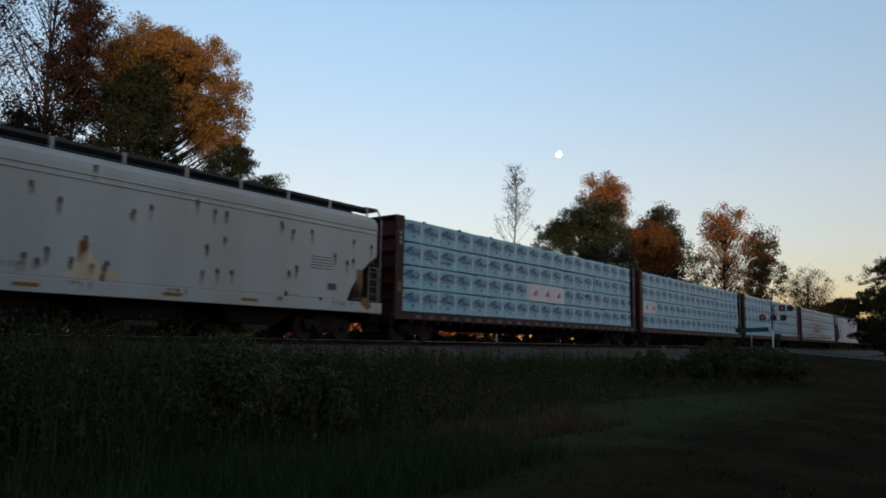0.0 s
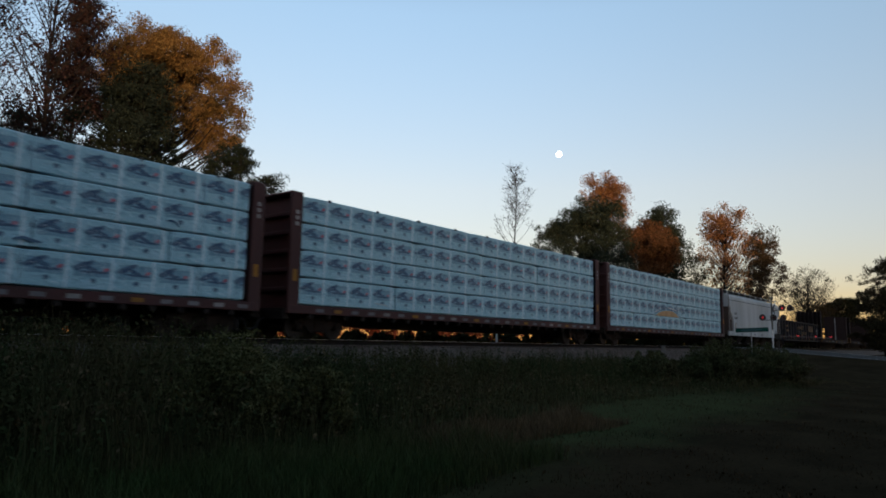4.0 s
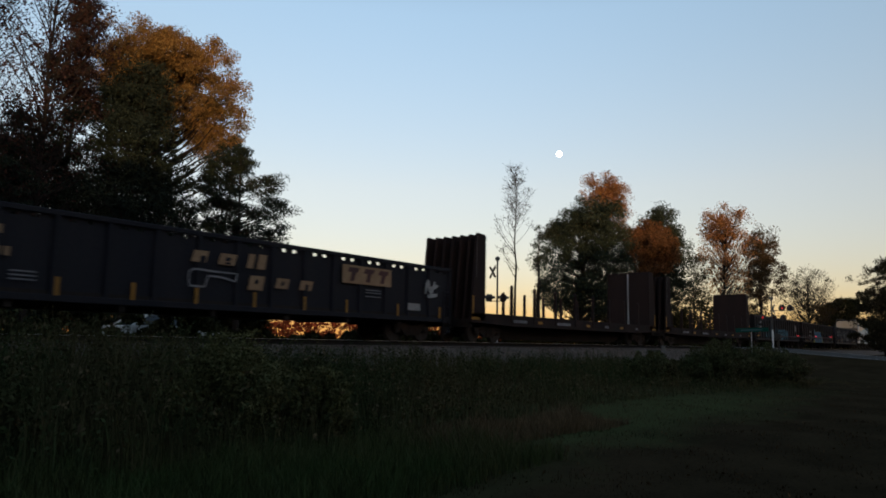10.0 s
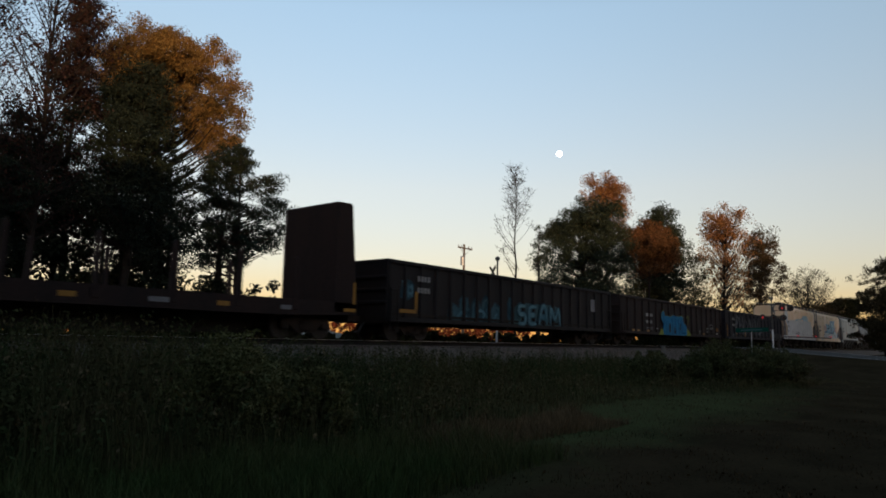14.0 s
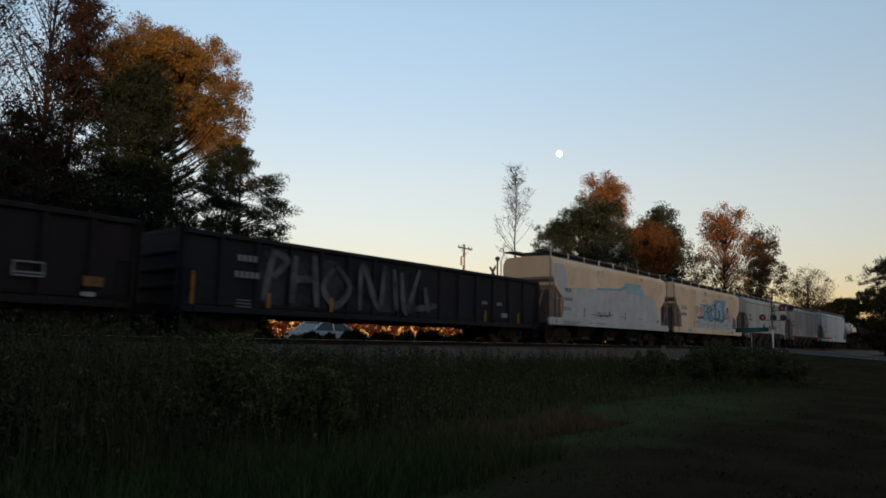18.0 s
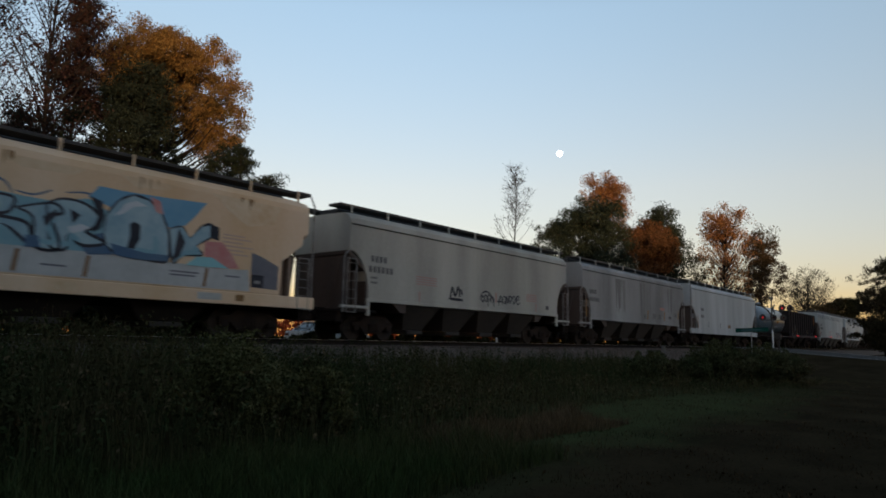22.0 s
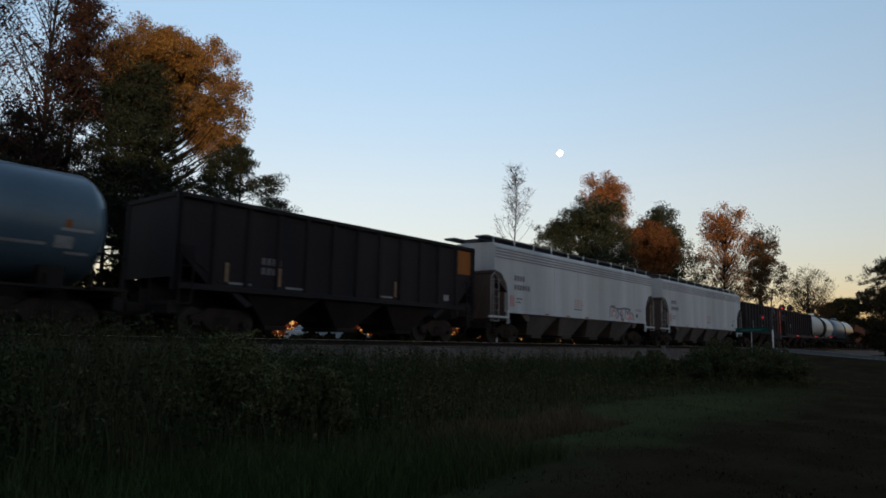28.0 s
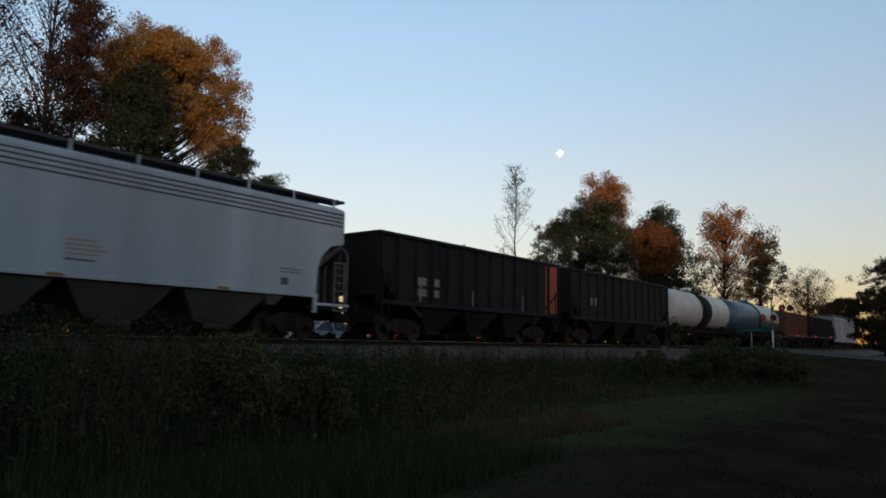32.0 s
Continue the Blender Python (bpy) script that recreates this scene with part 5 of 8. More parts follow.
def gondola(name, label, front, rear, paint, zlow=1.05, ztop=3.15, panels=14, half=1.55, deep=False, ports=False, group="gondola cars", label_group=""):
    th, L = car(name, label, "gondola car" if not deep else "hopper car", front, rear, inset=2.0, group=group)
    w = half
    sheet_top = ztop - (0.26 if ports else 0.14)
    if not deep:
        part("floor", Build().box(-L / 2 + 0.1, L / 2 - 0.1, -w + 0.06, w - 0.06, max(zlow, 1.0), max(zlow, 1.0) + 0.1), M_UNDER, th)
    for s in (-1, 1):
        y0, y1 = sorted((s * (w - 0.15), s * (w - 0.11)))
        if deep:
            d = 1.35
            pts = [(-L / 2 + 0.12, sheet_top), (-L / 2 + 0.12, 2.6), (-L / 2 + d, zlow), (L / 2 - d, zlow), (L / 2 - 0.12, 2.6), (L / 2 - 0.12, sheet_top)]
            part("side_sheet", Build().prism(pts, y0, y1), paint, th)
        else:
            part("side_sheet", Build().box(-L / 2 + 0.06, L / 2 - 0.06, y0, y1, zlow, sheet_top), paint, th)
        yo0, yo1 = sorted((s * w, s * (w - 0.16)))
        part("top_chord", Build().box(-L / 2, L / 2, yo0, yo1, ztop - 0.15, ztop, 0.02), paint, th)
        part("side_sill", Build().box(-L / 2, L / 2, yo0, yo1, zlow - 0.02, zlow + 0.16, 0.015), paint, th)
        if ports:
            for k in range(panels * 3):
                x = -L / 2 + L * (k + 0.5) / (panels * 3)
                part("port_block", Build().box(x - L / panels / 6 * 0.62, x + L / panels / 6 * 0.62, y0, y1, sheet_top, ztop - 0.14), paint, th)
        rib_me = Build().loft([[(-0.10, s * (w - 0.112), z), (-0.055, s * w, z), (0.055, s * w, z), (0.10, s * (w - 0.112), z)] for z in (zlow + 0.14, ztop - 0.14)]).mesh("rib", paint)
        for k in range(panels + 1):
            x = -L / 2 + 0.12 + (L - 0.24) * k / panels
            part("rib", rib_me, None, th, at=(x, 0, 0))
        # corner posts
        for q in (-1, 1):
            a, b = sorted((q * L / 2, q * (L / 2 - 0.14)))
            part("corner_post", Build().box(a, b, yo0, yo1, zlow - 0.05, ztop, 0.015), paint, th)
    for q in (-1, 1):
        if deep:
            part("slope_sheet", Build().prism([(q * (L / 2 - 0.15), 2.75), (q * (L / 2 - 0.15), 2.62), (q * (L / 2 - 2.6), 0.95), (q * (L / 2 - 2.8), 1.05)], -w + 0.08, w - 0.08), paint, th, "dark sloping end sheet")
            part("end_web", Build().prism([(q * (L / 2 - 0.1), 1.0), (q * (L / 2 - 0.1), 2.62), (q * (L / 2 - 2.5), 1.0)], -0.05, 0.05), M_UNDER, th, "dark web plate under the end slope")
            part("end_web", Build().prism([(q * (L / 2 - 0.12), 1.1), (q * (L / 2 - 0.12), 2.6), (q * (L / 2 - 0.7), 2.2), (q * (L / 2 - 0.7), 1.1)], 0.5, 0.56), M_UNDER, th)
            a, b = sorted((q * (L / 2 - 0.05), q * (L / 2 - 0.12)))
            part("end_sheet", Build().box(a, b, -w + 0.1, w - 0.1, 1.75, ztop - 0.05), paint, th)
            part("end_chord", Build().box(*sorted((q * L / 2, q * (L / 2 - 0.14))), -w + 0.16, w - 0.16, ztop - 0.14, ztop, 0.015), paint, th)
        else:
            a, b = sorted((q * (L / 2 - 0.02), q * (L / 2 - 0.08)))
            part("end_sheet", Build().box(a, b, -w + 0.16, w - 0.16, zlow, ztop - 0.02), paint, th)
            for zz in (1.5, 2.0, 2.5):
                part("end_rib", Build().box(*sorted((q * (L / 2 + 0.07), q * (L / 2 - 0.02))), -w + 0.05, w - 0.05, zz - 0.06, zz + 0.06, 0.02), paint, th)
            part("end_chord", Build().box(*sorted((q * L / 2, q * (L / 2 - 0.16))), -w + 0.16, w - 0.16, ztop - 0.15, ztop, 0.015), paint, th)
    part("centre_sill", Build().box(-L / 2, L / 2, -0.3, 0.3, 0.66, max(zlow, 1.0)), M_UNDER, th)
    if deep:
        for k in range(3):
            c = (k - 1) * (L - 5.0) / 3
            hw = (L - 5.2) / 6
            bay = part("discharge_bay", Build().loft([[(c - 0.4, -0.9, 0.4), (c + 0.4, -0.9, 0.4), (c + 0.4, 0.9, 0.4), (c - 0.4, 0.9, 0.4)],
                                                 [(c - hw, -w + 0.1, zlow + 0.02), (c + hw, -w + 0.1, zlow + 0.02), (c + hw, w - 0.1, zlow + 0.02), (c - hw, w - 0.1, zlow + 0.02)]]), M_UNDER, th)
            part("outlet_gate", Build().box(c - 0.45, c + 0.45, -1.0, 1.0, 0.28, 0.42, 0.02), M_UNDER, bay)
    else:
        for k in range(6):
            x = -L / 2 + 3.2 + (L - 6.4) * k / 5
            part("crossbearer", Build().prism([(x - 0.08, 1.0), (x + 0.08, 1.0), (x + 0.08, 0.64), (x - 0.08, 0.64)], -w + 0.1, w - 0.1), M_UNDER, th)
    ladder(th, -L / 2 + 0.2, -w - 0.03, zlow - 0.45, zlow + 1.3, 0.4, paint, 4)
    ladder(th, L / 2 - 0.62, -w - 0.03, zlow - 0.45, zlow + 1.3, 0.4, paint, 4)
    return th, L, w


PACK_CACHE = {}


def package_mesh(length, material):
    key = (round(length, 2), material.name)
    if key not in PACK_CACHE:
        b = Build()
        n = 10
        loops = []
        r2 = random.Random(int(length * 100))
        for i in range(n + 1):
            x = length * i / n
            bulge = 0.012 * math.sin(i * 2.1) + r2.uniform(-0.008, 0.008)
            k = 0.02 if i in (0, n) else 0.0
            loops.append([(x, -0.60 - bulge + k, -0.42), (x, -0.57 + k, -0.458 + k), (x, 0.57, -0.458 + k), (x, 0.6, -0.42), (x, 0.6, 0.42), (x, 0.57, 0.46 - k),
                          (x, -0.57 + k, 0.46 - k), (x, -0.60 - bulge + k, 0.42)])
        b.loft(loops)
        PACK_CACHE[key] = b.mesh("lumber_package", material)
    return PACK_CACHE[key]


def lumber_car(front, rear, seed, label, hole=False, whites=()):
    """Centre-beam flatcar with wrapped lumber; front and rear are the ends of the load."""
    th, L = car("lumber_flatcar", label, "flatcar", front - 0.62, rear + 0.62, inset=1.9, group="lumber flatcars")
    rnd = random.Random(seed)
    half = (rear - front) / 2
    w = 1.52
    for s in (-1, 1):
        y0, y1 = sorted((s * (w + 0.03), s * (w - 0.12)))
        part("side_sill", Build().box(-L / 2 + 0.1, L / 2 - 0.1, y0, y1, 0.86, 1.14, 0.015), M_LUMRED, th)
    part("deck", Build().box(-L / 2 + 0.1, L / 2 - 0.1, -w + 0.12, w - 0.12, 1.02, 1.12), M_LUMRED, th)
    part("centre_sill", Build().prism([(-L / 2, 1.0), (L / 2, 1.0), (L / 2, 0.8), (half - 5, 0.45), (-half + 5, 0.45), (-L / 2, 0.8)], -0.35, 0.35), M_UNDER, th)
    n = 26
    for k in range(n):                                                   # winches and reflectors under the deck edge
        x = -half + 0.5 + (2 * half - 1) * k / (n - 1)
        part("strap_winch", Build().box(x - 0.09, x + 0.09, -w - 0.02, -w + 0.1, 0.70, 0.86, 0.02), M_UNDER, th)
        m = (M_SPRAYWHITE, M_YELLOW, M_SPRAYWHITE, M_SPRAYWHITE, M_DECAL_W)[k % 5]
        decal(th, x + 0.20, x + 0.55, 0.93, 1.05, m, -w - 0.036, "reflector")
    for q in (-1, 1):                                                    # bulkheads
        x0, x1 = sorted((q * (half + 0.06), q * (half + 0.18)))
        bk = part("bulkhead", Build().box(x0, x1, -w, w, 1.1, 5.0, 0.02), M_LUMRED, th, "dark red end bulkhead")
        for s in (-1, 1):
            part("edge_post", Build().box(*sorted((q * (half + 0.06), q * (half + 0.52))), *sorted((s * (w + 0.02), s * (w - 0.14))), 1.0, 5.02, 0.02), M_LUMRED, bk)
        for z in (1.7, 2.35, 3.0, 3.65, 4.3):
            part("bulkhead_rib", Build().box(*sorted((q * (half + 0.18), q * (half + 0.36))), -w + 0.14, w - 0.14, z - 0.07, z + 0.07, 0.02), M_LUMRED, bk)
        part("top_cap", Build().box(*sorted((q * (half + 0.04), q * (half + 0.54))), -w + 0.02, w - 0.02, 4.96, 5.04, 0.02), M_LUMRED, bk)
        xm = q * (half + 0.29)
        decal(th, xm - 0.09, xm + 0.09, 1.95, 2.35, M_YELLOW, -w - 0.026, "reflector", "yellow reflector")
        for z in (3.85, 4.05, 4.25):
            decal(th, xm - 0.07, xm + 0.07, z, z + 0.13, M_DECAL_W, -w - 0.026, "stencil")
    part("centre_beam", Build().box(-half, half, -0.12, 0.12, 1.1, 1.5), M_LUMRED, th)
    part("top_beam", Build().box(-half, half, -0.16, 0.16, 4.62, 4.9), M_LUMRED, th)
    for row in range(4):
        z = 1.635 + row * 0.95
        cuts, x = [], -half + 0.02
        stops = [q for r, a, b in whites if r == row for q in (a, b)] + [half - 0.02]
        for stop in stops:                              # packages between the ends and round any white one
            while x < stop - 0.01:
                ln = stop - x if stops.index(stop) == 1 and len(stops) == 3 else min(rnd.choice((3.6, 4.8, 4.8, 6.0)), stop - x)
                if stop - (x + ln) < 1.2:
                    ln = stop - x
                cuts.append((x, ln))
                x += ln
        for x, ln in cuts:
            white = any(r == row and abs(a - x) < 0.05 for r, a, b in whites)
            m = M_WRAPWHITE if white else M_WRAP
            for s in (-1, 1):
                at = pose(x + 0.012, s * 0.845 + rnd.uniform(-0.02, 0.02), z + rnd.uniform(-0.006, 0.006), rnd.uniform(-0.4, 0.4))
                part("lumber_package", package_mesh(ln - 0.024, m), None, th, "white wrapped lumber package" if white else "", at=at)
            if white:
                for k in range(round(ln / 1.25)):
                    c = x + 0.7 + 1.2 * k
                    strokes(th, [[(c - 0.2, z - 0.1), (c - 0.05, z - 0.02), (c + 0.1, z + 0.15)], [(c - 0.12, z - 0.16), (c + 0.02, z - 0.04), (c + 0.2, z - 0.1)], [(c - 0.02, z - 0.02), (c + 0.18, z + 0.08)]], 0.11, M_REDPRINT, -1.485, "red_print")
        part("dunnage_strip", Build().box(-half + 0.1, half - 0.1, -1.36, -0.3, z - 0.488, z - 0.460), M_UNDER, th)
    for k in range(9):                                                   # hold-down cables
        x = -half + 1.2 + (2 * half - 2.4) * k / 8
        part("strap", Build().box(x - 0.03, x + 0.03, -1.49, -0.2, 4.947, 4.957), M_BLACK, th, "dark cable over the load")
        part("strap_end", Build().box(x - 0.035, x + 0.035, -1.52, -1.40, 4.89, 4.975, 0.01), M_BLACK, th)
    for k in range(16 if hole else 7):                                   # crumpled folds of the wrap
        x, z = rnd.uniform(-half + 1, half - 1.5), rnd.choice((1.63, 2.56, 3.48, 4.41)) + rnd.uniform(-0.3, 0.35)
        if hole and k < 9:
            x, z = rnd.uniform(-4.2, 2.6), rnd.uniform(2.35, 3.1)
        ln = rnd.uniform(0.3, 0.8)
        strokes(th, [[(x, z), (x + ln * 0.3, z + rnd.uniform(-0.05, 0.09)), (x + ln * 0.7, z + rnd.uniform(-0.08, 0.05)), (x + ln, z + rnd.uniform(-0.14, 0.02))]], rnd.uniform(0.03, 0.08), (M_SPRAYDARK, M_SPRAYNAVY, M_PATCHGREY)[k % 3], -1.474, "loose_film", "crumpled fold of plastic wrap")
    if hole:
        patch(th, [(-3.7, 2.10), (-3.1, 2.30), (-2.5, 2.44), (-1.6, 2.50), (-0.5, 2.50), (0.15, 2.36), (0.75, 2.10)], M_LUMBER, -1.475, "torn_wrap", "torn wrap showing bare lumber")
        for x in (-2.9, -1.8, -0.7):
            decal(th, x, x + 0.03, 2.11, 2.38, M_ENDBROWN, -1.481, "board_joint")
        strokes(th, [[(-4.0, 2.2), (-3.2, 2.42), (-2.4, 2.56), (-1.4, 2.66)], [(-3.6, 2.62), (-2.6, 2.78), (-1.5, 2.74)], [(-0.9, 2.62), (0.1, 2.5), (0.9, 2.16)], [(1.3, 2.75), (2.0, 2.68), (2.6, 2.74)]], 0.055, M_SPRAYDARK, -1.49, "torn_film", "dark curled edge of torn film")
        strokes(th, [[(-1.6, 2.74), (-0.6, 2.66), (0.2, 2.56)], [(-3.9, 2.32), (-3.2, 2.5)]], 0.06, M_WRAPWHITE, -1.496, "torn_film", "pale curled edge of torn film")
    return th


def stake_car(front, rear, seed, stakes):
    th, L = car("bulkhead_flatcar", "empty dark brown bulkhead flatcar with steel side stakes", "flatcar", front, rear, inset=2.0, group="bulkhead flatcars")
    rnd = random.Random(seed)
    w = 1.52
    for s in (-1, 1):
        y0, y1 = sorted((s * w, s * (w - 0.14)))
        part("side_sill", Build().prism([(-L / 2, 1.34), (L / 2, 1.34), (L / 2, 0.92), (L / 2 - 3.5, 0.80), (-L / 2 + 3.5, 0.80), (-L / 2, 0.92)], y0, y1), M_FLATBROWN, th)
    for k in range(24):
        x = -L / 2 + 0.8 + (L - 1.6) * (k + 0.5) / 24
        part("deck_board", Build().box(x - (L - 1.6) / 48 + 0.01, x + (L - 1.6) / 48 - 0.01, -w + 0.14, w - 0.14, 1.14, 1.22), M_TIE, th)
    part("centre_sill", Build().prism([(-L / 2, 1.1), (L / 2, 1.1), (L / 2, 0.75), (L / 2 - 3.4, 0.55), (L / 2 - 4.2, 0.16), (-L / 2 + 4.2, 0.16), (-L / 2 + 3.4, 0.55), (-L / 2, 0.75)], -0.35, 0.35), M_UNDER, th)
    for q in (-1, 1):
        xo, xi = q * L / 2, q * (L / 2 - 0.18)
        bk = part("bulkhead", Build().box(*sorted((xo - q * 1.08, xo - q * 0.98)), -w + 0.05, w - 0.05, 1.2, 5.02, 0.02), M_FLATBROWN, th, "tall dark bulkhead")
        for s in (-1, 1):
            y0, y1 = sorted((s * w, s * (w - 0.1)))
            part("side_web", Build().prism([(xo, 1.0), (xo - q * 1.1, 1.0), (xo - q * 1.1, 4.9), (xo - q * 1.04, 5.0), (xo - q * 0.45, 5.03), (xo - q * 0.38, 4.95)], y0, y1), M_FLATBROWN, bk)
        for y in (-1.0, -0.5, 0, 0.5, 1.0):
            part("stiffener", Build().prism([(xo - q * 0.1, 1.0), (xo - q * 0.98, 1.0), (xo - q * 0.98, 5.0), (xo - q * 0.5, 5.0)], y - 0.06, y + 0.06), M_FLATBROWN, bk)
        if seed == 5 and q > 0:
            part("ladder_strip", Build().box(*sorted((xo - q * 1.085, xo - q * 1.12)), -0.05, 0.05, 1.3, 4.9), M_DECAL_W, bk, "pale worn strip")
        # pale dots stand for light coming through holes in the web
        for k in range(13 if q < 0 else 0):
            part("bolt_hole", Build().box(*sorted((xo - q * 0.375, xo - q * 0.405)), -w - 0.004, -w + 0.004, 3.0 + k * 0.15, 3.06 + k * 0.15), M_DECAL_W, bk)
        decal(th, xo - q * 0.37 - 0.30, xo - q * 0.37 + 0.30, 1.02, 1.14, M_YELLOW, -w - 0.005, "reflector", "orange reflector")
        decal(th, *sorted((xo - q * 0.10, xo - q * 0.22)), 1.3, 2.1, M_YELLOW, -w - 0.005, "reflector", "yellow stripe")
    for sx_ in stakes:
        for s in (-1, 1):
            y = s * (w - 0.03)
            sa = sx_ + (0.17 if s < 0 else -0.42)       # the two sides are staggered
            lean = rnd.uniform(-0.8, 0.8)
            st = part("stake", Build().loft([[(-0.07, -0.07, 0), (0.07, -0.07, 0), (0.07, 0.07, 0), (-0.07, 0.07, 0)], [(-0.06, -0.06, 1.45), (0.06, -0.06, 1.45), (0.06, 0.06, 1.45), (-0.06, 0.06, 1.45)],
                                             [(-0.06, -0.06, 1.52), (0.02, -0.06, 1.60), (0.02, 0.06, 1.60), (-0.06, 0.06, 1.52)]]), M_FLATBROWN, th, at=pose(sa, y, 1.2, 0, lean, 0))
            part("stake_pocket", Build().box(sa - 0.12, sa + 0.12, *sorted((s * (w - 0.14), s * (w + 0.035))), 0.98, 1.26, 0.02), M_FLATBROWN, th)
    for k, (a, b, m) in enumerate(((0.16, 0.22, M_DECAL_W), (0.27, 0.29, M_YELLOW), (0.36, 0.43, M_DECAL_W), (0.52, 0.54, M_YELLOW), (0.63, 0.66, M_DECAL_W), (0.73, 0.75, M_YELLOW), (0.84, 0.86, M_DECAL_W))):
        decal(th, -L / 2 + L * a, -L / 2 + L * b, 0.98, 1.12, M_SPRAYWHITE if m is M_DECAL_W else m, -w - 0.005, "marking")
    return th


def tank(name, label, front, rear, paint, bands=(), radius=1.55, zc=2.88, group="tank cars"):
    th, L = car(name, label, "tank car", front, rear, inset=1.8, group=group)
    half = L / 2 - 0.40
    loops = []
    for x, k in ((-half, 0.30), (-half + 0.06, 0.55), (-half + 0.2, 0.80), (-half + 0.4, 0.93), (-half + 0.62, 1.0), (half - 0.62, 1.0), (half - 0.4, 0.93), (half - 0.2, 0.80), (half - 0.06, 0.55), (half, 0.30)):
        loops.append([(x, math.cos(2 * math.pi * i / 40) * radius * k, zc + math.sin(2 * math.pi * i / 40) * radius * k) for i in range(40)])
    part("shell", Build().loft(loops), paint, th, smooth=True)
    for x0, x1, m, nm in bands:
        part(nm, Build().loft([[(x, math.cos(2 * math.pi * i / 40) * (radius + 0.012), zc + math.sin(2 * math.pi * i / 40) * (radius + 0.012)) for i in range(40)] for x in (x0, x1)]), m, th, smooth=True)
    for q in (-1, 1):
        part("stub_sill", Build().box(*sorted((q * L / 2, q * (L / 2 - 3.4))), -0.32, 0.32, 0.85, 1.25), M_UNDER, th)
        part("saddle", Build().box(*sorted((q * (L / 2 - 1.55), q * (L / 2 - 2.15))), -1.2, 1.2, 1.1, 1.75), M_UNDER, th)
        part("end_platform", Build().box(*sorted((q * L / 2, q * (L / 2 - 1.1))), -1.5, 1.5, 1.18, 1.26), M_UNDER, th)
        for s in (-1, 1):
            x = q * (L / 2 - 0.1)
            part("handrail", Build().path([(x, s * 1.45, 1.26), (x, s * 1.45, 2.0), (x - q * 0.15, s * 1.45, 2.15), (x - q * 0.75, s * 1.45, 2.15), (x - q * 0.85, s * 1.45, 2.0), (x - q * 0.85, s * 1.45, 1.26)], 0.025), M_UNDER, th)
    for s in (-1, 1):
        part("side_walkway", Build().box(-L / 2 + 0.9, L / 2 - 0.9, *sorted((s * 1.32, s * 1.5)), 1.16, 1.23), M_UNDER, th)
        for k in range(7):
            x = -L / 2 + 2 + (L - 4) * k / 6
            part("walkway_bracket", Build().box(x - 0.04, x + 0.04, *sorted((s * 0.9, s * 1.42)), 1.20, 1.55), M_UNDER, th)
        arc = [(s * (radius + 0.1), 0.6), (s * (radius + 0.1), zc + 0.1)] + [(s * math.cos(radians(a)) * (radius + 0.08), zc + math.sin(radians(a)) * (radius + 0.08)) for a in (12, 25, 40, 55, 68)]
        ld = part("side_ladder", Build().path([(-1.06, y, z) for y, z in arc] + [(-0.53, y, z) for y, z in reversed(arc)], 0.03), M_UNDER, th, "dark curved side ladder")
        for k in range(9):
            a = max(0.0, (k - 5) * 17.0)
            y, z = (s * (radius + 0.1), 0.8 + k * 0.36) if k < 6 else (s * math.cos(radians(a)) * (radius + 0.08), zc + math.sin(radians(a)) * (radius + 0.08))
            part("rung", Build().tube((-1.06, y, z), (-0.53, y, z), 0.02), M_UNDER, ld)
    part("manway", Build().loft([[(-0.2 + math.cos(2 * math.pi * i / 20) * r, math.sin(2 * math.pi * i / 20) * r, zc + radius + z) for i in range(20)] for z, r in ((-0.1, 0.42), (0.28, 0.42), (0.36, 0.25))]), paint, th)
    part("top_platform", Build().box(-1.8, 0.7, -0.62, 0.62, zc + radius + 0.0, zc + radius + 0.035), M_GRATING, th)
    zt = zc + radius
    for y in (-0.62, 0.62):
        part("top_rail", Build().path([(-1.5, y, zt + 0.05), (-1.5, y, zt + 0.95), (0.6, y, zt + 0.95), (0.6, y, zt + 0.05)], 0.018), M_UNDER, th)
    part("mid_rail", Build().tube((-1.5, -0.62, zt + 0.5), (0.6, -0.62, zt + 0.5), 0.015), M_UNDER, th)
    return th, L


def tank_mark(parent, x0, x1, a0, a1, m, radius=1.55, zc=2.88, name="marking"):
    """A marking that lies on the curved shell, between two heights given as angles below the side's middle."""
    loops = [[(x, -math.cos(radians(a)) * r, zc + math.sin(radians(a)) * r) for a, r in ((a0, radius + 0.006), ((a0 + a1) / 2, radius + 0.006), (a1, radius + 0.006), (a1, radius - 0.02), (a0, radius - 0.02))] for x in (x0, x1)]
    part(name, Build().loft(loops), m, parent)


# --- rust-spotted hopper
hA, L, w = hopper("covered_hopper", "pale grey covered hopper with rusty brackets and streaks", -209.6, -191.3, M_HOPOLD, bays=3, ribs=(4.18, 4.02))
rnd = random.Random(3)
spot = Build().box(-0.042, 0.042, -w - 0.035, -w + 0.01, -0.075, 0.075, 0.014).mesh("rusty_bracket", M_UNDER)


def drips(parent, x, z, count, spread, longest, y):
    """Thin rust runs below a bracket or seam."""
    for k in range(count):
        xx = x + rnd.gauss(0, spread)
        ln = longest * rnd.uniform(0.3, 1.0)
        a = rnd.uniform(0.010, 0.042)
        patch(parent, [(xx - a, z), (xx + a, z - 0.01), (xx + a * 0.7, z - ln * 0.6), (xx, z - ln), (xx - a * 0.8, z - ln * 0.5)], M_RUSTSTAIN, y - 0.0004 * k, "rust_streak")


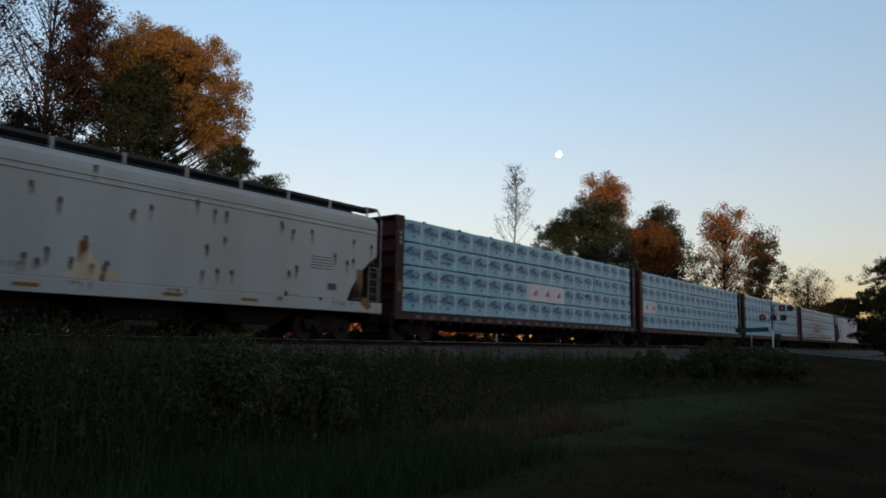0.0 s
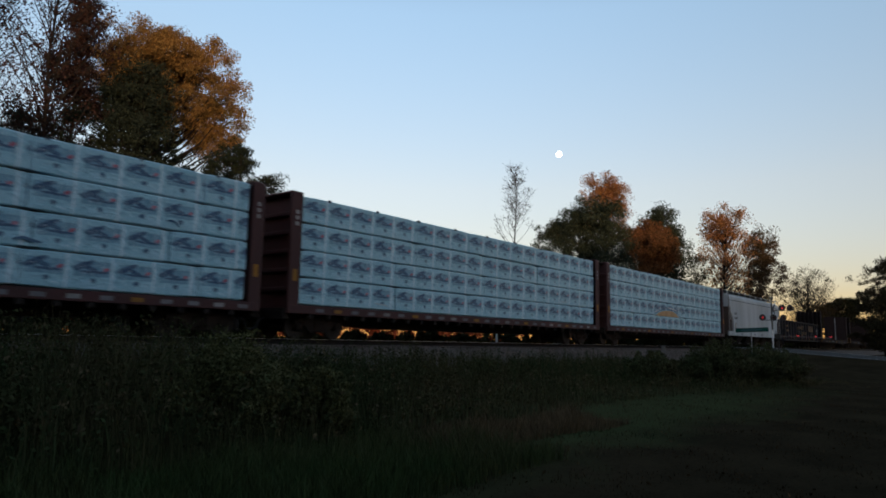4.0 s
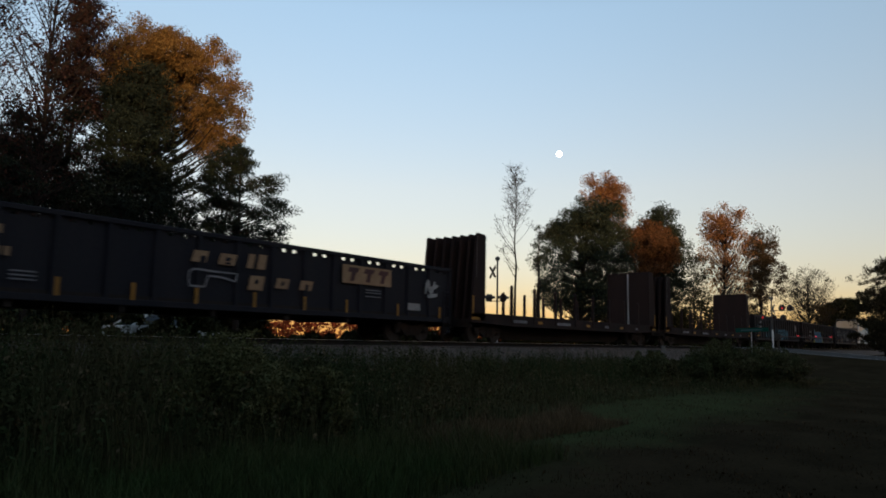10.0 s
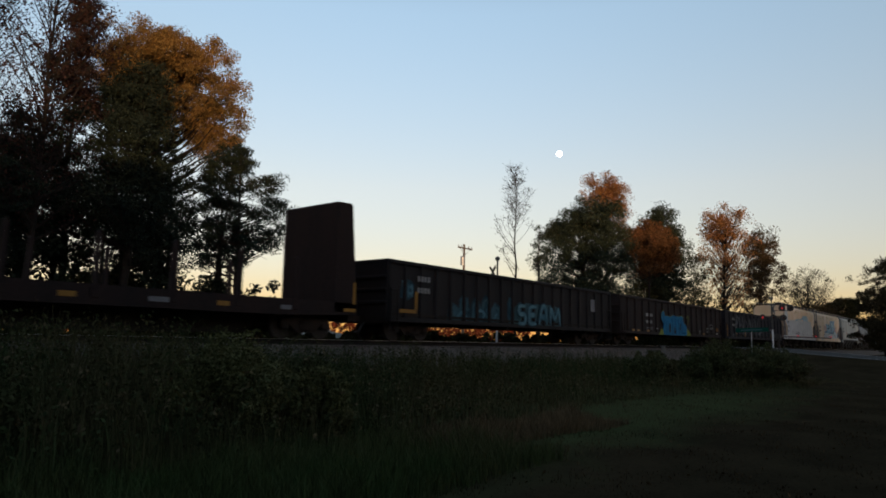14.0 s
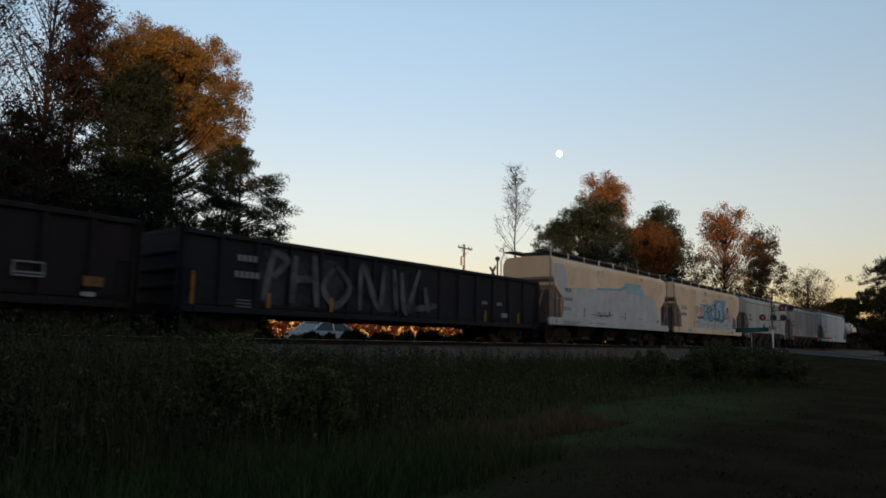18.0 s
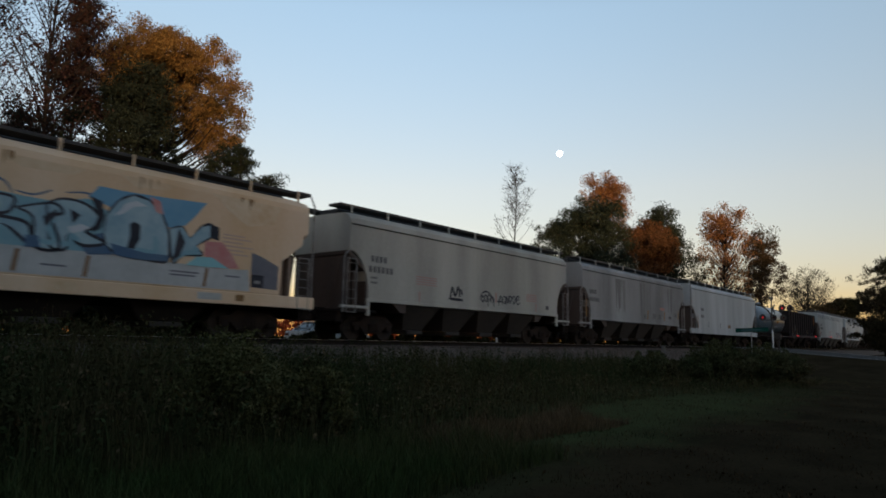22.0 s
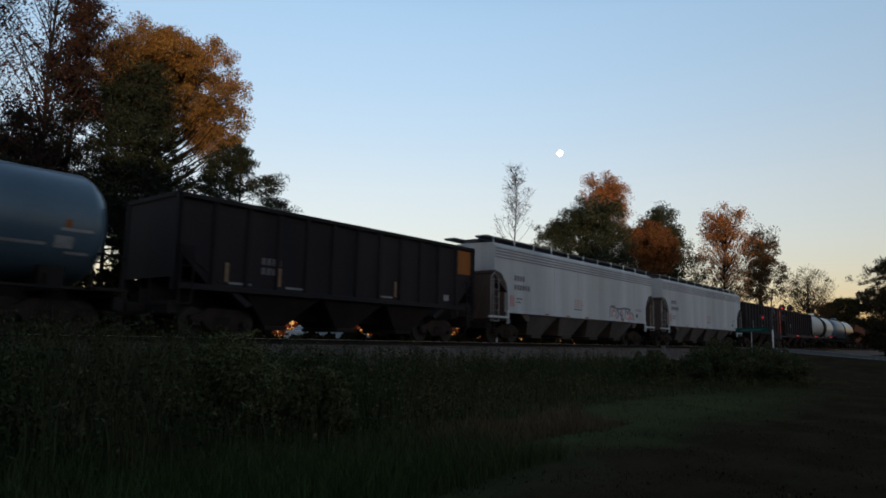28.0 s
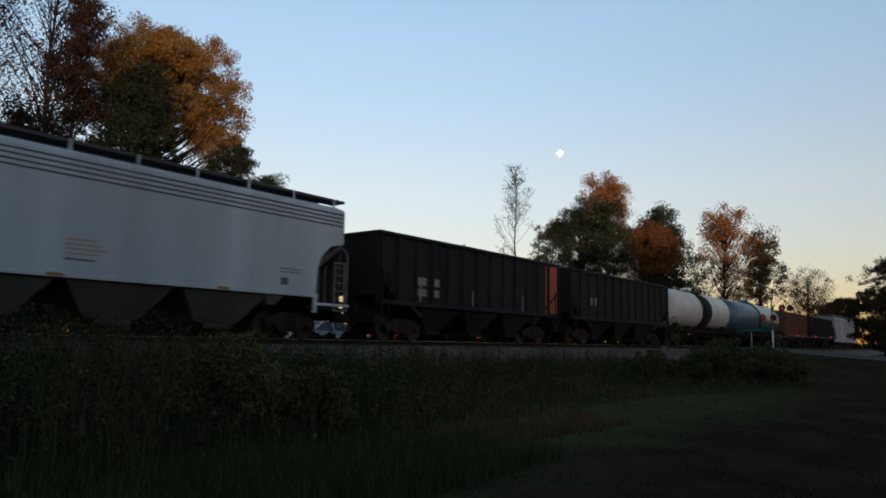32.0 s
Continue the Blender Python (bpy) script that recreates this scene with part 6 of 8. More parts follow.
BRACKETS = [(-3.3, 3.7), (-2.6, 3.4), (-1.8, 4.4), (-0.7, 3.4), (-0.2, 3.6), (-1.9, 2.5), (-3.3, 1.9), (-3.0, 1.8), (-2.8, 2.1), (-2.2, 1.9), (-1.4, 1.5), (-1.3, 1.9), (1.2, 4.0), (1.8, 3.8), (2.2, 3.8), (1.6, 2.7), (2.2, 3.0), (1.5, 1.9), (2.0, 2.0), (2.5, 2.0), (4.3, 3.8), (4.8, 3.6), (5.6, 3.7), (5.0, 2.4), (4.7, 2.2), (6.7, 3.0), (7.6, 3.6), (7.3, 2.8), (7.6, 2.9), (8.5, 3.5), (4.6, 1.5), (6.1, 1.4)]
for x, z in BRACKETS:
    part("rusty_bracket", spot, None, hA, at=(x, 0, z))
    drips(hA, x, z - 0.05, 3, 0.03, 0.42, -w - 0.001)
patch(hA, [(-2.35, 1.45), (-2.2, 1.72), (-2.1, 1.95), (-2.05, 2.45), (-1.82, 2.47), (-1.74, 2.1), (-1.6, 1.9), (-1.35, 1.72), (-1.05, 1.68), (-1.0, 1.5), (-1.4, 1.42)], M_RUSTBLOOM, -w - 0.001, "rust_bloom", "wide rust bloom below a bracket")
for x, z, n_, sp, ln in ((-1.92, 2.42, 7, 0.06, 0.75), (-1.7, 1.85, 6, 0.22, 0.45), (-3.6, 1.75, 5, 0.25, 0.4), (7.9, 2.6, 7, 0.12, 1.2), (8.0, 1.55, 8, 0.15, 0.15), (5.0, 1.5, 5, 0.15, 0.1)):
    drips(hA, x, z, n_, sp, ln, -w - 0.005)
for x in (-5.0, -2.0, 0.8, 4.5, 6.9, 7.9):
    drips(hA, x, 1.38, 6, 0.22, 0.26, -w - 0.023)
patch(hA, [(8.0, 1.38), (8.15, 1.62), (8.45, 1.5), (8.6, 1.22), (8.3, 1.12)], M_RUSTSTAIN, -w - 0.024, "rust_bloom", "rusty lower corner")
decal(hA, 6.4, 6.8, 1.75, 1.98, M_DECAL_D, -w - 0.004)
for z in (2.15, 2.25, 2.35, 2.45, 2.55):
    decal(hA, 5.6, 6.6, z + 0.3, z + 0.33, M_DECAL_D, -w - 0.004)
for x in (-6, -3.5, 0.3, 2.9):
    decal(hA, x, x + 0.6, 1.15, 1.25, M_YELLOW, -w - 0.026, "reflector")

lumber_car(-189.95, -167.9, 11, "dark red flatcar stacked with printed blue-white lumber packages", whites=((1, -1.6, 2.2),))
lumber_car(-166.05, -144.0, 12, "dark red flatcar stacked with printed blue-white lumber packages", whites=((1, -11.0, -8.4),))
lumber_car(-141.85, -119.85, 13, "dark red flatcar stacked with printed blue-white lumber packages")
lumber_car(-117.75, -95.8, 14, "dark red lumber flatcar with torn wrap on one package", hole=True)

# --- smooth grey hopper
hB, L, w = hopper("covered_hopper", "clean light grey covered hopper with smooth sides", -94.1, -75.7, M_HOPWHITE, bays=4, ribs=(4.2,), square=True)
marks(hB, -7.45, 3.1, (4,), M_DECAL_D, -w - 0.004, 0.2)
marks(hB, -7.6, 2.7, (6,), M_DECAL_D, -w - 0.004, 0.2)
for x in (-3.0, 0.6, 4.2):
    patch(hB, [(x, 1.55), (x + 0.08, 1.55), (x + 0.14, 2.0), (x + 0.06, 2.0)], M_RUSTSTAIN, -w - 0.002, "rust_streak")
patch(hB, [(-e_, z) for e_, z in ((7.35, 1.45), (7.15, 1.45), (7.1, 2.2), (7.25, 2.2))], M_RUSTSTAIN, -w - 0.002, "rust_streak")
for x, n in ((-5.6, 5), (-1.3, 3), (1.2, 4), (6.2, 3)):
    marks(hB, x, 1.30, (n,), M_DECAL_D, -w - 0.026, 0.14)
decal(hB, 7.0, 7.4, 1.55, 1.75, M_DECAL_D, -w - 0.004)

# --- black gondola with light ports below its top edge
gC, L, w = gondola("gondola_car", "black gondola with faded yellow lettering blocks", -74.85, -54.6, M_GONNAVY, ports=True, panels=15, zlow=0.84)
for x in (-9.2, -5.9, -3.95, -2.04, 0.0, 2.03, 3.97, 6.71, 9.3):
    decal(gC, x - 0.05, x + 0.05, 0.98, 1.45, M_YELLOW, -w - 0.004, "reflector")
marks(gC, -8.0, 2.6, (4, 5), M_DECAL_Y, -w - 0.004, 0.22, 0.3)


def block(parent, x0, x1, z0, z1, m, y, name, slant=0.09):
    """A slanted block that stands for one faded letter."""
    patch(parent, [(x0, z0), (x1 - slant, z0), (x1, z1), (x0 + slant, z1)], m, y, name)


for x0, x1, z0, z1 in ((-2.29, -1.72, 2.22, 2.57), (-1.4, -0.73, 2.22, 2.57), (-0.38, -0.06, 2.2, 2.66), (0.0, 0.4, 2.2, 2.68), (-0.29, 0.35, 1.52, 1.98), (0.75, 1.36, 1.64, 1.98), (1.76, 2.36, 1.65, 1.98)):
    block(gC, x0, x1, z0, z1, M_DECAL_Y, -w - 0.001, "faded_lettering")
for x0, x1, z0, z1 in ((-2.02, -1.8, 2.22, 2.42), (-1.16, -0.94, 2.34, 2.46), (-1.16, -0.94, 2.24, 2.31), (-0.06, 0.12, 1.72, 1.86), (0.98, 1.14, 1.74, 1.88), (1.98, 2.16, 1.65, 1.86)):
    block(gC, x0, x1, z0, z1, M_GONNAVY, -w - 0.006, "letter_gap", 0.04)
strokes(gC, [[(-2.3, 1.5), (-2.26, 1.97), (-1.5, 1.98), (-0.69, 1.98)], [(-0.69, 1.98), (-0.75, 1.73)], [(-0.75, 1.73), (-1.2, 1.82), (-1.7, 1.84)], [(-1.7, 1.84), (-1.8, 1.5)], [(-1.8, 1.5), (-2.3, 1.5)]], 0.06, M_SPRAYWHITE, -w, "outline_emblem", "thin pale outline of a gondola")
decal(gC, 3.70, 6.27, 2.07, 2.74, M_DECAL_Y, -w - 0.003, "cream_panel", "faded cream emblem panel")
for x0, x1 in ((3.86, 4.55), (4.68, 5.35), (5.45, 6.12)):
    block(gC, x0 + 0.08, x1, 2.48, 2.66, M_LUMRED, -w - 0.008, "emblem_bar")
    block(gC, (x0 + x1) / 2 - 0.14, (x0 + x1) / 2 + 0.16, 2.16, 2.48, M_LUMRED, -w - 0.008, "emblem_bar")
strokes(gC, [[(8.35, 1.95), (8.5, 2.5), (8.7, 2.0), (8.95, 2.5)], [(8.35, 2.4), (8.7, 2.2), (9.15, 2.35)], [(8.5, 1.85), (9.1, 1.95)]], 0.16, M_DECAL_W, -w, "white_tag")
decal(gC, 7.28, 8.02, 1.24, 1.52, M_DECAL_W, -w - 0.004)
for z in (1.86, 1.76, 1.62):
    decal(gC, 4.9, 5.7, z, z + 0.035, M_SPRAYWHITE, -w - 0.004, "stencil")
for z in (1.5, 1.4, 1.3):
    decal(gC, -7.0, -6.4, z, z + 0.04, M_SPRAYWHITE, -w - 0.004, "stencil")

STAKES_D = [x + 42.4 for x in (-49.97, -47.82, -45.68, -43.46, -41.31, -39.15, -36.98, -34.8)]
STAKES_E = [x + 19.045 for x in (-26.7, -24.5, -22.3, -20.1, -17.88, -15.69, -13.5, -11.3)]
stake_car(-53.15, -31.65, 5, STAKES_D)
stake_car(-29.84, -8.25, 6, STAKES_E)

# --- three dark gondolas
gF, L, w = gondola("gondola_car", "black gondola with faint teal graffiti", -6.7, 13.2, M_GONBLACK, panels=20, zlow=0.77, ztop=3.2)
decal(gF, -9.2, -8.2, 1.12, 1.26, M_YELLOW, -w - 0.004, "reflector")
marks(gF, -8.15, 2.65, (4, 4), M_DECAL_W, -w - 0.004, 0.22, 0.25)
decal(gF, -8.3, -8.15, 1.26, 2.0, M_YELLOW, -w - 0.004, "reflector")
M_TAGTHIN = mat("thin_teal_spray_paint", (0.013, 0.030, 0.040), (0.045, 0.10, 0.125), big=1.6, small=5, bump=0, spec=0.04)
M_TAGPALE = mat("pale_teal_spray_paint", (0.10, 0.19, 0.225), (0.035, 0.095, 0.125), big=1.8, small=6, bump=0, spec=0.04)
patch(gF, [(-9.1, 1.75), (-9.0, 2.3), (-8.6, 2.5), (-8.25, 2.3), (-8.3, 1.8), (-8.7, 1.62)], M_TAGTHIN, -w + 0.108, "faint_tag", "faint teal tag")
strokes(gF, [[(-9.0, 2.4), (-8.7, 2.1), (-8.4, 2.25)], [(-8.95, 1.85), (-8.65, 2.0), (-8.35, 1.8)], [(-8.65, 2.35), (-8.6, 1.75)], [(-8.4, 2.3), (-8.35, 1.9)]], 0.09, M_TAGPALE, -w + 0.104, "tag_stroke")
for sx, tall in ((-6.0, 1.75), (-5.2, 2.15), (-4.3, 2.05), (-3.5, 2.2), (-2.7, 1.9)):
    patch(gF, [(sx - 0.1, 0.95), (sx, tall - 0.3), (sx + 0.25, tall), (sx + 0.62, tall - 0.18), (sx + 0.82, 1.4), (sx + 0.75, 0.95)], M_TAGTHIN, -w + 0.108 - 0.001 * (sx + 6), "teal_graffiti", "thin teal graffiti letter")
    strokes(gF, [[(sx + 0.1, 1.0), (sx + 0.12, tall - 0.45), (sx + 0.4, tall - 0.25), (sx + 0.65, 1.4)], [(sx + 0.2, 1.3), (sx + 0.6, 1.05)]], 0.12, M_SPRAYTEAL, -w + 0.1, "graffiti_line")
strokes(gF, [[(-5.4, 1.05), (-5.0, 1.3), (-4.6, 1.0)], [(-4.0, 1.05), (-3.7, 1.45), (-3.3, 1.3), (-3.5, 1.0)], [(-2.6, 1.0), (-2.3, 1.35)]], 0.14, M_TAGPALE, -w + 0.095, "graffiti_line", "pale teal line")
patch(gF, [(-1.35, 0.95), (-1.4, 1.9), (-1.2, 2.25), (-0.95, 2.0), (-0.9, 0.95)], M_TAGTHIN, -w + 0.104, "faint_tag")
for k, ln in enumerate(([(0.1, 1.85), (-0.5, 1.8), (-0.45, 1.45), (0.05, 1.4), (0.0, 1.0), (-0.55, 0.98)], [(1.15, 1.85), (0.5, 1.8), (0.45, 1.4), (0.5, 1.0), (1.15, 1.0)], [(0.5, 1.42), (1.0, 1.44)], [(1.4, 0.98), (1.7, 1.85), (2.05, 1.8), (2.2, 1.0)], [(1.55, 1.35), (2.1, 1.35)], [(2.55, 1.0), (2.6, 1.85), (3.0, 1.3), (3.4, 1.82), (3.55, 1.0)])):
    strokes(gF, [ln], 0.34, M_TAGTHIN, -w + 0.002 - 0.002 * k, "letter_shadow")
    strokes(gF, [ln], 0.20, M_TAGPALE, -w - 0.012 - 0.002 * k, "teal_graffiti", "pale teal block letter")
patch(gF, [(-0.85, 0.9), (-0.8, 1.7), (-0.3, 2.02), (1.2, 2.0), (3.0, 2.04), (3.7, 1.9), (3.85, 0.9)], M_SPRAYTEAL, -w + 0.107, "graffiti_fill", "dull teal fill behind the letters")
decal(gF, 7.2, 7.7, 1.9, 2.6, M_SPRAYWHITE, -w - 0.004)

gG, L, w = gondola("gondola_car", "dark brown gondola with bright blue bubble graffiti", 14.45, 34.85, M_GONBROWN, panels=17, zlow=0.77, ztop=3.2)
for x0 in (-6.12, -5.42):
    for k in (0, 1):
        decal(gG, x0 + 0.24 * k, x0 + 0.24 * k + 0.19, 1.97, 2.17, M_DECAL_W, -w - 0.004, "stencil")
        decal(gG, x0 + 0.02 + 0.2 * k, x0 + 0.02 + 0.2 * k + 0.15, 1.50, 1.70, M_DECAL_W, -w - 0.004, "stencil")
    for z in (1.18, 1.08):
        decal(gG, x0 + 0.05, x0 + 0.45, z, z + 0.05, M_SPRAYWHITE, -w - 0.004, "stencil")
for x in (-8.4, -7.6, -6.0, 5.34):
    decal(gG, x, x + 0.45, 0.93, 1.06, M_RUSTSTAIN, -w - 0.004, "reflector")
patch(gG, [(-3.9, 0.78), (-3.32, 1.24), (-3.05, 1.1), (-2.9, 0.78)], M_SPRAYYEL, -w - 0.004, "lime_graffiti", "lime spray-painted wedge")
patch(gG, [(1.5, 0.78), (1.6, 1.32), (2.04, 1.2), (2.6, 0.79)], M_SPRAYYEL, -w - 0.004, "lime_graffiti")
BLUE = [(-3.42, 1.95), (-3.38, 2.26), (-3.18, 2.44), (-2.89, 2.41), (-2.71, 2.11), (-2.26, 2.13), (-1.67, 2.08), (-1.4, 2.18), (-0.97, 2.25), (-0.55, 2.10), (-0.31, 2.2), (0.0, 2.12), (0.4, 2.22), (0.84, 2.17), (1.0, 1.75), (1.44, 1.58), (1.66, 1.41), (1.65, 0.8), (0.7, 0.78), (-0.85, 0.78), (-2.15, 0.78), (-2.93, 0.79), (-3.11, 1.15), (-3.02, 1.51)]
patch(gG, BLUE, M_SPRAYBLUE, -w - 0.007, "blue_graffiti", "bright blue bubble letters")
strokes(gG, [BLUE[:9], BLUE[8:17]], 0.055, M_SPRAYYEL, -w - 0.006, "graffiti_outline", "pale lime outline")
strokes(gG, [[(-2.45, 1.8), (-2.52, 1.28), (-2.29, 0.8)], [(-2.9, 1.7), (-3.02, 1.45), (-3.1, 1.1)], [(-1.44, 2.0), (-1.31, 1.55), (-1.27, 0.85)], [(-0.63, 2.0), (-0.6, 1.4), (-0.56, 0.83)], [(-0.17, 2.0), (-0.04, 1.45), (0.12, 0.82)], [(0.61, 1.19), (0.9, 1.26), (1.27, 1.23)], [(0.63, 0.95), (1.41, 0.97)], [(0.45, 1.95), (0.6, 1.5), (0.62, 0.85)]], 0.085, M_SPRAYNAVY, -w - 0.008, "letter_gap", "dark blue line between letters")
patch(gG, [(-1.86, 1.66), (-2.0, 1.31), (-1.9, 0.98), (-1.7, 0.96), (-1.6, 1.34), (-1.7, 1.6)], M_GONBROWN, -w - 0.012, "letter_gap")
patch(gG, [(-1.0, 1.05), (-0.85, 1.42), (-0.66, 1.05), (-0.86, 0.8)], M_GONBROWN, -w - 0.012, "letter_gap")
patch(gG, [(0.2, 1.7), (0.34, 1.6), (0.4, 1.15), (0.26, 1.15)], M_GONBROWN, -w - 0.012, "letter_gap")
strokes(gG, [[(1.65, 2.12), (1.95, 2.22), (2.15, 2.15), (2.0, 1.9), (1.92, 1.62)]], 0.26, mat("faded_lime_spray_paint", (0.09, 0.095, 0.045), (0.05, 0.055, 0.03), bump=0, spec=0.04), -w, "lime_tag")
strokes(gG, [[(7.08, 1.42), (7.08, 1.76)], [(7.08, 1.76), (7.77, 1.76)], [(7.77, 1.76), (7.77, 1.42)], [(7.08, 1.42), (7.77, 1.42)], [(7.08, 1.5), (7.77, 1.5)]], 0.045, M_DECAL_W, -w, "stencil_frame", "white stencilled frame")
for x0, x1, z0, z1, m in ((8.72, 9.23, 1.27, 1.53, M_RUSTSTAIN), (4.5, 4.68, 1.12, 1.25, M_DECAL_W), (4.5, 4.7, 0.98, 1.03, M_SPRAYWHITE), (6.24, 6.68, 1.40, 1.44, M_DECAL_W), (6.24, 6.68, 1.47, 1.51, M_SPRAYWHITE), (6.34, 6.54, 1.13, 1.25, M_DECAL_W), (8.7, 9.05, 1.0, 1.12, M_DECAL_W), (-4.26, -4.09, 1.12, 1.24, M_DECAL_W)):
    decal(gG, x0, x1, z0, z1, m, -w - 0.004, "stencil")

gH, L, w = gondola("gondola_car", "blue-black gondola with pale sprayed lettering", 35.95, 56.1, M_GONNAVY, panels=15, zlow=0.77, ztop=3.2)
marks(gH, -8.07, 2.6, (4,), M_DECAL_W, -w - 0.004, 0.2)
marks(gH, -8.14, 2.08, (5,), M_DECAL_W, -w - 0.004, 0.2)
for z in (1.2, 1.1, 1.0):
    decal(gH, -8.05, -7.5, z - 0.04, z, M_SPRAYWHITE, -w - 0.004, "stencil")
for x in (-9.6, -6.9, -4.2, 5.2, 8.0):
    decal(gH, x, x + 0.14, 0.97, 1.95 if x < -9 else 1.46, M_YELLOW, -w - 0.004, "reflector")
strokes(gH, [[(x * 0.9 - 1.75, z) for x, z in ln] for ln in ([(-5.9, 1.2), (-5.5, 2.9)], [(-5.6, 2.85), (-4.9, 2.6), (-5.5, 2.0)], [(-4.5, 2.8), (-4.6, 1.2)], [(-4.6, 2.0), (-3.6, 2.05)], [(-3.6, 2.9), (-3.4, 1.1)], [(-2.6, 2.5), (-3.1, 1.8), (-2.4, 1.2), (-1.7, 1.9), (-2.4, 2.6)],
            [(-1.1, 1.1), (-1.0, 2.8), (0.0, 1.2), (0.3, 2.9)], [(0.9, 2.8), (1.1, 1.2)], [(1.4, 2.7), (1.7, 1.1), (2.6, 2.9)], [(2.4, 1.3), (3.9, 1.5)], [(3.0, 2.2), (3.3, 1.2)])], 0.27, M_SPRAYFAINT, -w, "pale_graffiti", "thin grey sprayed letters")
M_SPRAYHAZE = mat("faint_grey_overspray", (0.012, 0.0125, 0.015), (0.045, 0.047, 0.052), big=1.1, small=4, bump=0, spec=0.04)
for x0, x1 in ((-7.2, -6.2), (-6.0, -4.95), (-4.75, -3.5), (-3.0, -1.9), (-1.6, -0.5), (-0.3, 0.6)):
    patch(gH, [(x0, 1.0), (x0 - 0.05, 2.3), (x0 + 0.2, 2.85), (x1 - 0.2, 2.8), (x1 + 0.1, 2.2), (x1, 1.05)], M_SPRAYHAZE, -w + 0.107, "overspray", "faint grey overspray round the letters")
for x in (5.0, 6.2):
    marks(gH, x, 1.9, (3,), M_DECAL_W, -w - 0.004, 0.16)
decal(gH, 6.6, 7.1, 1.2, 1.4, M_DECAL_W, -w - 0.004)

# --- six covered hoppers
hI, L, w = hopper("covered_hopper", "beige covered hopper repainted with grey patches", 57.05, 73.85, M_HOPBEIGE, bays=3, ribs=(), sillpaint=M_HOPGREY, square=True, endpaint=M_ENDBROWN)
patch(hI, [(-7.03, 1.43), (6.6, 1.43), (6.55, 2.55), (6.0, 2.6), (5.9, 3.3), (4.2, 3.35), (2.57, 3.36), (0.9, 3.28), (-2.9, 3.22), (-5.0, 3.18), (-6.55, 3.09), (-6.97, 2.58)], M_PATCHGREY, -w - 0.001, "primer_patch", "large grey repainted area")
patch(hI, [(-7.8, 3.4), (-6.97, 2.6), (-6.55, 3.05), (-6.48, 3.54), (-6.63, 4.09), (-6.85, 4.34), (-7.95, 4.3), (-7.95, 3.55)], M_PATCHGREY, -w - 0.003, "primer_patch")
patch(hI, [(-6.5, 3.15), (-5.2, 3.2), (-5.4, 3.9), (-5.0, 4.3), (-6.3, 4.3)], M_RUSTBLOOM, -w - 0.002, "rust_bloom")
patch(hI, [(-3.6, 4.28), (-0.6, 4.3), (-1.2, 3.9), (-1.9, 3.5), (-2.4, 3.45), (-2.9, 3.9)], M_RUSTBLOOM, -w - 0.002, "rust_bloom")
patch(hI, [(4.3, 4.3), (7.6, 4.3), (7.5, 3.7), (6.4, 3.5), (5.4, 3.9)], M_RUSTBLOOM, -w - 0.002, "rust_bloom")
drips(hI, -2.2, 4.42, 7, 0.25, 0.5, -w - 0.004)
drips(hI, 3.9, 4.42, 4, 0.2, 0.4, -w - 0.004)
patch(hI, [(-2.9, 3.33), (0.17, 3.49), (0.99, 3.74), (1.25, 3.92), (3.6, 3.98), (3.5, 3.55), (1.3, 3.55), (0.4, 3.36), (-2.9, 3.2)], M_SPRAYTEALPALE, -w - 0.006, "blue_patch", "blue sprayed strip")
patch(hI, [(1.2, 3.32), (1.28, 3.82), (2.6, 3.9), (4.0, 3.72), (4.1, 3.2), (3.0, 3.3)], M_SPRAYPALE, -w - 0.011, "pale_patch", "pale blue sprayed patch")
marks(hI, -6.75, 3.06, (4,), M_DECAL_D, -w - 0.007, 0.21)
marks(hI, -6.71, 2.55, (5,), M_DECAL_D, -w - 0.007, 0.18)
for z in (2.0, 1.9):
    decal(hI, -6.83, -6.0, z - 0.05, z, M_SLATE, -w - 0.007, "stencil")
patch(hI, [(-7.05, 1.57), (-6.94, 1.58), (-6.87, 2.55), (-6.97, 2.54)], M_RUSTSTAIN, -w - 0.007, "orange_stripe")
for x in (-4.55, 0.98):
    patch(hI, [(x, 1.57), (x + 0.1, 1.57), (x + 0.17, 2.05), (x + 0.08, 2.05)], M_LUMRED, -w - 0.006, "red_stripe")
strokes(hI, [[(-2.84, 1.72), (-2.55, 1.9), (-2.4, 1.62), (-2.1, 1.92)], [(-2.0, 1.65), (-1.8, 1.9), (-1.6, 1.62), (-1.3, 1.9)], [(-1.4, 1.6), (-1.15, 1.98), (-1.1, 1.62)], [(-2.9, 1.68), (-1.7, 1.72), (-0.77, 1.8)]], 0.07, M_SPRAYBLACK, -w - 0.006, "black_tag")
for x in (-3.6, 0.2, 3.2):
    decal(hI, x, x + 0.7, 1.72, 1.76, M_SLATE, -w - 0.006, "stencil")
for x0, x1 in ((-7.0, -5.0), (-6.9, -5.4), (-3.9, -3.5), (-2.9, -1.8)):
    decal(hI, x0, x1, 1.2 if x0 != -6.9 else 1.1, 1.24 if x0 != -6.9 else 1.14, M_SLATE, -w - 0.026, "stencil")
decal(hI, -7.75, -7.62, 1.13, 1.27, M_SPRAYBLACK, -w - 0.026, "stencil")
decal(hI, 6.3, 6.6, 1.55, 1.72, M_DECAL_D, -w - 0.006)

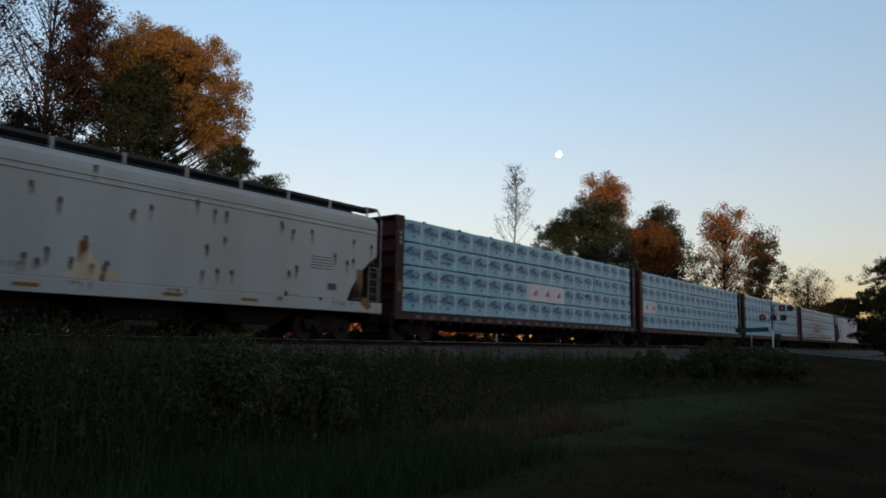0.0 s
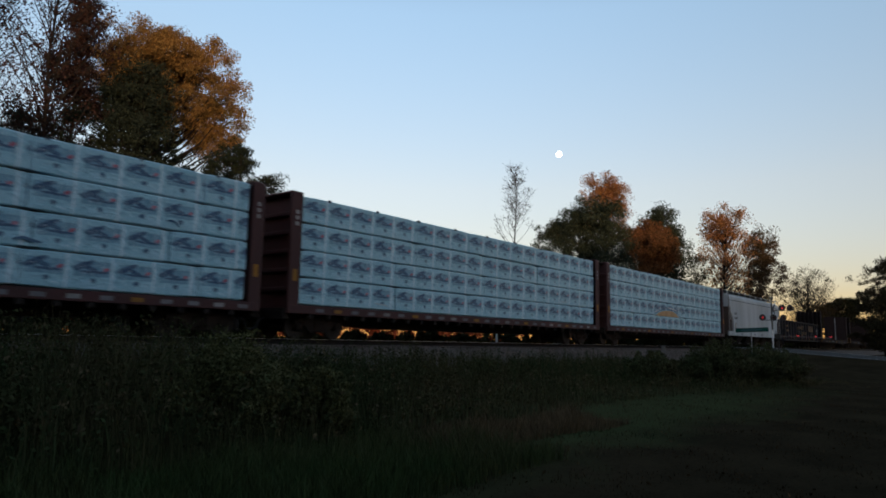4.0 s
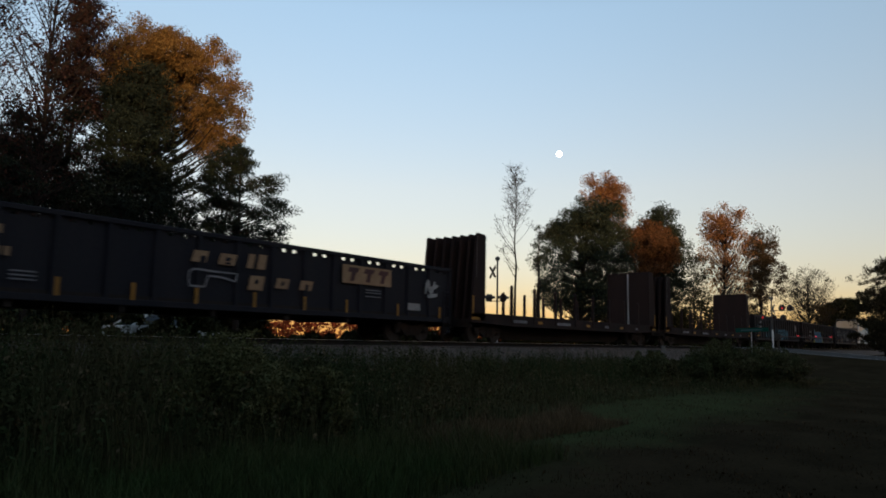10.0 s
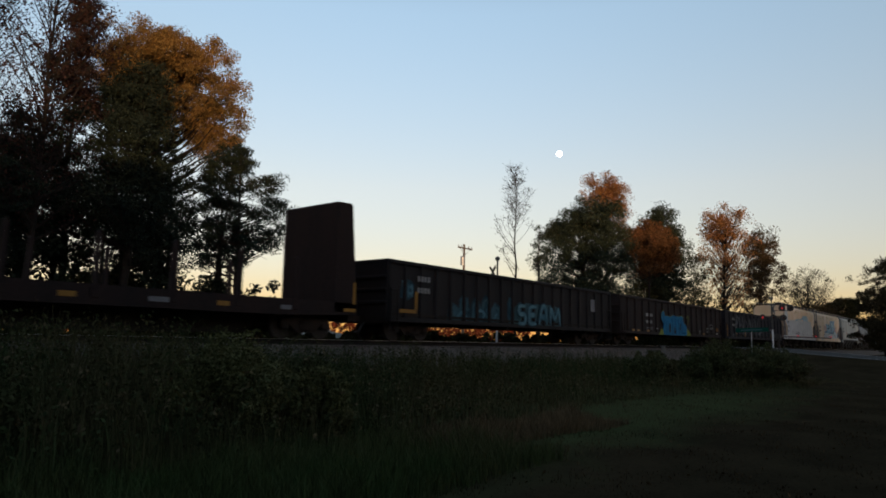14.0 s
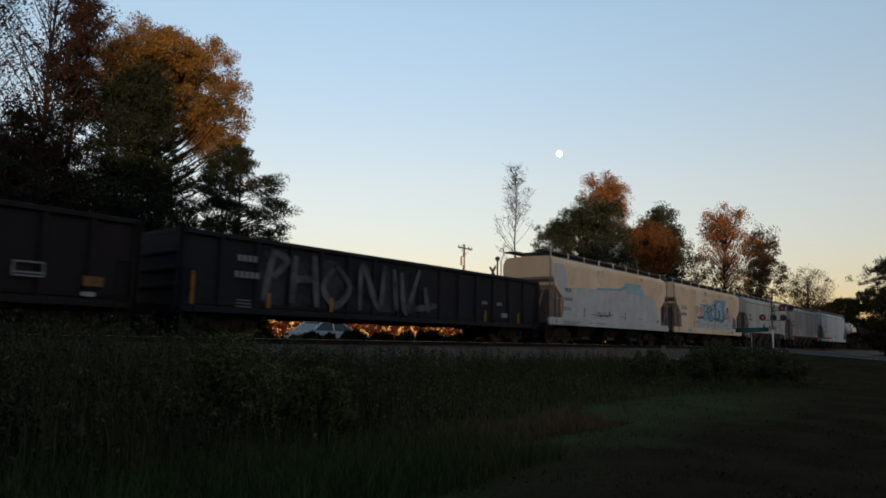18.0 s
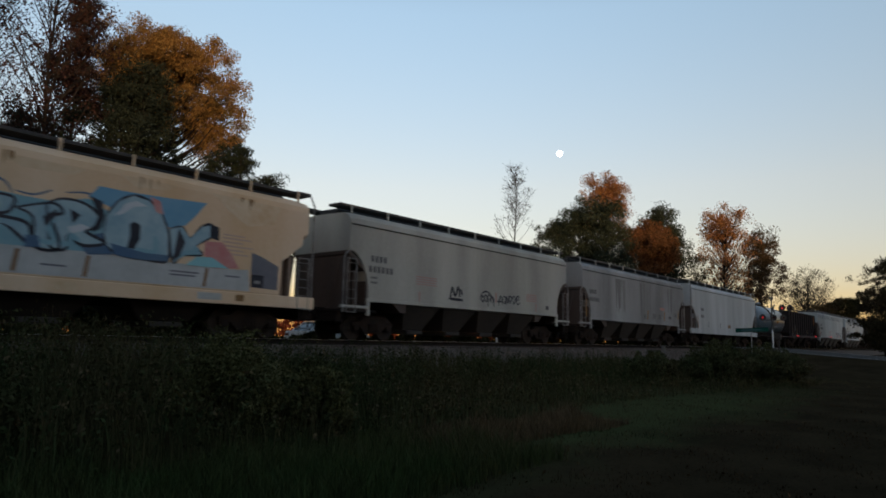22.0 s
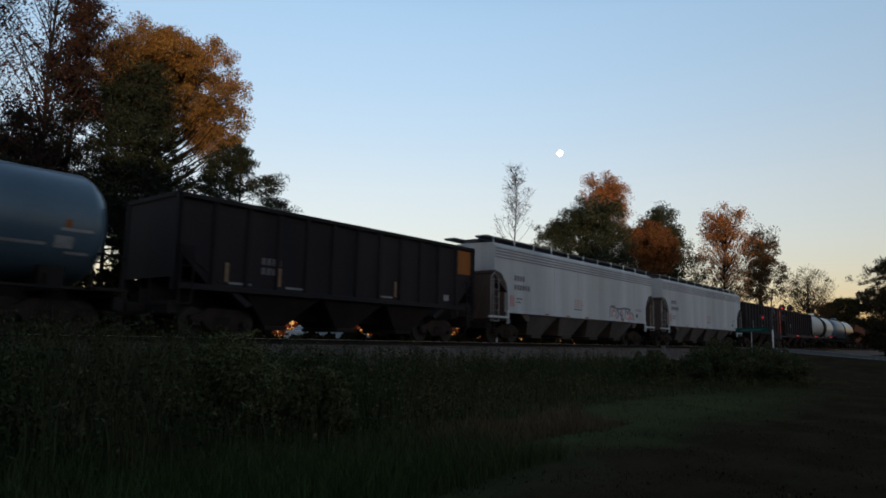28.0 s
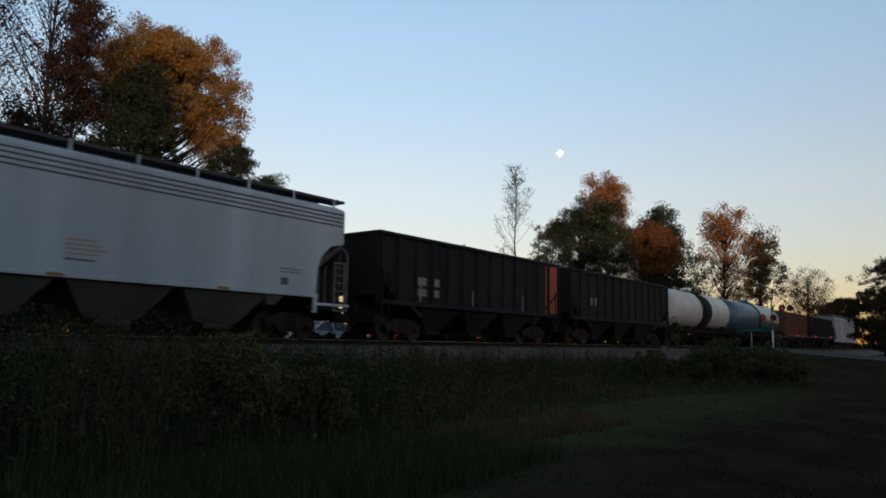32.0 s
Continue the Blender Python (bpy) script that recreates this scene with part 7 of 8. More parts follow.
hJ, L, w = hopper("covered_hopper", "cream covered hopper with blue and pink graffiti", 75.05, 91.9, M_HOPBEIGE, bays=3, ribs=(), square=True, endpaint=M_ENDBROWN)
Y0 = -w - 0.002
decal(hJ, -6.9, -5.75, 2.75, 3.05, mat("worn_grey_panel_paint", (0.33, 0.29, 0.25), (0.42, 0.36, 0.29), bump=0, spec=0.04), Y0, "stencil_panel", "worn grey reporting panel")
marks(hJ, -6.89, 2.52, (5,), M_SPRAYBLACK, Y0, 0.23)
for z in (2.0, 1.88, 1.76):
    decal(hJ, -6.8, -5.6, z, z + 0.04, M_RUSTBLOOM, Y0, "stencil")
decal(hJ, -7.09, -6.99, 1.53, 2.5, M_RUSTSTAIN, Y0, "rust_streak")
for z in (2.3, 2.42, 2.54, 2.66, 2.78, 2.9, 3.02, 3.12):
    decal(hJ, -4.15, -3.15 - 0.12 * math.sin(z * 40), z, z + 0.05, M_PINKPALE, Y0, "stencil")
    if z > 2.5:
        decal(hJ, 4.75, 5.65 - 0.2 * math.sin(z * 31), z, z + 0.05, M_PINKPALE, Y0, "stencil")
patch(hJ, [(-3.96, 1.46), (5.8, 1.46), (5.72, 2.13), (4.9, 2.08), (-0.83, 2.18), (-3.0, 2.12), (-3.96, 2.0)], M_PATCHGREY, Y0, "grey_band", "grey repainted band")
for x0, x1, z in ((-3.8, -2.9, 1.9), (-2.2, -1.3, 1.75), (-0.3, 0.3, 1.7), (3.1, 4.0, 1.85), (3.1, 3.9, 1.75), (4.9, 5.4, 1.85)):
    decal(hJ, x0, x1, z, z + 0.05, M_SLATE, Y0 - 0.005, "stencil")
for x in (-4.25, -0.9, 0.76, 4.2):
    patch(hJ, [(x - 0.05, 1.5), (x + 0.05, 1.5), (x + 0.12, 2.05), (x + 0.02, 2.05)], M_RUSTSTAIN, Y0 - 0.006, "orange_stripe")
# layers from the wall outwards: ground colours, black outlines, pale fills, cuts and highlights
LAYERS = (
    (0.002, M_SPRAYTEALPALE, "graffiti_fill", "teal-blue graffiti background", [[(-2.98, 3.32), (-1.81, 3.41), (-0.84, 3.35), (-0.14, 3.33), (0.72, 3.55), (1.4, 3.2), (2.92, 3.11), (2.98, 2.2), (0.2, 2.14), (-2.05, 2.1), (-2.0, 3.15)]]),
    (0.006, M_SPRAYBLUEMID, "graffiti_fill", "mid-blue sail shape", [[(0.69, 3.59), (0.95, 3.93), (1.65, 3.91), (2.74, 3.94), (4.13, 4.0), (3.79, 3.57), (3.48, 3.23), (3.04, 3.1), (2.0, 3.2)]]),
    (0.008, M_SPRAYPINK, "pink_graffiti", "pink sprayed area", [[(-2.97, 3.11), (-2.41, 3.19), (-2.07, 3.1), (-2.19, 2.51), (-2.82, 2.42)], [(4.15, 2.85), (4.72, 2.89), (5.06, 2.56), (5.37, 2.14), (4.47, 2.07), (4.13, 2.45)]]),
    (0.008, M_PINKPALE, "graffiti_fill", "", [[(-4.01, 3.09), (-3.29, 3.18), (-2.99, 3.05), (-3.04, 2.61), (-3.87, 2.53)]]),
    (0.010, M_SPRAYDARK, "graffiti_fill", "slate blue shade", [[(-3.55, 2.35), (-2.07, 2.45), (-2.06, 2.18), (-3.44, 2.15)], [(0.62, 2.26), (0.95, 2.64), (1.33, 2.76), (1.76, 2.63), (1.84, 2.2), (0.8, 2.08)]]),
    (0.022, M_SPRAYBLACK, "letter_cut", "", [[(0.27, 3.2), (0.54, 3.08), (0.36, 2.82)], [(-0.35, 2.91), (-0.02, 3.15), (-0.05, 2.97), (-0.26, 2.65)], [(0.74, 3.62), (1.05, 3.53), (1.14, 3.16), (1.05, 2.78), (0.85, 2.67), (0.98, 3.13)], [(1.83, 3.03), (1.95, 3.12), (2.13, 3.04), (2.14, 2.65), (2.01, 2.36), (1.8, 2.38), (1.87, 2.72)], [(3.27, 3.13), (3.5, 2.72), (3.34, 2.3), (3.14, 2.14), (3.21, 2.68)], [(4.27, 3.39), (4.58, 3.32), (4.59, 2.92), (4.3, 2.98)]]),
    (0.022, M_SPRAYDARK, "letter_shade", "", [[(1.34, 2.45), (1.78, 2.38), (2.32, 2.29), (2.99, 2.3), (3.0, 2.13), (2.22, 2.09), (1.49, 2.14)], [(-0.71, 2.4), (-0.41, 2.42), (-0.35, 2.14), (-0.7, 2.1)]]),
    (0.022, M_SPRAYWHITEHI, "graffiti_highlight", "", [[(1.4, 3.2), (1.68, 3.58), (1.98, 3.7), (2.3, 3.6), (1.91, 3.53), (1.62, 3.28)], [(0.24, 2.72), (0.58, 2.85), (0.82, 2.78), (0.56, 2.65), (0.34, 2.58)]]),
    (0.024, M_SPRAYCYAN, "cyan_patch", "light cyan sprayed arc", [[(3.55, 2.08), (3.89, 2.36), (4.39, 2.39), (4.99, 2.1)]]),
    (0.024, M_SPRAYPINK, "pink_graffiti", "", [[(2.36, 3.89), (2.64, 3.81), (2.78, 3.44), (2.55, 3.47)]]))
LETTERS = [[(-1.94, 2.86), (-1.61, 3.26), (-1.03, 3.27), (-1.11, 2.91), (-1.43, 2.8), (-0.68, 2.69), (-0.62, 2.21), (-1.21, 2.57), (-1.9, 2.22), (-2.07, 2.41), (-1.68, 2.66)],
           [(-0.96, 3.04), (-0.16, 3.28), (0.11, 3.07), (-0.14, 2.89), (0.1, 2.17), (-0.48, 2.15), (-0.57, 2.85)],
           [(-0.3, 3.25), (0.03, 3.42), (0.45, 3.43), (0.79, 3.31), (1.03, 3.08), (0.93, 2.82), (0.7, 2.67), (1.21, 2.43), (0.64, 2.3), (0.29, 2.53), (0.25, 2.16), (-0.1, 2.16), (-0.2, 2.6)],
           [(1.16, 2.7), (1.2, 3.17), (1.49, 3.61), (1.89, 3.83), (2.33, 3.76), (2.73, 3.41), (2.96, 2.89), (3.0, 2.15), (2.33, 2.12), (1.59, 2.17), (1.27, 2.38)],
           [(3.0, 3.06), (3.37, 3.17), (3.65, 2.87), (4.0, 3.26), (4.32, 3.37), (4.39, 3.06), (3.85, 2.69), (4.06, 2.44), (3.45, 2.36), (3.18, 2.1), (3.08, 2.58)]]
for off, m, nm, lab, shapes in LAYERS:
    for k, pts in enumerate(shapes):
        patch(hJ, pts, m, Y0 - off - 0.0006 * k, nm, lab)
for k, pts in enumerate(LETTERS):
    patch(hJ, pts, M_SPRAYPALE, Y0 - 0.013 - 0.0008 * k, "graffiti_letter", "pale blue graffiti letter")
    strokes(hJ, [pts + pts[:1]], 0.09, M_SPRAYBLACK, Y0 - 0.016, "graffiti_outline", "black graffiti outline")
    cx, cz = sum(p[0] for p in pts) / len(pts), sum(p[1] for p in pts) / len(pts)
    strokes(hJ, [[(cx + (x - cx) * 0.6, cz + (z - cz) * 0.6 - 0.1) for x, z in pts[-5:-1]]], 0.14, M_SPRAYTEALPALE, Y0 - 0.018, "letter_shade")
strokes(hJ, [[(-2.1, 3.62), (-1.7, 3.68), (-1.3, 3.66), (-1.05, 3.38)], [(0.15, 3.6), (0.6, 3.68), (0.98, 3.6), (0.9, 3.4)], [(-1.0, 3.45), (-0.6, 3.42), (-0.2, 3.6)]], 0.05, M_SPRAYDARK, Y0, "graffiti_line")
patch(hJ, [(5.83, 1.6), (5.82, 2.7), (6.2, 2.6), (6.88, 2.34), (6.86, 1.57)], M_SLATE, Y0 - 0.001, "slate_patch", "dark slate painted patch")
decal(hJ, 5.83, 6.3, 1.6, 2.0, M_SPRAYBLACK, Y0 - 0.006, "stencil")
decal(hJ, 5.95, 6.18, 1.72, 1.82, M_DECAL_W, Y0 - 0.012, "stencil")
for pts in ([(-7.6, 4.3), (-4.6, 4.3), (-5.0, 3.9), (-6.0, 3.7), (-7.2, 3.9)], [(-1.5, 4.3), (0.6, 4.3), (0.3, 4.1), (-0.9, 4.05)], [(4.27, 4.35), (6.9, 4.32), (6.6, 3.7), (5.6, 3.5), (4.9, 3.9)], [(1.5, 4.35), (3.2, 4.35), (2.8, 4.15), (1.9, 4.1)]):
    patch(hJ, pts, M_RUSTBLOOM, Y0 + 0.0005, "rust_bloom")
for k, x in enumerate((-6.2, -4.0, -1.2, 2.3, 5.6)):
    drips(hJ, x, 4.4, 5, 0.3, 0.6, Y0 - 0.0004 * k)
for x0, x1, m in ((-5.6, -4.9, M_SPRAYTEALPALE), (-4.8, -4.4, M_RUSTBLOOM), (0.1, 0.6, M_RUSTBLOOM), (-7.6, -7.5, M_SPRAYBLACK), (4.0, 4.8, M_PATCHGREY), (5.3, 5.6, M_RUSTSTAIN)):
    decal(hJ, x0, x1, 1.13, 1.33, m, -w - 0.026, "sill_tag")

hK, L, w = hopper("covered_hopper", "light grey covered hopper with small black tags", 93.15, 110.1, M_HOPDIRTY, bays=4, sill="thin", ribs=(4.3,), low=1.54, baypaint=M_BAYDARK)
marks(hK, -7.0, 3.2, (4,), M_DECAL_D, -w - 0.004, 0.24)
marks(hK, -7.1, 2.8, (6,), M_DECAL_D, -w - 0.004, 0.24)
marks(hK, -7.0, 2.4, (5, 5), M_DECAL_D, -w - 0.004, 0.08)
for z in (2.1, 2.2, 2.3, 2.4):
    decal(hK, -4.4, -3.1, z + 0.2, z + 0.24, M_DECAL_R, -w - 0.004)
    decal(hK, 4.0, 5.0, z, z + 0.04, M_DECAL_R, -w - 0.004)
for x in (-4.2, 4.9):
    decal(hK, x, x + 0.07, 1.6, 2.0, M_DECAL_R, -w - 0.004)
strokes(hK, [[(x * 1.1 - 1.8, 1.85 + (z - 1.5) * 1.0) for x, z in ln] for ln in ([(-0.3, 1.55), (-0.2, 2.0), (0.0, 1.65), (0.2, 2.05), (0.3, 1.6)], [(-0.4, 1.5), (0.5, 1.48)], [(0.35, 1.95), (0.45, 1.7)])], 0.13, M_SPRAYBLACK, -w, "black_tag", "small black tag")
strokes(hK, [[(0.09, 1.87), (0.12, 2.13), (0.41, 2.33), (0.75, 2.29), (1.04, 2.07), (1.14, 1.73)], [(0.16, 2.0), (0.24, 2.14), (0.36, 2.02), (0.28, 1.84), (0.16, 1.96)], [(0.38, 2.05), (0.48, 2.19), (0.6, 2.06), (0.51, 1.87), (0.4, 1.97)], [(0.65, 2.18), (0.71, 1.67)],
             [(0.65, 2.14), (0.81, 2.21), (0.89, 2.06), (0.71, 1.92)], [(0.94, 1.84), (0.95, 2.08), (1.11, 2.06), (1.17, 1.69)], [(1.54, 1.73), (1.72, 2.22), (1.9, 1.79)], [(1.42, 1.93), (1.9, 1.96)], [(1.91, 2.05), (2.02, 2.22), (2.17, 2.08), (2.06, 1.86), (1.92, 2.0)]], 0.075, M_SPRAYBLACK, -w, "black_tag", "looping black tag")
strokes(hK, [[(2.2, 1.84), (2.21, 2.22), (2.36, 1.89), (2.4, 2.26)], [(2.48, 1.9), (2.47, 2.25), (2.69, 2.14), (2.52, 1.88)], [(2.73, 2.1), (2.84, 2.26), (2.99, 2.13), (2.88, 1.88), (2.74, 2.05)], [(3.07, 2.07), (3.36, 2.17), (3.23, 2.3), (3.07, 2.14), (3.18, 1.88), (3.43, 1.99)]], 0.075, M_SPRAYBLACK, -w, "black_tag", "looping black tag")
decal(hK, 1.28, 1.38, 1.85, 2.35, M_DECAL_R, -w - 0.004, "stencil")
decal(hK, 5.9, 6.2, 1.75, 1.95, M_DECAL_D, -w - 0.004)

hL, L, w = hopper("covered_hopper", "grimy grey covered hopper with dark streaks", 111.3, 128.2, M_HOPGRIME, bays=4, sill="thin", ribs=(4.3,), low=1.54, baypaint=M_BAYDARK)
marks(hL, -7.2, 3.2, (4,), M_DECAL_D, -w - 0.004, 0.24)
marks(hL, -7.3, 2.75, (6,), M_DECAL_D, -w - 0.004, 0.24)
decal(hL, -7.75, -7.6, 1.6, 2.6, M_YELLOW, -w - 0.004, "reflector")
patch(hL, [(3.3, 2.52), (3.9, 2.42), (4.35, 2.5), (4.3, 2.62), (3.6, 2.66)], M_DECAL_R, -w - 0.014, "red_smear", "faded red sprayed smear")
for x, z in ((1.18, 1.72), (4.12, 1.76), (6.82, 1.95)):
    patch(hL, [(x, z), (x + 0.13, z), (x + 0.19, z + 0.62), (x + 0.06, z + 0.62)], M_YELLOW, -w - 0.014, "reflector", "worn yellow reflector strip")
for x0, x1, z in ((0.55, 1.0, 1.78), (2.1, 2.65, 1.86), (3.05, 3.6, 1.84), (6.2, 6.6, 2.1)):
    for k in range(3):
        decal(hL, x0, x1, z + 0.11 * k, z + 0.11 * k + 0.055, M_DECAL_D, -w - 0.014, "stencil")
strokes(hL, [[(5.05, 1.87), (5.05, 2.1), (5.5, 2.1), (5.5, 1.87), (5.05, 1.87)]], 0.05, M_DECAL_W, -w - 0.016, "stencil_frame", "white stencilled frame")
rnd = random.Random(21)
for k in range(16):
    x = rnd.uniform(-5, 6.5)
    ww = rnd.uniform(0.05, 0.25)
    patch(hL, [(x - ww, 4.1), (x + ww, 4.1), (x + ww * 0.4, 2.9 - rnd.random()), (x - ww * 0.3, 2.6 - rnd.random() * 0.8)], mat("dirt_streak", (0.24, 0.245, 0.24), (0.15, 0.15, 0.148), streak=2.0, bump=0, spec=0.05) if k == 0 else bpy.data.materials["dirt_streak"], -w - 0.001 - 0.0006 * k, "dirt_streak")
decal(hL, 5.07, 5.48, 1.89, 2.08, M_DECAL_D, -w - 0.014, "stencil")

hM, L, w = hopper("covered_hopper", "white covered hopper with clean sides", 129.45, 148.1, M_HOPWHITE, bays=4, ribs=(4.5,), top=4.95)
for k in range(2):
    marks(hM, -6.95, 3.05 - 0.55 * k, (4,), M_DECAL_D, -w - 0.004, 0.2)
decal(hM, -7.75, -7.65, 1.45, 2.4, M_RUSTSTAIN, -w - 0.003, "rust_streak")
for x in (-5.2, -2.2, 2.6, 5.0):
    patch(hM, [(x, 1.55), (x + 0.07, 1.55), (x + 0.14, 2.0), (x + 0.07, 2.0)], M_DECAL_D, -w - 0.003, "stencil")
decal(hM, 0.0, 0.8, 1.62, 1.9, M_DECAL_Y, -w - 0.004)
decal(hM, 7.1, 7.35, 1.6, 1.78, M_DECAL_D, -w - 0.004)

# --- blue tank car
tN, L = tank("tank_car", "glossy blue-grey tank car with white stencils", 148.85, 160.75, M_TANKBLUE)
for x0, x1, a0, a1, m in ((-3.7, -2.65, -14, -6, M_DECAL_W), (1.57, 2.33, -9, 0, M_YELLOW), (0.8, 2.2, -26, -23, M_DECAL_W), (0.8, 2.2, -31, -28, M_DECAL_W), (2.7, 3.8, -25, -22, M_DECAL_W), (4.0, 4.45, -26, -14, M_DECAL_W), (4.1, 4.9, -9, -6, M_DECAL_W),
                          (4.3, 4.9, -32, -29, M_DECAL_W), (-1.1, -0.9, 0, 10, M_ORANGEPAINT), (2.1, 2.3, -10, 0, M_ORANGEPAINT), (4.2, 4.35, -8, 2, M_ORANGEPAINT), (-2.6, -1.0, 2, 4, M_DECAL_W), (-2.6, -1.6, -8, -6, M_DECAL_W)):
    tank_mark(tN, x0, x1, a0, a1, m)

# --- coal hopper and two long white hoppers
cO, L, w = gondola("coal_hopper", "dark brown-black open hopper with an orange end panel", 162.0, 176.6, M_COAL, zlow=1.42, ztop=4.25, panels=12, deep=True, group="open hopper cars")
decal(cO, 6.0, 7.15, 3.0, 4.05, M_ORANGEPAINT, -w + 0.102, "orange_panel", "rusty orange end panel")
for x in (-5.6, -3.6, 2.0):
    decal(cO, x, x + 0.1, 1.7, 2.3, M_DECAL_Y, -w - 0.004)
decal(cO, 5.2, 5.55, 1.75, 2.0, M_DECAL_W, -w + 0.10)
marks(cO, -4.2, 2.6, (4, 4), M_DECAL_D, -w + 0.10, 0.22)
for x in (-5.4, -3.2, 1.2):
    decal(cO, x, x + 0.8, 1.65, 1.72, M_DECAL_W, -w + 0.10)

for front, rear, tag in ((177.75, 197.5, True), (198.7, 218.35, False)):
    hP, L, w = hopper("covered_hopper", "long pale blue-white covered hopper with painted graffiti" if tag else "long pale blue-white covered hopper with red stencils", front, rear, M_HOPWHITE, bays=4, sill="thin", ribs=(4.10, 4.24, 4.38, 4.52), low=1.54, notch=1.7, top=4.84, baypaint=M_BAYGREY)
    marks(hP, -7.8, 3.3, (4,), M_DECAL_D, -w - 0.004, 0.26)
    marks(hP, -7.8, 2.85, (6,), M_DECAL_D, -w - 0.004, 0.26)
    decal(hP, -8.2, -7.8, 1.75, 2.3, M_DECAL_R, -w - 0.004)
    marks(hP, -7.6, 2.2, (8, 6), M_DECAL_D, -w - 0.004, 0.07)
    for z in (1.9, 2.05, 2.17, 2.29, 2.41):
        decal(hP, -1.65 if tag else 0.0, (-0.65 if tag else 0.9) - 0.15 * math.sin(z * 37), z, z + 0.05, M_DECAL_R if z > 2 else M_DECAL_D, -w - 0.004, "stencil")
    for x in (-4.9, -2.6, -0.4, 4.4):
        decal(hP, x, x + 0.42, 1.47, 1.55, M_YELLOW, -w - 0.018, "reflector")
    decal(hP, 6.75, 7.05, 1.78, 2.02, M_DECAL_D, -w - 0.004, "stencil")
    for z in (2.2, 2.3):
        decal(hP, 6.7, 7.6, z, z + 0.03, M_DECAL_D, -w - 0.004, "stencil")
    for x in (-6.3, -3.9, -1.2, 1.4, 4.0, 6.4):
        decal(hP, x, x + 0.02, 1.6, 4.0, M_PATCHGREY, -w - 0.001, "weld_seam")
    if tag:
        patch(hP, [(2.85, 1.58), (2.8, 1.8), (3.0, 2.3), (3.5, 2.36), (4.2, 2.3), (5.1, 2.35), (5.9, 2.3), (6.35, 2.0), (6.5, 1.58)], M_PATCHGREY, -w - 0.002, "graffiti_fill", "grey graffiti background")
        strokes(hP, [[(2.85, 1.75), (2.95, 2.3), (3.6, 2.36)], [(3.15, 1.7), (3.25, 2.1), (3.6, 2.05)], [(3.7, 1.65), (3.85, 2.15), (4.15, 1.9), (3.8, 1.62)], [(4.35, 2.25), (4.6, 1.95), (4.4, 1.65), (4.9, 1.62)], [(5.0, 1.7), (5.15, 2.28), (5.45, 1.95), (5.7, 2.25), (5.9, 1.68)], [(6.0, 2.1), (6.3, 1.85), (6.2, 1.6)], [(3.0, 2.32), (4.0, 2.22), (5.0, 2.3), (5.9, 2.26)], [(4.6, 2.2), (4.3, 1.9), (4.75, 1.75)]], 0.13, M_SLATE, -w - 0.007, "graffiti_line", "dark slate letter outline")
        strokes(hP, [[(3.05, 1.65), (3.1, 2.1), (3.4, 2.2)], [(3.3, 1.66), (3.6, 1.9)], [(4.5, 2.1), (4.75, 1.9)], [(5.6, 1.65), (5.9, 1.95)], [(5.2, 1.64), (6.2, 1.68)]], 0.15, M_SPRAYPINK, -w - 0.014, "pink_graffiti")
        strokes(hP, [[(2.7, 1.62), (2.9, 1.85)], [(6.1, 1.66), (6.5, 1.62)], [(3.9, 2.0), (4.0, 1.75)]], 0.12, M_SPRAYBLUEMID, -w - 0.018, "blue_graffiti")

cR, L, w = gondola("coal_hopper", "dark open hopper with a red end panel", 219.9, 234.0, M_COAL, zlow=1.42, ztop=4.28, panels=13, deep=True, group="open hopper cars")
decal(cR, 5.65, 6.85, 1.5, 4.1, M_REDPATCH, -w + 0.102, "red_panel", "dull red end panel")
for x in (-4.65, -3.8):
    decal(cR, x, x + 0.55, 2.3, 2.62, M_DECAL_W, -w + 0.10)
    decal(cR, x, x + 0.55, 1.85, 2.15, M_DECAL_W, -w + 0.10)
for x in (-4.6, -1.0, 3.2):
    decal(cR, x, x + 0.08, 1.6, 2.3, M_DECAL_W, -w - 0.004)
cS, L, w = gondola("coal_hopper", "dark open hopper with white stencilled blocks", 235.2, 249.8, M_COAL, zlow=1.42, ztop=4.28, panels=13, deep=True, group="open hopper cars")
for x in (-5.0, -4.2):
    decal(cS, x, x + 0.5, 2.3, 2.75, M_DECAL_W, -w + 0.10)
tank("tank_car", "white tank car with a dark middle band", 250.6, 265.4, M_TANKWHITE, bands=((-0.6, 1.6, M_UNDER, "dark_band"),))
tank("tank_car", "blue-grey weathered tank car", 266.4, 283.2, M_TANKBLUE, bands=((-0.2, 0.2, M_UNDER, "middle_band"),))
gondola("coal_hopper", "rusty orange-brown open hopper", 284.3, 296.6, mat("rusty_orange_paint", (0.13, 0.06, 0.038), (0.085, 0.045, 0.032), streak=1.2, spec=0.08), zlow=1.42, ztop=4.1, panels=12, deep=True, group="open hopper cars")
gondola("coal_hopper", "dark weathered open hopper", 297.7, 313.4, M_COAL, zlow=1.42, ztop=4.1, panels=12, deep=True, group="open hopper cars")
hopper("covered_hopper", "grimy grey covered hopper", 314.5, 333.0, M_HOPGRIME, bays=4)


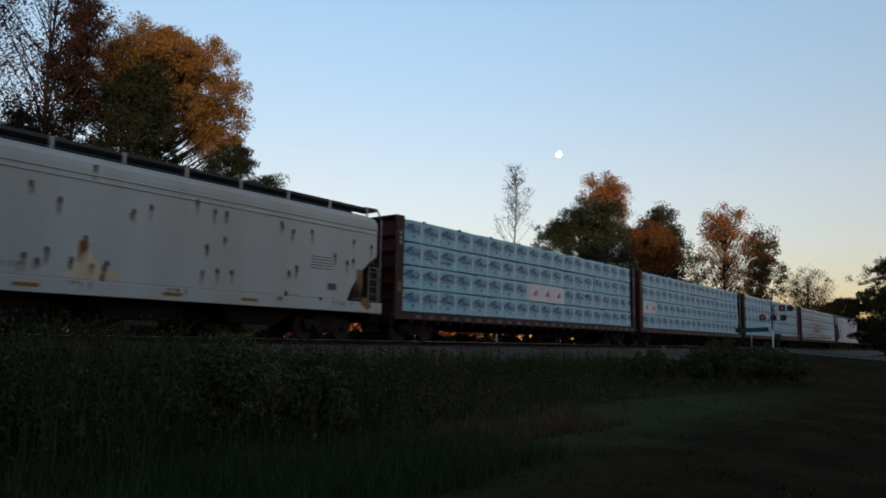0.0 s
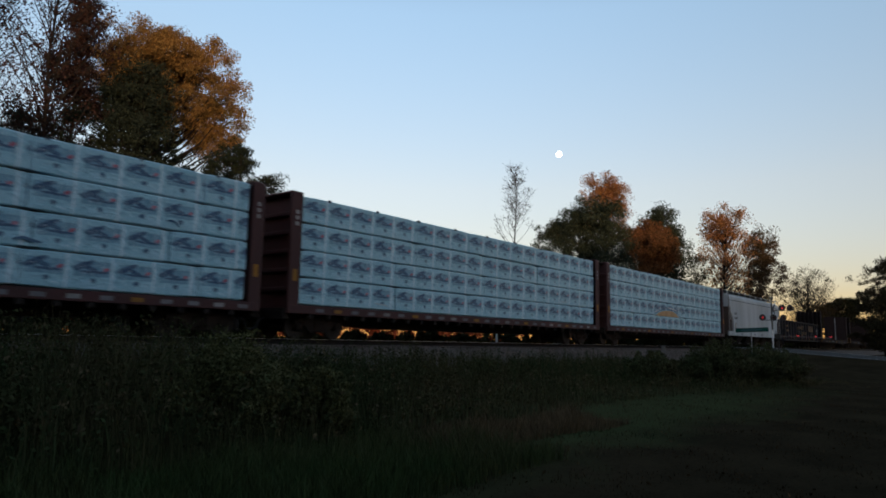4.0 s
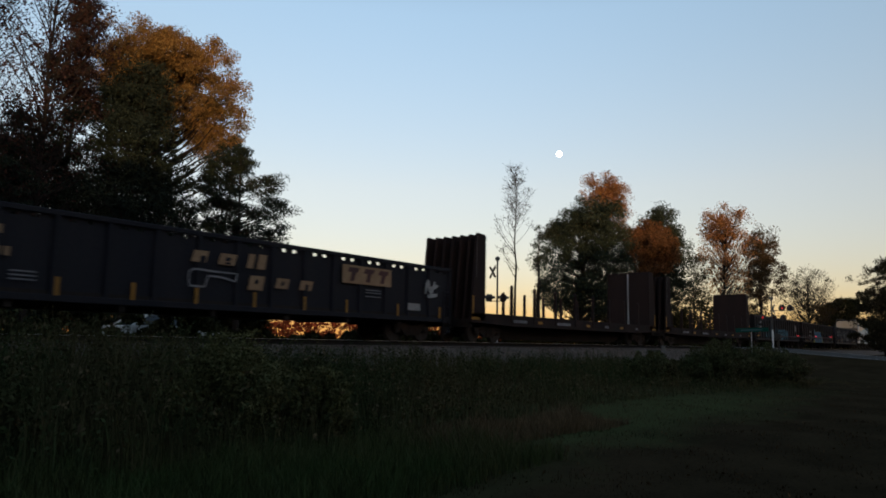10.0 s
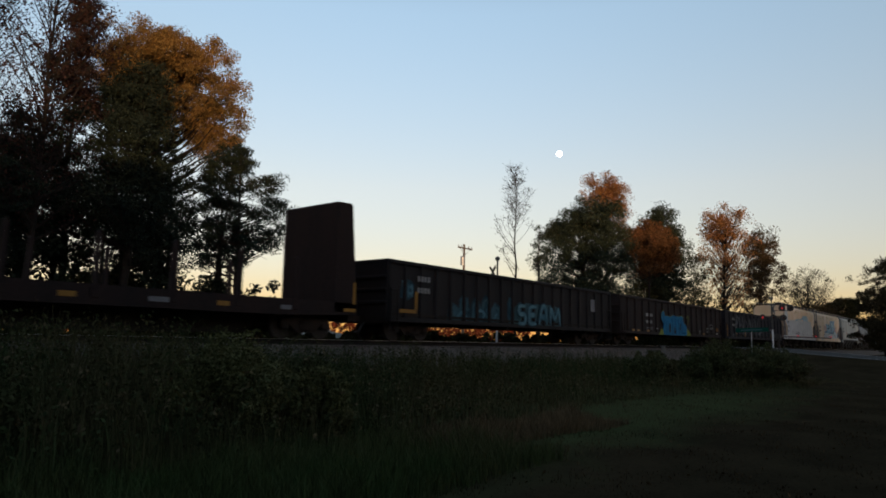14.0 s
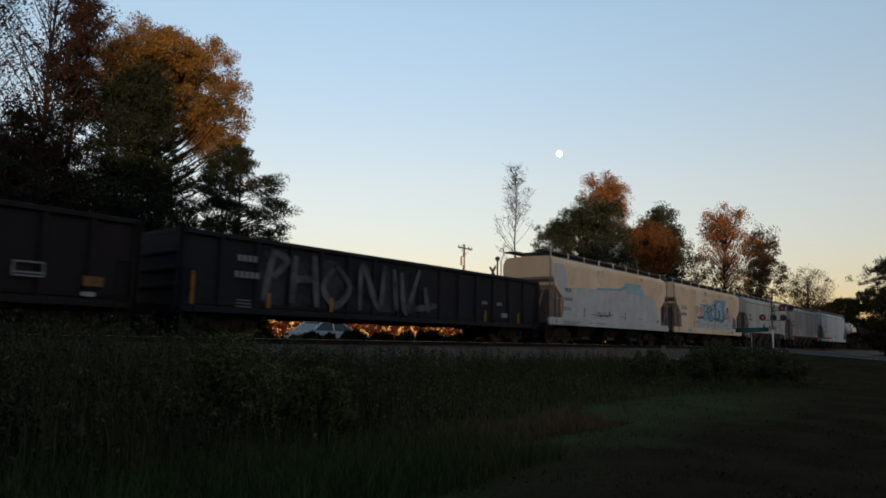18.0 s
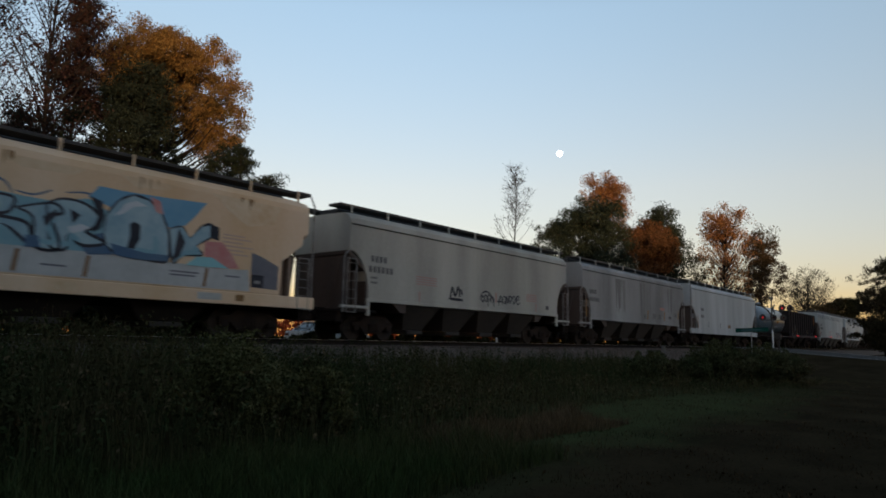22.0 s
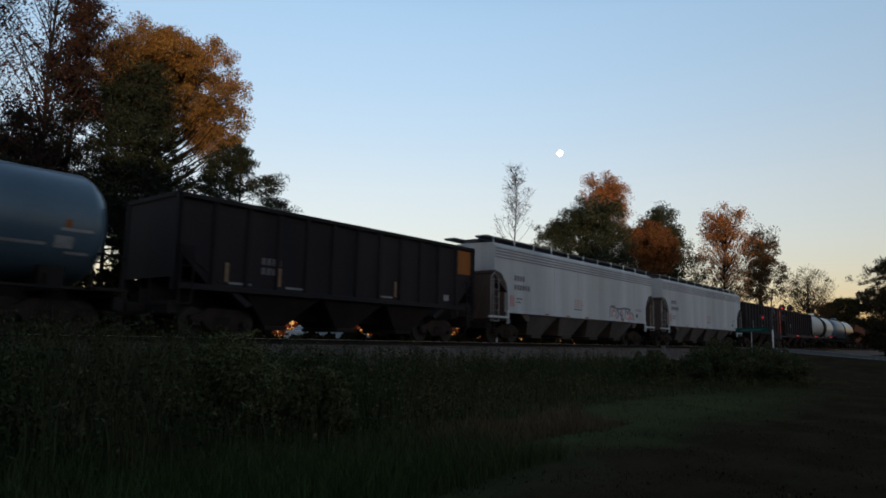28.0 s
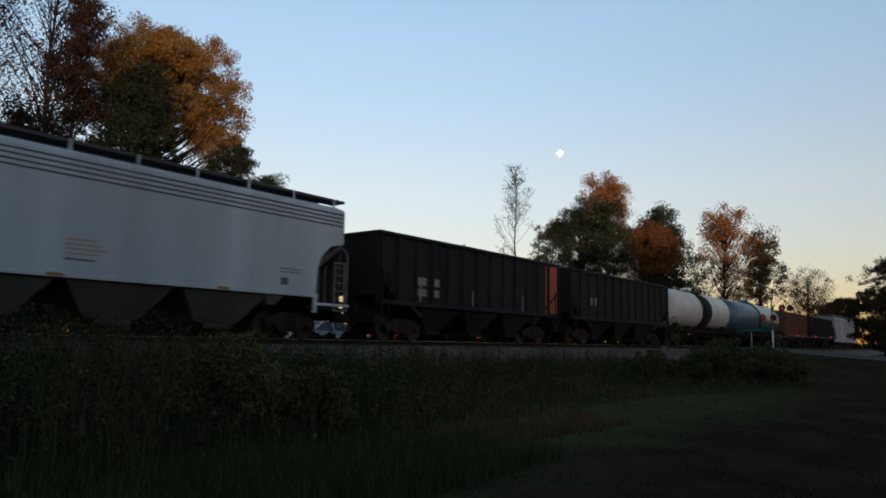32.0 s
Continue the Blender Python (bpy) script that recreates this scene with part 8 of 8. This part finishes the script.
# --- white car on the lane beyond the railway
road_car = thing("white_car", "white saloon car waiting beyond the railway", "car")
car_lower = [(-2.25, 0.32), (-2.3, 0.62), (-2.22, 0.93), (-1.5, 0.98), (0.95, 0.96), (1.9, 0.84), (2.2, 0.62), (2.22, 0.30)]
part("body", Build().prism(car_lower, -0.88, 0.88), M_WHITEPAINT, road_car)
cabin = [[(-1.85, -0.82, 0.96), (-1.85, 0.82, 0.96), (1.0, 0.82, 0.95), (1.0, -0.82, 0.95)], [(-1.15, -0.66, 1.40), (-1.15, 0.66, 1.40), (0.2, 0.66, 1.40), (0.2, -0.66, 1.40)]]
part("cabin", Build().loft(cabin), M_GLASS, road_car, "dark glazed cabin")
part("roof", Build().box(-1.2, 0.25, -0.68, 0.68, 1.38, 1.45, 0.025), M_WHITEPAINT, road_car)
for sg in (-1, 1):
    for (xa, xb) in ((-1.85, -1.15), (-0.45, -0.45), (1.0, 0.2)):
        part("window_pillar", Build().tube((xa, sg * 0.83, 0.95), (xb, sg * 0.67, 1.41), 0.045, 0.045, 6), M_WHITEPAINT, road_car)
for y in (-0.70, 0.70):
    part("tail_lamp", Build().box(-2.3, -2.24, y - 0.12, y + 0.12, 0.70, 0.82), M_DARKLENS, road_car, "red tail lamp")
ROAD_WHEELS = []
tyre_me = Build().tube((0, -0.1, 0), (0, 0.1, 0), 0.31, 0.31, 18).mesh("wheel", M_TYRE)
for x in (-1.4, 1.4):
    for y in (-0.8, 0.8):
        wh = part("wheel", tyre_me, None, road_car, at=pose(x, y, 0.31))
        part("rim", Build().tube((0, -0.108, 0), (0, 0.108, 0), 0.19, 0.19, 12), M_GALV, wh)
        ROAD_WHEELS.append((wh, x, y))


# ================= weeds and grass =================
def blades(n, xr, yr, tall, seed, width, keep=None, lean=0.35):
    """Bent two-piece blades of grass rooted on the ground."""
    gen = np.random.default_rng(seed)
    x, y = gen.uniform(*xr, n), gen.uniform(*yr, n)
    if keep is not None:
        k = keep(x, y, gen)
        x, y = x[k], y[k]
    n = len(x)
    z = ground_height(x, y) - 0.02
    h = tall(x, y) * gen.uniform(0.45, 1.15, n)
    a = gen.uniform(0, 2 * np.pi, n)
    w = width * gen.uniform(0.6, 1.4, n)
    dx, dy = np.cos(a), np.sin(a)
    b = gen.uniform(0.1, lean, n) * h
    c = gen.uniform(0, 2 * np.pi, n)
    bx, by = np.cos(c) * b, np.sin(c) * b
    base = np.stack([x, y, z], 1)
    sd = np.stack([dx * w, dy * w, 0 * w], 1)
    mid = base + np.stack([bx * 0.3, by * 0.3, h * 0.6], 1)
    tip = base + np.stack([bx, by, h], 1)
    v = np.stack([base - sd, base + sd, mid + sd * 0.7, mid - sd * 0.7, tip], 1).reshape(-1, 3)
    o = 5 * np.arange(n)[:, None]
    f = np.concatenate([o + np.array([0, 1, 2]), o + np.array([0, 2, 3]), o + np.array([3, 2, 4])])
    return v, f, tip


def edge(x):
    """Where the tall weeds begin, away from the camera's side."""
    return np.interp(x, [-10, 4, 9, 20, 30, 36], [6.6, 6.8, 7.2, 8.0, 6.0, 6.0])


def weed_tall(x, y):
    base = np.interp(x, [-8, 4, 8.5, 12, 34], [1.5, 1.4, 1.2, 0.7, 0.5])
    return base * np.interp(y - edge(x), [0, 1.2, 4, 10], [0.42, 0.72, 1.0, 0.95]) * (1 + 0.25 * np.sin(x * 1.9) * np.sin(y * 2.3 + x) + 0.22 * np.sin(x * 5.3 + 2 * y) * np.sin(y * 4.1))


v, f, tips = blades(90000, (-9, 36), (2.5, 16.6), weed_tall, 61, 0.008, keep=lambda x, y, g: (y > edge(x)) & (g.random(len(x)) < np.where(x < 12, 1.0, 0.55)))
tagged(new("tall_weeds", fast_mesh("tall_weeds", v, f, M_BLADE)), "tall dark weeds and dry grass below the railway", "weeds", kind="stuff")
gen = np.random.default_rng(62)
pick = tips[gen.random(len(tips)) < 0.05]
v, f = leaf_cloud(pick, np.full(len(pick), 0.05), 5, 0.028, gen, 1.2)
tagged(new("seed_heads", fast_mesh("seed_heads", v, f, M_SEED)), "dry pale seed heads on the weeds", "weeds", kind="stuff")
pick = tips[gen.random(len(tips)) < 0.16] - np.array([0, 0, 0.15])
v, f = leaf_cloud(pick, np.full(len(pick), 0.16), 9, 0.032, gen, 1.4)
tagged(new("weed_leaves", fast_mesh("weed_leaves", v, f, M_WEED)), "broad dark weed leaves", "weeds", kind="stuff")
v, f, tips = blades(22000, (0.5, 8.4), (4.6, 8.0), lambda x, y: 0.34 + 0.12 * np.sin(x * 3) * np.sin(y * 4), 64, 0.005, lean=0.7)
tagged(new("long_grass", fast_mesh("long_grass", v, f, M_LONG)), "long uncut green grass beside the weeds", "grass", kind="stuff")
v, f, tips = blades(46000, (0.5, 40), (4.0, 9), lambda x, y: 0.08 + 0 * x, 63, 0.006, keep=lambda x, y, g: (y < edge(x) + 0.5) & (x > 1.2 * y - 2) & (y > 4.1 + 1.3 * g.random(len(x))) & (g.random(len(x)) < np.clip(12 / (x + 3), 0.15, 1)))
tagged(new("short_grass", fast_mesh("short_grass", v, f, M_BLADE)), "short green mown grass beside the weeds", "grass", kind="stuff")
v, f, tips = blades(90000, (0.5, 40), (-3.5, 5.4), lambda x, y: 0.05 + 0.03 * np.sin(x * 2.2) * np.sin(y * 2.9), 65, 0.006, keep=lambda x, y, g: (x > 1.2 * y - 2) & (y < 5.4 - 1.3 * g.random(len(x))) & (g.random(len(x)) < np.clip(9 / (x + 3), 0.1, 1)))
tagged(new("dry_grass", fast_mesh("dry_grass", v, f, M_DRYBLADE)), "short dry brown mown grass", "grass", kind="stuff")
v, f, tips = blades(7000, (7.6, 13.5), (5.9, 7.4), lambda x, y: 0.24 + 0.14 * np.sin(x * 2.7) * np.sin(y * 3.1 + x), 66, 0.006, lean=0.8)
tagged(new("dry_tufts", fast_mesh("dry_tufts", v, f, M_TUFT)), "pale dry grass tufts at the edge of the weeds", "grass", kind="stuff")
v, f = leaf_cloud([(x, y, float(ground_height(np.array(x), np.array(y))) + 0.02) for x, y in zip(gen.uniform(3, 28, 500), gen.uniform(-2.5, 6.5, 500))], np.full(500, 0.03), 1, 0.028, gen, 0.2)
tagged(new("fallen_leaves", fast_mesh("fallen_leaves", v, f, M_BROWN)), "brown fallen leaves on the grass", "leaves", kind="stuff")


def stalks(n, xr, yr, seed, tall):
    """Tall leafy weed stalks: thin stems with short leaves that thin out towards a tufted tip."""
    gen = np.random.default_rng(seed)
    x, y = gen.uniform(*xr, n), gen.uniform(*yr, n)
    z = ground_height(x, y)
    h = gen.uniform(*tall, n)
    lean = gen.normal(0, 0.10, (n, 2))
    w = 0.006
    base = np.stack([x, y, z], 1)
    tip = base + np.stack([lean[:, 0] * h, lean[:, 1] * h, h], 1)
    sd = np.array([0.78, -0.62, 0.0]) * w
    stem = np.stack([base - sd, base + sd, tip + sd * 0.4, tip - sd * 0.4], 1).reshape(-1, 3)
    u = np.linspace(0.25, 1.0, 11)
    c = (base[:, None] * (1 - u)[None, :, None] + tip[:, None] * u[None, :, None]).reshape(-1, 3)
    v, f = leaf_cloud(c, np.tile(0.05 + 0.07 * (1 - u) + 0.03 * (u > 0.9), n), 7, 0.03, gen, 1.2, 0.3)
    return np.concatenate([stem, v]), np.concatenate([np.arange(4 * n).reshape(-1, 4), f + 4 * n])


for seed_, n_, xr_, yr_, tall_, leaf_ in ((81, 200, (8.5, 15.0), (9.5, 13.5), (0.9, 1.35), M_WEED), (82, 150, (-3.0, 7.5), (8.0, 11.0), (1.2, 1.7), M_BLADE), (83, 170, (15.0, 27.0), (10.0, 14.5), (0.7, 1.15), M_WEED)):
    v, f = stalks(n_, xr_, yr_, seed_, tall_)
    tagged(new("weed_stalks", fast_mesh("weed_stalks", v, f, leaf_)), "tall leafy weed stalks below the ballast", "weeds", kind="stuff")


def weed_bush(x, y, top, wide, seed, label, leaf=None, per=58, size=0.025, stems=64):
    rnd, gen = random.Random(seed), np.random.default_rng(seed)
    g = float(ground_height(np.array(x), np.array(y))) - 0.03
    th = tagged(new("weed_bush"), label, "bush")
    th.location = (x, y, g)
    b, cs = Build(), []
    for k in range(stems):
        a, r = rnd.uniform(0, 2 * math.pi), rnd.random() ** 0.6 * wide / 2
        h = (top - g) * (1 - 0.55 * (2 * r / wide) ** 2) * rnd.uniform(0.7, 1.03)
        p0 = Vector((math.cos(a) * r * 0.4, math.sin(a) * r * 0.4, 0))
        p1 = Vector((math.cos(a) * r * 0.8, math.sin(a) * r * 0.8, h * 0.6))
        p2 = Vector((math.cos(a) * r, math.sin(a) * r, h))
        b.tube(p0, p1, 0.010, 0.007, 4).tube(p1, p2, 0.007, 0.003, 4)
        for s in np.linspace(0.25, 1.0, 8):
            cs.append(tuple(p0.lerp(p1, s) if s < 0.6 else p1.lerp(p2, (s - 0.6) / 0.4)))
    tagged(part("stem_tangle", b, M_STEM, th), kind="stuff")
    v, f = leaf_cloud(cs, [wide * 0.07 * rnd.uniform(0.6, 1.3) for _ in cs], per, size, gen, 0.8)
    tagged(part("foliage", fast_mesh("foliage", v, f, leaf or M_BUSH), None, th), kind="stuff")


weed_bush(5.9, 8.6, 0.10, 2.3, 71, "leafy green-brown weed bush below the railway", leaf=M_BUSHLIGHT)
weed_bush(6.9, 7.9, -0.35, 1.2, 79, "leafy green-brown weed bush below the railway", leaf=M_BUSHLIGHT)
weed_bush(7.6, 9.0, -0.25, 1.3, 72, "leafy green-brown weed bush below the railway")
weed_bush(2.7, 9.2, -0.05, 1.8, 73, "dark leafy weed bush")
weed_bush(12.5, 11.2, -0.45, 1.6, 74, "dark leafy weed bush")
weed_bush(17.5, 12.6, -0.45, 1.6, 75, "dark leafy weed bush")
weed_bush(28.0, 8.6, 0.25, 3.2, 76, "dark scrubby bush at the end of the weeds", size=0.036, per=85)
weed_bush(31.0, 7.6, 0.15, 3.4, 77, "dark scrubby bush at the end of the weeds", size=0.036, per=85)
weed_bush(25.0, 10.2, -0.2, 2.4, 78, "dark scrubby bush at the end of the weeds", size=0.036, per=85)


# ================= movement =================
def motions():
    times = [float(t) for t in range(0, 33, 2)]
    for th, s0 in CARS:
        walk(th, [(t, pose(s0 - travel(t), TRACK_Y, 0)) for t in times])
    # the wheels roll on the rails; like wheelsets share one action
    first = {}
    for ob, k in WHEELSETS:
        if k in first:
            ob.rotation_mode = "QUATERNION"
            data = ob.animation_data_create()
            data.action = first[k].animation_data.action
            data.action_slot = first[k].animation_data.action_slot
            continue
        rows = []
        for i in range(961):
            t = i / 30
            turn = -math.degrees((travel(t) - travel(0)) / WR)
            rows.append((t, pose((-0.875, 0.875)[k], 0, WR) @ pose(0, 0, 0, 0, turn, 0)))
        walk(ob, rows)
        first[k] = ob
    drive = [(0.0, -6.0), (4.0, 2.0), (8.0, 10.6), (10.6, 16.4), (14.2, 22.8), (17.0, 24.2), (18.5, 24.3), (32.0, 24.3)]
    at = lambda t: float(np.interp(t, [d[0] for d in drive], [d[1] for d in drive]))
    walk(road_car, [(t, pose(x, 27.3, -0.55)) for t, x in drive])
    for wh, x, y in ROAD_WHEELS:
        walk(wh, [(t, pose(x, y, 0.31) @ pose(0, 0, 0, 0, math.degrees((at(t) + 6.0) / 0.31), 0)) for t in [k * 0.1 for k in range(186)] + [32.0]])
    walk(moon, [(0.0, pose(2520.06, 1413.38, 807.3)), (32.0, pose(2521.31, 1408.55, 811.8))])


motions()
